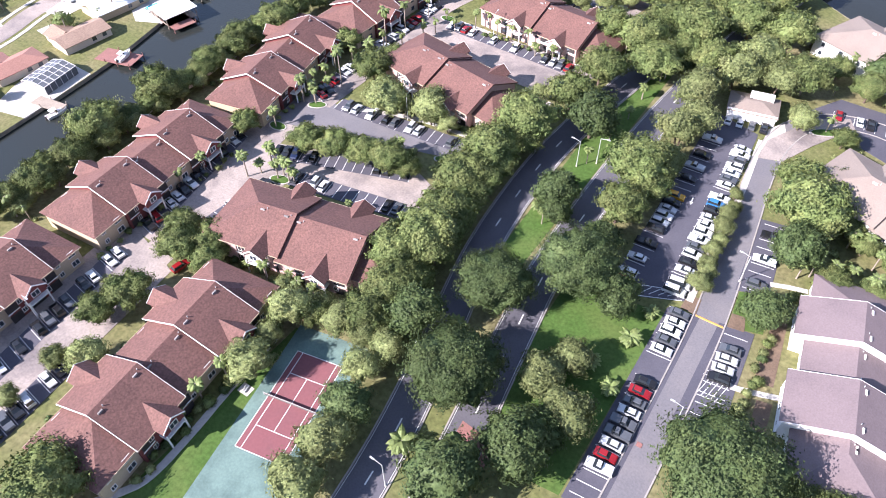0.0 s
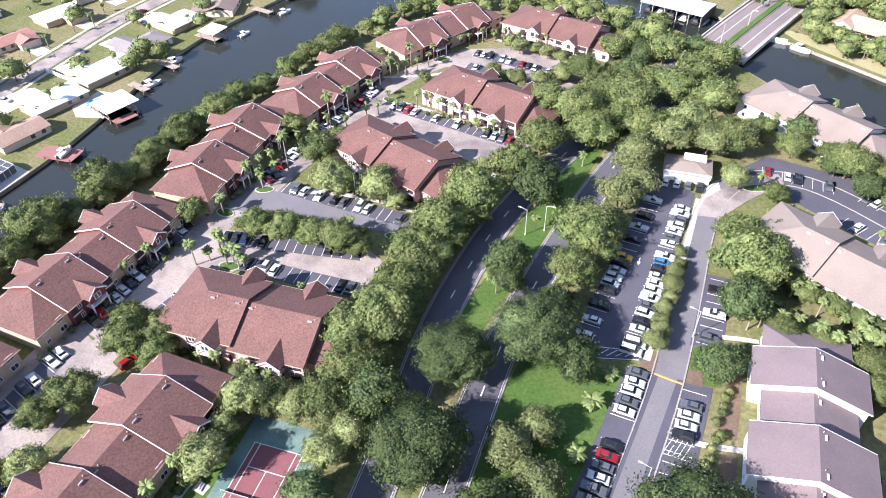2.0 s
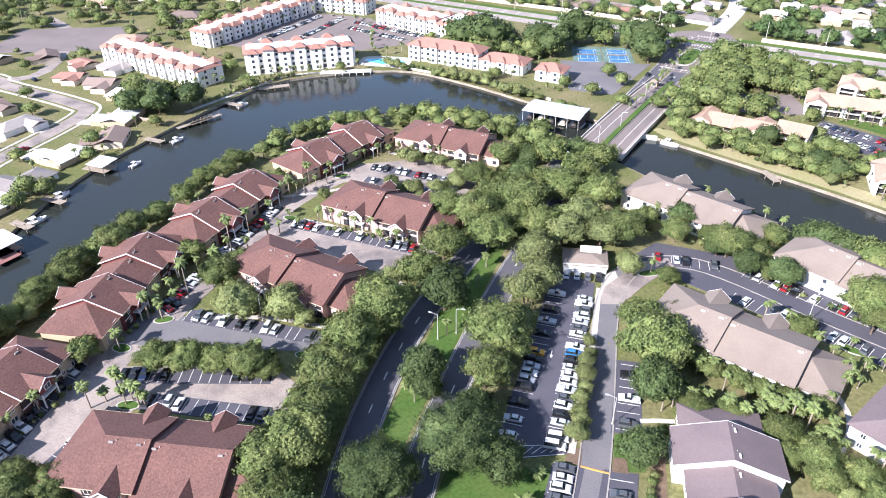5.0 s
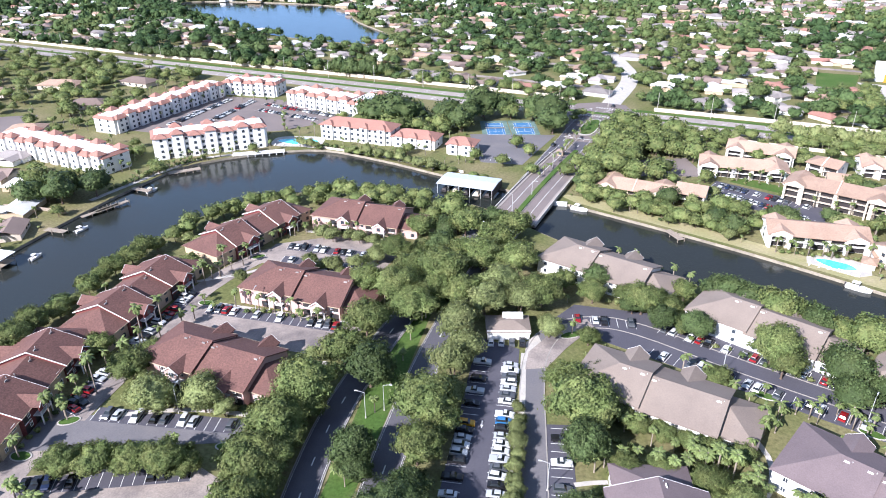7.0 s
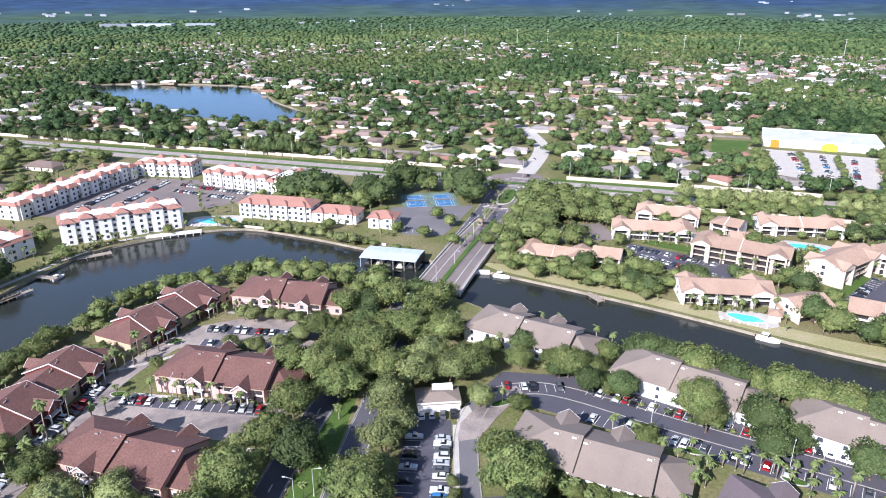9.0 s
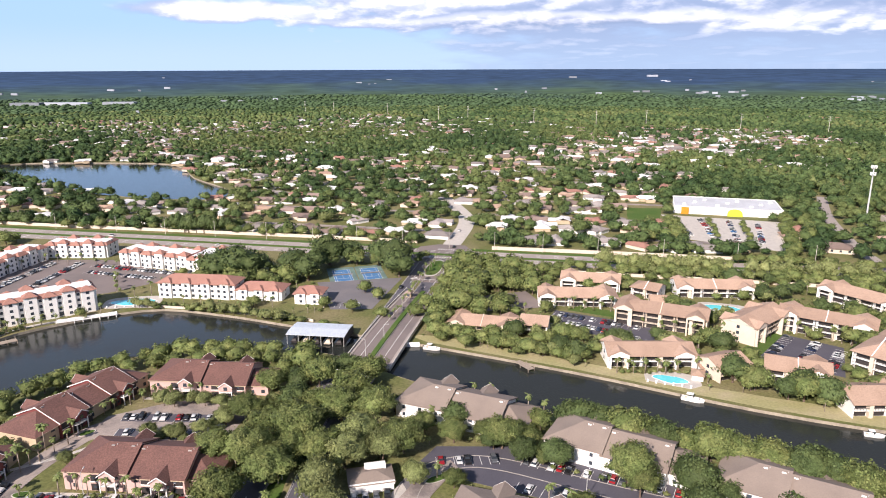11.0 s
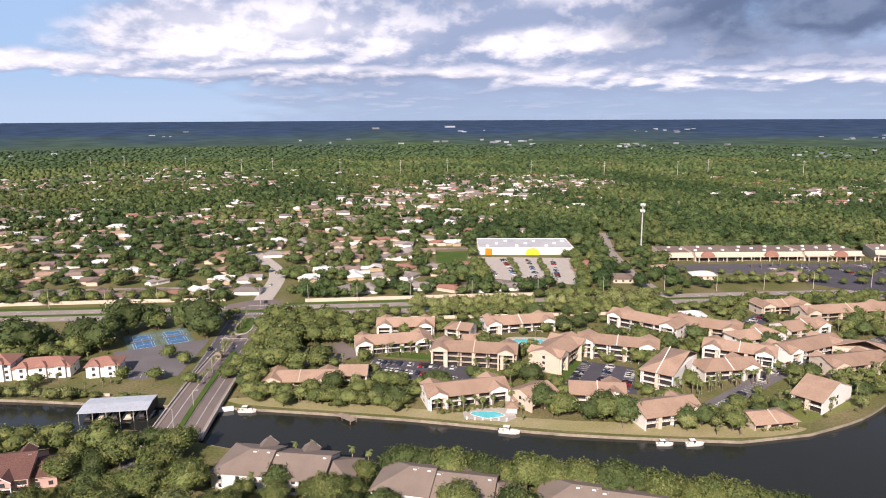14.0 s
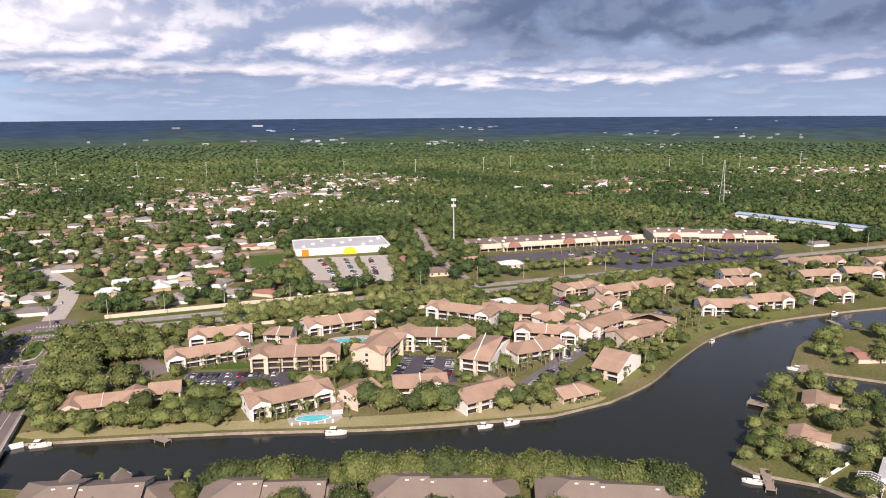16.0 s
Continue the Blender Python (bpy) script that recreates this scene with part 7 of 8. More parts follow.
def settle_trees():
    """The nearest of each kind stand as things of their own; the rest are one body a kind."""
    limits = {"tree": 240, "palm tree": 112, "shrub": 58}
    order = sorted(PLANTED, key=lambda p: math.hypot(p[1] + 45, p[2] - 80))
    used, rest = set(), {}
    for src, x, y, turn, s, tall in order:
        cat = src["category"]
        m = pose(x, y, 0, 0, 0, turn) @ Matrix.Diagonal((s, s, tall, 1))
        if limits[cat] > 0:
            limits[cat] -= 1
            if src in used:
                copy_thing(src, pose(x, y, 0, 0, 0, turn)).scale = (s, s, tall)
            else:
                used.add(src)
                src.matrix_basis = m
        else:
            if src in OAKS or src in DARK_OAKS or src in BIG_OAKS:
                src = MID_OAKS[int(turn) % 3] if math.hypot(x, y) < 270 else FAR_OAKS[int(turn) % len(FAR_OAKS)]
            for kind, simple in ((LIGHT_TREES, MID_LIGHT if math.hypot(x, y) < 280 else FAR_LIGHT), (BUSHES, FAR_SHRUBS), (PALMS, FAR_PALMS)):
                if src in kind:
                    src = simple[int(turn) % len(simple)]
            for o in src.children:
                rest.setdefault(cat, []).append((o.data, m))
    for cat, pieces in rest.items():
        name = {"tree": "trees_beyond", "palm tree": "palms_beyond", "shrub": "shrubs_beyond"}[cat]
        tagged(new(name, joined(name, pieces)), "many green " + cat.split()[0] + "s among distant houses", cat, kind="stuff")
    for kind in (OAKS, BIG_OAKS, DARK_OAKS, LIGHT_TREES, FAR_OAKS, FAR_DARK, MID_OAKS, BUSHES, PALMS, TALL_PALMS, DATE_PALMS, FAR_LIGHT, MID_LIGHT, FAR_SHRUBS, FAR_PALMS):
        for src in kind:
            if src not in used:
                for o in [*src.children, src]:
                    bpy.data.objects.remove(o)


settle_trees()


# ---------------------------------------------------------------- cars
def car_parts(kind):
    """Body, glasshouse and wheels of a saloon, a van or a pick-up, nose towards +x."""
    long, wide, high = {"saloon": (4.6, 1.8, 1.42), "suv": (4.7, 1.9, 1.7), "van": (5.4, 2.0, 2.1), "pickup": (5.5, 1.95, 1.75)}[kind]
    h, w = long / 2, wide / 2
    belt = 0.88 if kind == "saloon" else 1.02
    outline = [(-h, 0.35), (-h + 0.1, belt - 0.05), (-h + 0.9, belt), (h - 1.3, belt), (h - 0.25, belt - 0.16), (h, 0.55), (h - 0.05, 0.3), (-h + 0.1, 0.28)]
    body = Shape()
    n = len(outline)
    ring = lambda y, k: [(x * (1 - 0.02 * k), y, z - (0.06 * k if z > 0.6 else 0)) for x, z in outline]
    rows_ = [ring(-w + 0.12, 1), ring(-w, 0), ring(w, 0), ring(w - 0.12, 1)]
    rows_[0] = [(x, -w + 0.1, z + (0.05 if z > 0.6 else 0.0)) for x, y, z in rows_[0]]
    rows_[3] = [(x, w - 0.1, z + (0.05 if z > 0.6 else 0.0)) for x, y, z in rows_[3]]
    order = [rows_[1], rows_[0], rows_[3], rows_[2]]
    body.v = [p for r in order for p in r]
    body.f = [(k * n + i, k * n + (i + 1) % n, (k + 1) * n + (i + 1) % n, (k + 1) * n + i) for k in range(3) for i in range(n)]
    body.f += [tuple(range(n)), tuple(range(4 * n - 1, 3 * n - 1, -1))]
    c0, c1 = {"saloon": (-1.55, 0.95), "suv": (-2.1, 1.0), "van": (-2.55, 1.55), "pickup": (-0.6, 1.2)}[kind]
    glass = Shape().add([(c0, -w + 0.1, belt - 0.05), (c1, -w + 0.1, belt - 0.05), (c1, w - 0.1, belt - 0.05), (c0, w - 0.1, belt - 0.05),
                         (c0 + 0.35, -w + 0.3, high - 0.08), (c1 - 0.7, -w + 0.3, high - 0.08), (c1 - 0.7, w - 0.3, high - 0.08), (c0 + 0.35, w - 0.3, high - 0.08)],
                        [(0, 1, 5, 4), (1, 2, 6, 5), (2, 3, 7, 6), (3, 0, 4, 7), (4, 5, 6, 7)])
    top = Shape().box(c0 + 0.3, c1 - 0.65, -w + 0.28, w - 0.28, high - 0.1, high, 0.06)
    wheel = Shape()
    wheel.cyl(0, 0, -0.11, 0.11, 0.33, n=12)
    wheel.v = [(x, z, y) for x, y, z in wheel.v]
    return body, glass, top, wheel, h, w


CAR_PAINTS = [paint("car_paint_" + n, c, tuple(v * 0.9 for v in c), rough=0.25, fine=2.0, coarse=1.0, spread=0.03, spec=0.6, metal=0.1)
              for n, c in (("white", (0.64, 0.64, 0.63)), ("silver", (0.48, 0.49, 0.5)), ("black", (0.018, 0.018, 0.02)), ("grey", (0.10, 0.105, 0.115)), ("red", (0.27, 0.014, 0.018)), ("blue", (0.05, 0.19, 0.42)), ("navy", (0.02, 0.03, 0.07)), ("gold", (0.62, 0.33, 0.02)))]
CAR_WORDS = ["white", "silver", "black", "dark grey", "red", "blue", "navy", "golden yellow"]


def make_cars():
    made = {}
    for kind in ("saloon", "suv", "van", "pickup"):
        body, glass, top, wheel, h, w = car_parts(kind)
        gm, wm = mesh_of("cabin", glass, CAR_GLASS), mesh_of("wheel", wheel, TYRE)
        for k, p in enumerate(CAR_PAINTS):
            words = {"saloon": "saloon car", "suv": "sport utility car", "van": "delivery van", "pickup": "pick-up truck"}[kind]
            c = thing("car", CAR_WORDS[k] + " " + words + " parked on asphalt", "car", pose(0, 0, -50), "parked cars")
            b = part("body", body, p, c)
            part("cabin", gm, None, c, "dark glazed cabin")
            part("roof", top, p, c)
            for x in (-h + 0.9, h - 0.95):
                for y in (-w + 0.12, w - 0.12):
                    part("wheel", wm, None, c, m=pose(x, y, 0.33))
            made[kind, k] = c
    return made


CARS = make_cars()
PARKED = []
COLOUR_ODDS = [0] * 9 + [1] * 6 + [2] * 6 + [3] * 6 + [4] * 3 + [5] * 1 + [6] * 2


def park(x, y, turn, colour=None, kind=None, z=0.12):
    kind = kind or random.choice(["saloon"] * 5 + ["suv"] * 4 + ["pickup"])
    k = random.choice(COLOUR_ODDS) if colour is None else colour
    PARKED.append((kind, k, pose(x, y, z, 0, 0, turn + random.uniform(-2, 2))))


STALL_LINES = []


BAYS = Shape()


def stalls(a, b, turn, full=0.75, width=2.75, depth=5.2, pattern=None):
    """A row of parking stalls from a to b; each car's nose points to the given bearing. pattern: colours, None for empty."""
    a, b = Vector(a), Vector(b)
    n = max(1, round((b - a).length / width))
    d = Vector((math.cos(radians(turn)), math.sin(radians(turn))))
    if a.x < -60 and a.y < 300:
        k = d * (depth / 2 + 0.2)
        ring = [a - k, b - k, b + k, a + k]
        if (b - a).cross(d) < 0:
            ring.reverse()
        BAYS.slab([(q.x, q.y, 0.11) for q in ring], 0.2)
    for i in range(n + 1):
        q = a.lerp(b, i / n)
        STALL_LINES.append((tuple(q - d * depth / 2), tuple(q + d * depth / 2)))
    for i in range(n):
        q = a.lerp(b, (i + 0.5) / n)
        colour = None
        if pattern:
            colour = pattern[i % len(pattern)]
            if colour < 0:
                continue
        elif random.random() > full:
            continue
        park(q.x, q.y, turn + random.choice((0, 180)), colour)


def park_all():
    # lot with two rows
    stalls((-23.6, 106), (-23.6, 170), 2, pattern=[4, 0, -1, 0, -1, 2, -1, 2, 0, 0, 1, 2, 7, -1, -1, 2, -1, 1, -1, 2, -1, -1, 0, -1])
    stalls((-12.6, 116.5), (-15.2, 170), 2, pattern=[1, 2, 0, 3, 1, 0, 0, 1, 2, 5, 0, -1, 0, 3, 1, 0, 3, 0, 1])
    for i, c in enumerate((0, 0, 3, 2)):
        park(-22.6 + i * 3.2, 179.3 + i * 0.6, 96, c)
    park(-12.5, 110.6, 5, 0, "van"), park(-12.3, 113.2, 5, 0, "van")
    # along the driveway
    stalls((-8.6, 56), (-8.6, 86), 4, pattern=[-1, -1, 0, 4, 1, 3, 3, 1, 3, 4, 2])
    stalls((-8.8, 92.5), (-9.2, 106.5), 4, pattern=[0, 3, 0, 0, 3])
    stalls((4.2, 81), (3.2, 106), 6, pattern=[-1, -1, -1, -1, 2, 1, 1, 3, -1])
    stalls((2.6, 121), (1.0, 144), 6, pattern=[3, -1, -1, 0, -1, -1, 2, -1])
    # red-roofed houses
    stalls((-121, -4), (-129.2, 50), -8, pattern=[0, 3, 2, 3, 1, -1, 0, -1, 2, -1, 2, 3, 2, 3, -1, 2, 0, -1, 0])
    stalls((-109, -8), (-112.8, 24), -6, pattern=[2, 3, 0, 2, 2, 3, 2, 1, -1, 0])
    stalls((-130, 58), (-137.5, 99), -10, pattern=[2, 4, -1, 0, 0, 2, 0, 2, 3, -1, -1, 2, -1, 0])
    stalls((-118, 66), (-116, 88), -4, pattern=[4, -1, -1, 1, -1, 0, 0, 2])
    stalls((-112, 92.5), (-80, 98), 100, pattern=[2, -1, 1, 0, -1, -1, -1, -1, -1, -1, 2, 3])
    stalls((-124, 98), (-86, 110.5), 110, pattern=[2, 2, 6, -1, 2, -1, -1, -1, -1, -1, -1, 2, 2, -1])
    stalls((-123, 125), (-83, 128), 96, pattern=[-1, 3, 1, -1, 0, -1, 2, 3, -1, 0, 1, -1, -1])
    stalls((-130, 124), (-130, 130), 160, pattern=[4, 3])
    stalls((-120, 181), (-72, 178.5), 92, pattern=[1, 3, 4, 0, -1, -1, 1, -1, -1, 0, -1, -1, -1, 2])
    stalls((-132, 126), (-131, 190), -6, pattern=[2, 4, 4, -1, 1, 0, 2, 7, 6, -1, 3, 0, 2, 1, -1, 0])
    stalls((-112, 231), (-76, 229), 92, pattern=[3, 0, 2, -1, 1, 0, -1, 4, 2, 0, -1, 1])
    stalls((-110, 220), (-74, 217), 92, pattern=[-1, 0, -1, 3, -1, -1, 0, 1, -1, -1])
    park(-112.7, 54, 80, 4), park(-121, 62, 92, 0)
    # grey-roofed houses
    stalls((2, 198.5), (22, 199), 96, pattern=[4, -1, 0, 2, -1, -1, 3])
    stalls((30, 198), (108, 164), 62, pattern=[3, 0, -1, 1, 4, 2, -1, 0, -1, 2, 4, 3, 2, -1, 0, 1, -1, 4, 2, -1, 3, 0, -1, 4, 2, 1, -1, 0, 4])
    stalls((26, 184), (98, 153), 62, pattern=[-1, 0, -1, -1, 3, 0, 4, -1, 2, -1, 1, 0, -1, 3, -1, -1, 2, 0, -1, 4, -1, 1, -1, 2])
    # tan-roofed apartments
    for a, b in (((148, 277), (168, 299)), ((157, 268), (177, 291)), ((167, 262), (184, 283))):
        stalls(a, b, -42, 0.6)
    stalls((64, 334), (102, 312), 58, 0.7)
    stalls((64, 325), (100, 297), 58, 0.7)
    stalls((268, 316), (316, 342), 120, 0.6)
    stalls((246, 258), (296, 276), 110, 0.5)
    stalls((300, 276), (352, 284), 100, 0.5)
    stalls((196, 233), (236, 252), 115, 0.4)
    # white apartments
    for a, b, t in (((-272, 372), (-262, 442), 170), ((-252, 374), (-244, 438), 170), ((-232, 378), (-226, 438), 170), ((-216, 432), (-158, 412), 70), ((-214, 418), (-166, 402), 70), ((-240, 362), (-190, 380), 110)):
        stalls(a, b, t, 0.85)
    stalls((-56, 350), (-36, 350), 90, 0.4)
    # store and shopping centre
    for k in range(4):
        a, b = Vector((204 + k * 20, 560 - k * 8)), Vector((196 + k * 14, 496 - k * 8))
        stalls(a, b, -20, 0.7)
    for k in range(6):
        a, b = Vector((420 + k * 26, 452 - k * 4)), Vector((412 + k * 26, 420 - k * 9))
        stalls(a, b, -20, 0.25)
    # moving traffic stands still
    for x, y, turn, c in ((18, 470, 80, 2), (24, 520, 260, 0), (-150, 482, -14, 0), (160, 424, 166, 2), (60, 436, 166, 3), (330, 378, -14, 0), (250, 396, 166, 1), (-240, 514, 166, 0), (-16, 380, 76, 2)):
        park(x, y, turn, c)
    for x, y, turn in ((-262, 90, 80), (-246, 120, 10), (-254, 160, 20), (-262, 200, 80), (-248, 196, 10), (-288, 216, 60), (-300, 240, 150), (-330, 272, 160), (-246, 150, 12), (-250, 80, 12)):
        park(x, y, turn)


park_all()


def settle_cars():
    """The nearest cars are things of their own, those far off one body."""
    PARKED.sort(key=lambda c: math.hypot(c[2].translation.x + 45, c[2].translation.y - 80))
    used, rest = set(), []
    for i, (kind, k, m) in enumerate(PARKED):
        src = CARS[kind, k]
        if i < 180:
            if (kind, k) in used:
                copy_thing(src, m)
            else:
                used.add((kind, k))
                src.matrix_basis = m
        else:
            rest += [(o.data, m @ o.matrix_basis) for o in src.children]
    tagged(new("distant_cars", joined("distant_cars", rest)), "many small cars parked in distant lots", "car", kind="stuff")
    for key, src in CARS.items():
        if key not in used:
            for o in [*src.children, src]:
                bpy.data.objects.remove(o)


settle_cars()
structure("parking_bays", BAYS, DARK_ASPHALT, "dark asphalt parking bays beside the worn drive", "parking lot")
stripes("stall_marking", STALL_LINES, 0.14, LINE, "white painted stall lines", 0.135)
stripes("hatch_marking", [((-24.6 + i * 1.9, 103.4 + i * 0.9), (-22.9 + i * 1.9, 107.4 + i * 0.6)) for i in range(8)] + [((-25, 102.6), (-10, 109.3)), ((-25.2, 106.6), (-10.6, 112))], 0.16, LINE, "white hatched no-parking lines", 0.14)
structure("speed_bump", Shape().box(-6.0, 0.6, 106.8, 107.4, 0.05, 0.17, 0.12), YELLOW_LINE, "yellow painted speed bump across the driveway", "speed bump")


# ---------------------------------------------------------------- small ground details
def arrow(x, y, turn):
    """A painted arrow, shaft and head, as one flat plate."""
    m = pose(x, y, 0, 0, 0, turn)
    plan = [(-1.5, -0.12), (0.3, -0.12), (0.3, -0.5), (1.5, 0.0), (0.3, 0.5), (0.3, 0.12), (-1.5, 0.12)]
    structure("arrow_marking", Shape().slab([tuple(m @ Vector((a, b, 0.2))) for a, b in plan], 0.04), LINE, "white painted direction arrow", "road marking")


arrow(-22.0, 141.4, 95)
arrow(-19.6, 141.7, 275)
stripes("hatch_marking", [((1.0 + i * 0.95, 88.2), (2.2 + i * 0.95, 93.6)) for i in range(5)] + [((0.8, 88), (6.4, 88.6)), ((0.6, 93.4), (6.2, 94.2))], 0.14, LINE, "white hatched access bay", 0.145)
structure("storm_drain", Shape().box(-4.7, -3.6, 70.8, 71.8, 0.0, 0.16), RED_WOOD, "rusty storm drain grate in the driveway", "drain")
structure("sidewalk", Shape().strip(smooth([(6.2, 93.4), (10, 94.4), (15.5, 96.2)], 4), 1.3, -0.1, 0.14), CONCRETE, "pale concrete path to the house door", "sidewalk")
structure("sidewalk", Shape().strip([(5.2, 125), (9, 126.4), (13, 127.4)], 1.3, -0.1, 0.14), CONCRETE, "pale concrete path past the parking bays", "sidewalk")
patch("planting_bed_1", [(9.8, 97.5), (13.6, 98), (11.4, 118), (8.6, 117)], SOIL, "dark mulch bed along the house", "planting bed", 0.06)
patch("planting_bed_2", [(12.6, 82), (15.6, 82.4), (14.6, 94), (11.6, 93.4)], SOIL, "dark mulch bed along the house", "planting bed", 0.06)
patch("planting_bed_3", [(-9.6, 107.4), (-6.0, 107.2), (-6.4, 112), (-9.4, 112)], SOIL, "reddish mulch at the lot's corner", "planting bed", 0.125)
patch("planting_bed_4", [(0.8, 107.8), (4.4, 108.4), (3.4, 112.5), (0.6, 112)], SOIL, "reddish mulch beside the speed bump", "planting bed", 0.125)
patch("paver_strip", [(-34.6, 51.5), (-26.6, 50.8), (-27.0, 56.2), (-35.2, 57.0)], RED_WOOD, "reddish brick pavers across the carriageway", "paving", 0.10)


def bench(x, y, turn):
    b = thing("bench", "pale slatted bench beside the tennis court", "bench", pose(x, y, 0, 0, 0, turn))
    for i in range(3):
        part("seat_slat", Shape().box(-0.9, 0.9, -0.22 + i * 0.16, -0.1 + i * 0.16, 0.42, 0.47), TRIM, b)
    for i in range(2):
        part("back_slat", Shape().box(-0.9, 0.9, 0.26, 0.3, 0.58 + i * 0.16, 0.7 + i * 0.16), TRIM, b)
    for xe in (-0.75, 0.75):
        part("leg", Shape().box(xe - 0.04, xe + 0.04, -0.2, 0.3, 0, 0.42), STEEL, b)


structure("bench_pad", Shape().box(-77.6, -74.8, 37.4, 39.6, -0.05, 0.09), CONCRETE, "small concrete pad beside the court", "pavement")
bench(-76.1, 38.5, 101)


# ---------------------------------------------------------------- suburb and woods beyond the highway
KEEP_CLEAR = [[(v[0], v[1]) for v in LAKE], [(v[0], v[1]) for v in POND], [(160, 550), (176, 612), (212, 604), (194, 548)], [(715, 350), (790, 350), (790, 520), (715, 520)]]
KEEP_CLEAR.append([(318, 440), (350, 494), (522, 446), (622, 382), (640, 325), (440, 382), (330, 415)])
KEEP_CLEAR += [q for q in BUILT if max(p[1] for p in q) > 400]
SOUTH_EDGE = [(-2600, 1080), (-900, 690), (-374, 565), (-22, 486), (110, 455), (287, 420), (438, 386), (674, 334), (1000, 262), (1400, 180)]


def beyond_highway(x, y):
    for (x0, y0), (x1, y1) in zip(SOUTH_EDGE, SOUTH_EDGE[1:]):
        if x0 <= x < x1:
            return y > y0 + (y1 - y0) * (x - x0) / (x1 - x0)
    return x >= 1400 and y > 180


def near_line(x, y, line, d):
    return any(abs(x - p[0]) + abs(y - p[1]) < d for p in line)


def is_free(x, y, margin=0.0):
    if math.hypot(x, y) < 2000 and not beyond_highway(x, y):
        return False
    if near_line(x, y, ROAD_NORTH, 13 + margin) or near_line(x, y, MALL_ROAD, 10):
        return False
    return not any(inside(q, x, y) for q in KEEP_CLEAR)


def street_near(x, y, d):
    """True beside one of the suburb's parallel streets."""
    turn = radians(-13)
    v = -math.sin(turn) * x + math.cos(turn) * (y - 486)
    return abs((v - 37 + 34) % 68 - 34) < d


def housing(x, y):
    """How densely built the land is, 0 to 1."""
    return noise.noise(Vector((x * 0.0026 + 3.1, y * 0.0026 + 1.7, 0.3))) + 0.30 - (0.5 if x > 300 and math.hypot(x, y) < 1050 else 0.0) - max(0.0, (x - 260) / 3000) - max(0.0, (math.hypot(x, y) - 900) / 3600)


FAR_QUARTERS = [(1230, 900, 130, 60, 46), (1400, 790, 110, 60, 40), (600, 1130, 130, 50, 34), (420, 1130, 90, 40, 20), (300, 1000, 60, 26, 18), (940, 1240, 150, 50, 26), (-20, 1260, 130, 50, 30), (790, 880, 60, 22, 12), (-260, 1010, 110, 40, 26), (90, 1500, 160, 60, 26), (-480, 1350, 150, 60, 26), (1640, 760, 110, 60, 24), (480, 880, 70, 30, 18)]   # middle, spread and number of houses


def lay_suburb():
    rng = random.Random(7)
    turn = radians(-13)
    spots = []
    for i in range(-46, 62):
        for j in range(0, 46):
            u, v = i * 24 + rng.uniform(-7, 7), 20 + j * 34 + (4 if j % 2 else -4) + rng.uniform(-5, 5)
            x, y = math.cos(turn) * u - math.sin(turn) * v, 486 + math.sin(turn) * u + math.cos(turn) * v
            d, bearing = math.hypot(x, y), math.degrees(math.atan2(x, y))
            if d < 1900 and -52 < bearing < 68 and is_free(x, y, 6) and housing(x, y) > rng.uniform(-0.2, 0.42) and rng.random() < 0.92:
                spots.append((d, x, y, -13 + (0 if j % 2 else 180) + rng.choice((0, 0, 0, 90, -40, 30)) + rng.uniform(-8, 8), rng.randrange(10)))
    for cx, cy, across, deep, count in FAR_QUARTERS:
        for _ in range(count):
            x, y = cx + rng.gauss(0, across), cy + rng.gauss(0, deep)
            if is_free(x, y, 6):
                spots.append((math.hypot(x, y), x, y, -13 + rng.choice((0, 90, 180, 270)) + rng.uniform(-20, 20), rng.choice((0, 1, 2, 2, 5, 7, 8))))
    spots.sort()
    for d, x, y, t, k in spots[:105]:
        home(x, y, t, k)
    groups = {}
    for d, x, y, t, k in spots[105:]:
        groups.setdefault(k, []).append((x, y, t))
    for which, word in ((0, "roofs"), (1, "walls")):
        for k, places in groups.items():
            me = HOME_KINDS[k][which]
            s = Shape()
            v = [p.co for p in me.vertices]
            f = [tuple(p.vertices) for p in me.polygons]
            for x, y, t in places:
                m = pose(x, y, 0, 0, 0, t)
                s.add([m @ p for p in v], f)
            tagged(part("distant_house_" + word, s, me.materials[0]), "distant low houses among trees", "house", kind="stuff")
    return [(x, y) for d, x, y, t, k in spots]


HOMES = lay_suburb()


def suburb_streets():
    turn = radians(-13)
    s = Shape()
    for j in range(0, 22, 2):
        v = 37 + j * 34
        for i in range(-60, 60):
            ends = [(math.cos(turn) * u - math.sin(turn) * v, 486 + math.sin(turn) * u + math.cos(turn) * v) for u in (i * 20, i * 20 + 20.5)]
            if all(is_free(x, y) and housing(x, y) > 0.1 and -1000 < x < 700 for x, y in ends):
                s.strip(ends, 6.5, -0.2, 0.06)
    structure("road_suburb", s, WORN_ASPHALT, "pale residential streets between the distant houses", "road")


suburb_streets()
HOME_CELLS = {}
for hx, hy in HOMES:
    HOME_CELLS.setdefault((int(hx // 30), int(hy // 30)), []).append((hx, hy))


def by_home(x, y, d):
    cx, cy = int(x // 30), int(y // 30)
    return any(math.hypot(x - hx, y - hy) < d for i in (-1, 0, 1) for j in (-1, 0, 1) for hx, hy in HOME_CELLS.get((cx + i, cy + j), ()))



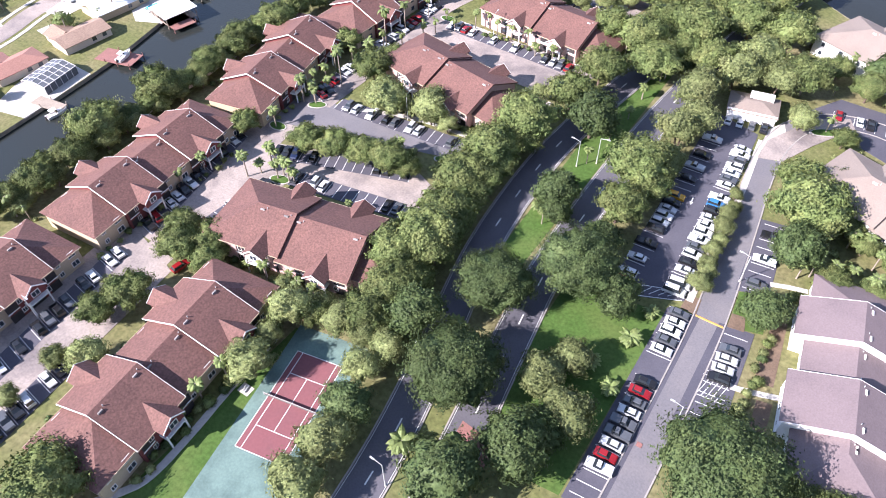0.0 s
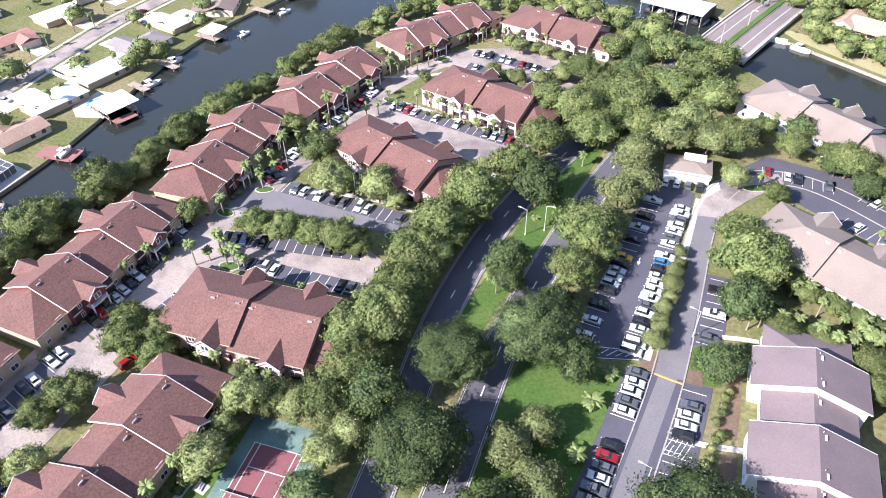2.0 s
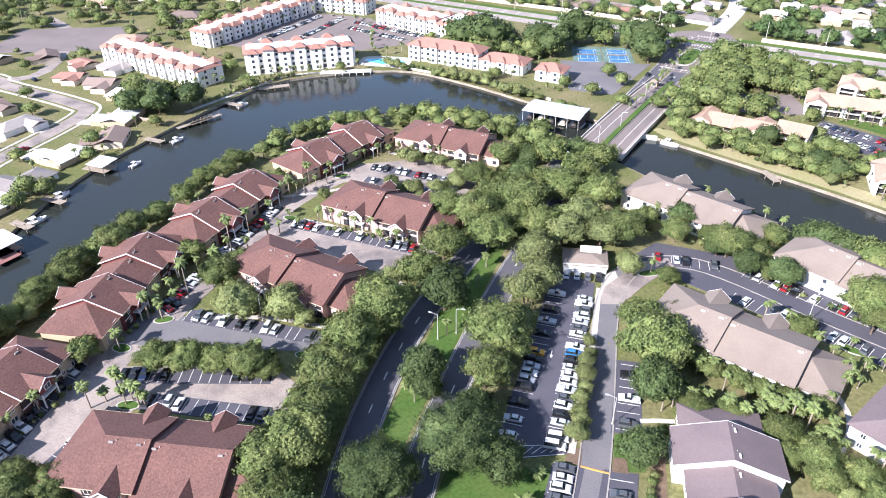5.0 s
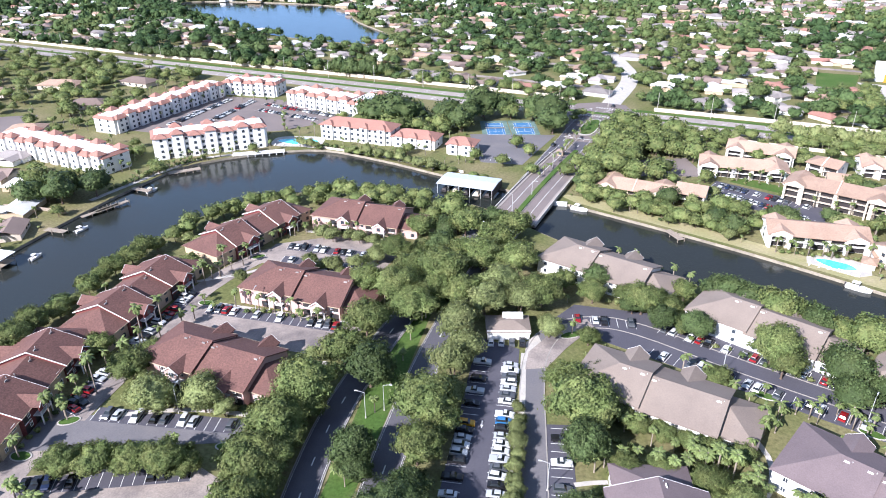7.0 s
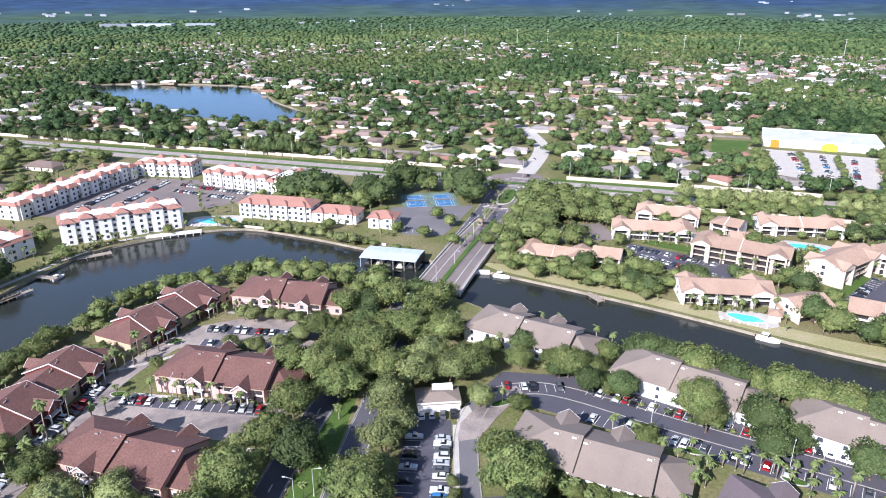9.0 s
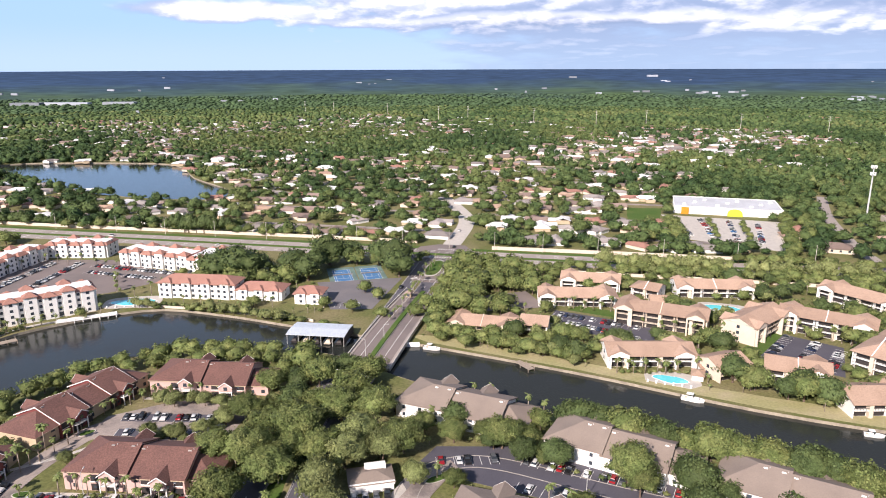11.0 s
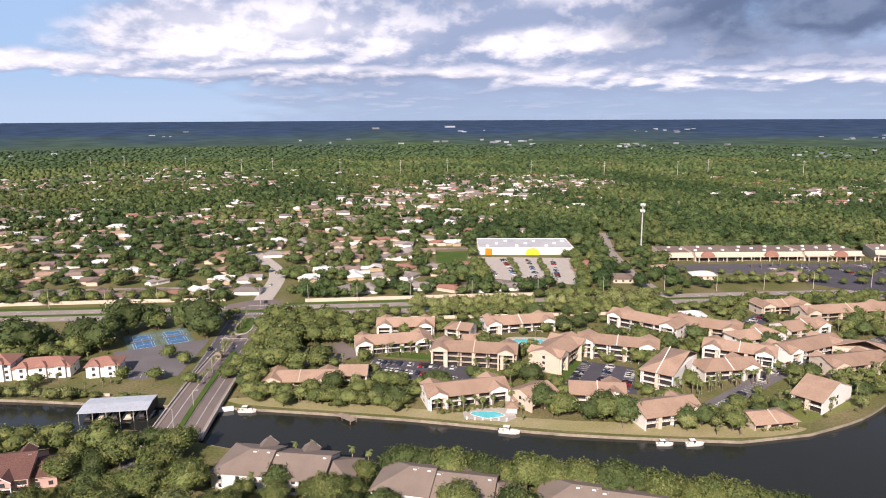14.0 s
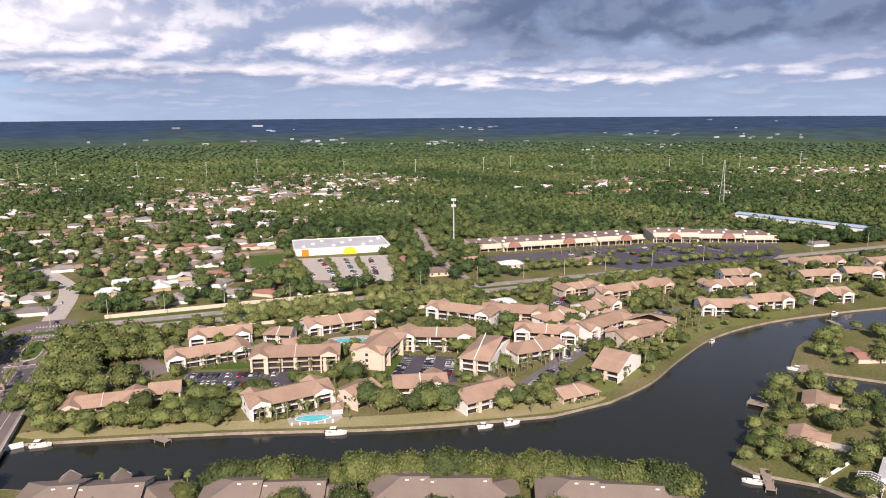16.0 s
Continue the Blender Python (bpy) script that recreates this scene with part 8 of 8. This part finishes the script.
def crown_arrays(seed):
    """The corners and faces of a leafy crown one metre in radius, standing on its base."""
    me = crown("far_crown", 1.0, 1.5, 0.0, 16, 230, 0.19, WOODS, seed, 0.46, ICO2)
    v, f = np.empty(len(me.vertices) * 3), np.empty(len(me.loops), dtype=int)
    me.vertices.foreach_get("co", v), me.loops.foreach_get("vertex_index", f)
    bpy.data.meshes.remove(me)
    return v.reshape(-1, 3), f.reshape(-1, 3)


def grow_woods():
    """Tree crowns beyond the highway: lumpy crowns with loose leaf sprays, joined by distance and kind of tree."""
    rng = random.Random(11)
    nrng = np.random.default_rng(11)
    leafy = [crown_arrays(300 + i) for i in range(6)]
    for name, d0, d1, gap, template, blades, size, spray in (("woods", 440, 800, 8.6, ICO2, 0, 6.4, 0), ("woods_middle", 800, 1500, 9.4, ICO1, 20, 4.8, 1.8), ("woods_far", 1500, 2200, 11.0, ICO1, 0, 5.6, 0), ("woods_horizon", 2150, 2750, 19, ICO1, 0, 8.0, 0)):
        tv, tf = template
        stands = {m: ([], [], []) for m in (WOODS, WOODS_DARK, WOODS_LIGHT)}
        r = d0
        while r < d1:
            steps = int(radians(122) * r / gap)
            for i in range(steps):
                b = radians(-54) + radians(122) * (i + rng.random()) / steps
                rr = r + rng.uniform(0, gap)
                x, y = rr * math.sin(b), rr * math.cos(b)
                built = housing(x, y) if rr < 1900 else -0.2 + 0.4 * rng.random()
                patch_of = noise.noise(Vector((x * 0.006 + 8, y * 0.004, 2.2)))
                if not is_free(x, y) or rng.random() < ((0.42 if rr < 800 else 0.26) if built > 0.1 else 0.04):
                    continue
                if rr < 1300 and built > 0.1 and street_near(x, y, 7.0):
                    continue
                big = rng.uniform(0.42, 1.15) ** 1.25 + 0.4 * max(0.0, patch_of + 0.2)
                if rr < 1950 and by_home(x, y, (3.2 if rr < 800 else 6.5) + 4.2 * big):
                    continue
                # farther crowns lean to lighter leaf: a sunlit band put into the colour
                pick = patch_of + rng.uniform(-0.4, 0.4) - max(0.0, min(0.22, (rr - 1100) / 3000))
                vs, fs, at = stands[WOODS_DARK if pick > 0.12 else WOODS_LIGHT if pick < -0.42 else WOODS]
                rad, flat = size * big, 1.0 if rr < 1900 else 0.5
                jag = nrng.uniform(0.5, 1.3, (len(tv), 1))
                c = np.array([x, y, land_height(x, y) + rad * 0.75 * flat])
                if d0 < 800:
                    lv, lf = leafy[rng.randrange(6)]
                    a = rng.uniform(0, 6.28)
                    spun = np.stack([lv[:, 0] * math.cos(a) - lv[:, 1] * math.sin(a), lv[:, 0] * math.sin(a) + lv[:, 1] * math.cos(a), lv[:, 2]], 1)
                    fs.append(lf + len(lv) * len(vs))
                    vs.append(spun * [rad, rad, rad * rng.uniform(0.8, 1.15)] + [x, y, land_height(x, y) + 0.4])
                    continue
                fs.append(tf + len(tv) * len(vs))
                vs.append(tv * jag * [rad * rng.uniform(0.75, 1.25), rad * rng.uniform(0.75, 1.25), rad * 0.78 * flat] + c)
                at.append((*c, rad))
            r += gap
        for leaf, (vs, fs, at) in stands.items():
            if not vs:
                continue
            if blades:
                many = np.repeat(np.array(at), blades, 0)
                out = nrng.normal(size=(len(many), 3)) + [0, 0, 0.5]
                out /= np.linalg.norm(out, axis=1)[:, None]
                spot = many[:, :3] + out * (many[:, 3] * nrng.uniform(0.82, 1.08, len(many)))[:, None] * [1, 1, 0.85]
                wide = spray * nrng.uniform(0.6, 1.3, (len(many), 1, 1))
                tri = spot[:, None, :] + nrng.normal(size=(len(many), 3, 3)) * wide * 0.75
                fs.append(np.arange(len(many) * 3).reshape(-1, 3) + len(tv) * len(vs))
                vs.append(tri.reshape(-1, 3))
            # the horizon ring takes the colour that has haze painted in
            me = quick_mesh(name, np.concatenate(vs), np.concatenate(fs), HAZED_WOODS if d0 > 2000 else leaf)
            tagged(new(name, me), "dense " + {WOODS: "green", WOODS_DARK: "dark green", WOODS_LIGHT: "yellow-green"}[leaf] + " trees between the distant houses", "woods", kind="stuff")


grow_woods()


# ---------------------------------------------------------------- lamp posts, poles
def lamp_kind():
    t = thing("street_lamp", "slim grey street lamp with a single arm", "street lamp")
    part("pole", Shape().cyl(0, 0, 0, 8.6, 0.13, 0.08, 8), STEEL, t)
    part("arm", Shape().beam((0, 0, 8.5), (1.9, 0, 9.0), 0.06), STEEL, t)
    part("lantern", Shape().box(1.7, 2.6, -0.17, 0.17, 8.9, 9.08, 0.04), STEEL, t)
    part("base", Shape().cyl(0, 0, 0, 0.5, 0.25, 0.2, 8), CONCRETE, t)
    return t


def pole_kind():
    t = thing("utility_pole", "slim pale concrete utility pole", "utility pole")
    part("pole", Shape().cyl(0, 0, 0, 13, 0.2, 0.12, 8), CONCRETE, t)
    part("crossarm", Shape().box(-1.3, 1.3, -0.08, 0.08, 11.6, 11.8), WOOD, t)
    return t


def stand(kind, spots):
    kind.matrix_basis = spots[0]
    for m in spots[1:]:
        copy_thing(kind, m)


stand(lamp_kind(), [pose(*p) for p in ((-50.5, 138, 0, 0, 0, 180), (-46.5, 142, 0, 0, 0, 0), (-47.5, 62, 0, 0, 0, 170), (-40, 38, 0, 0, 0, 180), (-46, 190, 0, 0, 0, 175), (-34, 250, 0, 0, 0, 160), (-28, 282, 0, 0, 0, 160), (-21, 300, 0, 0, 0, -20), (-14, 340, 0, 0, 0, 160),
                                       (-9, 372, 0, 0, 0, -20), (-1, 122, 0, 0, 0, 180), (0, 78, 0, 0, 0, 180), (-101, 130, 0, 0, 0, 90), (-103, 182, 0, 0, 0, 90), (-128, 26, 0, 0, 0, 0), (46, 178, 0, 0, 0, 60), (80, 162, 0, 0, 0, 60))])
POLE_LINE = offset(HIGHWAY, 17)
stand(pole_kind(), [pose(x, y, 0, 0, 0, 77) for x, y in [POLE_LINE[i] for i in range(2, len(POLE_LINE) - 1, 1)]])


def pylons():
    t = thing("transmission_pole", "tall pale steel transmission pole far off", "pylon")
    part("pole", Shape().cyl(0, 0, 0, 34, 0.55, 0.3, 8), CONCRETE, t)
    for z in (26, 29.5, 33):
        part("crossarm", Shape().box(-3, 3, -0.15, 0.15, z, z + 0.3), STEEL, t)
    stand(t, [pose(-350 + i * 118 + random.uniform(-34, 34), 1850 - i * 62 + random.uniform(-60, 60), 0, 0, 0, -28) for i in range(17)])


pylons()


def lattice_mast():
    g = thing("radio_mast", "slim grey lattice mast among the woods", "mast", pose(809, 577, 0))
    for a in range(3):
        c, s = math.cos(a * 2.094), math.sin(a * 2.094)
        part("mast_leg", Shape().beam((c * 4.2, s * 4.2, 0), (c * 0.5, s * 0.5, 62), 0.22, 5), STEEL, g)
        c2, s2 = math.cos((a + 1) * 2.094), math.sin((a + 1) * 2.094)
        for k in range(10):
            r0, r1 = 4.2 - k * 0.37, 4.2 - (k + 1) * 0.37
            part("mast_brace", Shape().beam((c * r0, s * r0, k * 6.2), (c2 * r1, s2 * r1, k * 6.2 + 6.2), 0.12, 4), STEEL, g)


lattice_mast()


# ---------------------------------------------------------------- docks and boats
def dock(x, y, turn, long, wide, roofed=False, timber=WOOD):
    d = thing("dock", ("weathered" if timber is WOOD else "red-stained") + " timber dock on piles" + (" under a white roof" if roofed else ""), "dock", pose(x, y, 0, 0, 0, turn))
    part("planking", Shape().box(-4.0, long, -wide / 2, wide / 2, 0.0, 0.18), timber, d)
    for i in range(max(2, int(long / 3))):
        for sg in (-1, 1):
            part("dock_post", Shape().cyl(0.3 + i * (long - 0.6) / max(1, int(long / 3) - 1), sg * (wide / 2 + 0.12), -3, 1.1 if not roofed else 3.2, 0.14, n=6), timber, d)
    if roofed:
        part("roof", Shape().slab([(-0.5, -wide / 2 - 0.8, 3.1), (long + 0.5, -wide / 2 - 0.8, 3.1), (long + 0.5, wide / 2 + 0.8, 3.5), (-0.5, wide / 2 + 0.8, 3.5)], 0.18), ROOF_WHITE, d)


for args in ((-198.5, 77, 8, 7, 4), (-203, 105, 14, 10, 7, False, RED_WOOD), (-210.5, 135.5, -13, 11, 11, True), (-205, 133, -13, 9, 8, False, RED_WOOD), (-212, 150, -8, 6, 3), (-216, 168, -4, 7, 3), (-220, 196, -2, 8, 7, True), (-216, 226, -4, 6, 3), (-212, 244, 68, 14, 2.4), (-209, 250, 68, 12, 2.4), (-208, 275, -10, 7, 3), (-203, 300, 40, 12, 4),
             (40, 273, -60, 6, 3), (213, 127, 222, 11, 3), (267, 161, 112, 8, 6), (323, 178, 205, 9, 3), (408, 208, 60, 8, 3)):
    dock(*args)


def boat_kind():
    b = thing("motor_boat", "small white motor boat moored by the bank", "boat")
    ring = [(-3.2, -1.1), (0.8, -1.15), (2.4, -0.75), (3.5, 0), (2.4, 0.75), (0.8, 1.15), (-3.2, 1.1)]
    n = len(ring)
    hull = Shape()
    hull.v = [(x * 0.92 - 0.1, y * 0.72, -0.35) for x, y in ring] + [(x, y, 0.75 + 0.08 * max(x, 0)) for x, y in ring] + [(x * 0.93, y * 0.84, 0.75 + 0.08 * max(x, 0)) for x, y in ring] + [(x * 0.9, y * 0.8, 0.35) for x, y in ring]
    hull.f = [(k * n + i, k * n + (i + 1) % n, (k + 1) * n + (i + 1) % n, (k + 1) * n + i) for k in range(3) for i in range(n)] + [tuple(range(3 * n, 4 * n)), tuple(range(n - 1, -1, -1))]
    part("hull", hull, TRIM, b)
    part("cabin", Shape().box(0.2, 2.0, -0.6, 0.6, 0.5, 1.25, 0.2), STUCCO_WHITE, b)
    part("windscreen", Shape().slab([(-0.1, -0.65, 1.0), (0.3, -0.6, 1.6), (0.3, 0.6, 1.6), (-0.1, 0.65, 1.0)], 0.05), CAR_GLASS, b)
    part("seat", Shape().box(-2.4, -1.6, -0.7, 0.7, 0.4, 0.85, 0.05), STUCCO_CREAM, b)
    part("outboard_motor", Shape().box(-3.6, -3.2, -0.25, 0.25, 0.0, 1.15, 0.06), DARK_VOID, b)
    part("canopy", Shape().slab([(-1.8, -0.9, 2.1), (0.2, -0.9, 2.15), (0.2, 0.9, 2.15), (-1.8, 0.9, 2.1)], 0.06), STUCCO_WHITE, b, "white canvas canopy")
    return b


stand(boat_kind(), [pose(-198, 106.3, 0.55, 0, 0, 105)] + [pose(x, y, -1.0, 0, 0, t) @ Matrix.Diagonal((s, s, s, 1)) for x, y, t, s in ((1, 293, -20, 1.2), (101, 240, -30, 1.3), (154, 212, -20, 1.0), (165, 208.5, -15, 1.1), (-192, 76, 85, 1.0), (-209, 154, 75, 1.2), (-215, 172, 85, 1.2), (-206, 230, 75, 1.0),
                                                                                         (319, 180, 125, 1.1), (206, 127, 130, 1.1), (321.5, 229, 15, 0.8), (430, 221, -10, 1.0), (-202, 276, 70, 1.0), (-207, 204, 85, 0.9))])


# ---------------------------------------------------------------- pale buildings far out in the woods
def far_buildings():
    rng = random.Random(23)
    s = Shape()
    for _ in range(34):
        b, d = radians(rng.uniform(-50, 66)), rng.triangular(1700, 4600, 2500)
        for _ in range(rng.choice((1, 2, 3, 9))):
            x, y = d * math.sin(b) + rng.gauss(0, 90), d * math.cos(b) + rng.gauss(0, 60)
            z, w, h = land_height(x, y), rng.uniform(3, 12) * d / 2600, rng.uniform(3, 5) * d / 3000
            s.box(x - w, x + w, y - w * 0.3, y + w * 0.3, z, z + h * 0.7 + (4 if d < 3200 else 0.5))
    for x, y, w in ((-1240, 2214, 45), (-1130, 2240, 70), (-980, 2275, 50), (1178, 3700, 26), (760, 3700, 18)):
        s.box(x - w, x + w, y - 14, y + 14, land_height(x, y), land_height(x, y) + 9)
    tagged(part("far_buildings", s, FAR_SPECK), "tiny pale buildings scattered over the distant woods", "building", kind="stuff")


far_buildings()
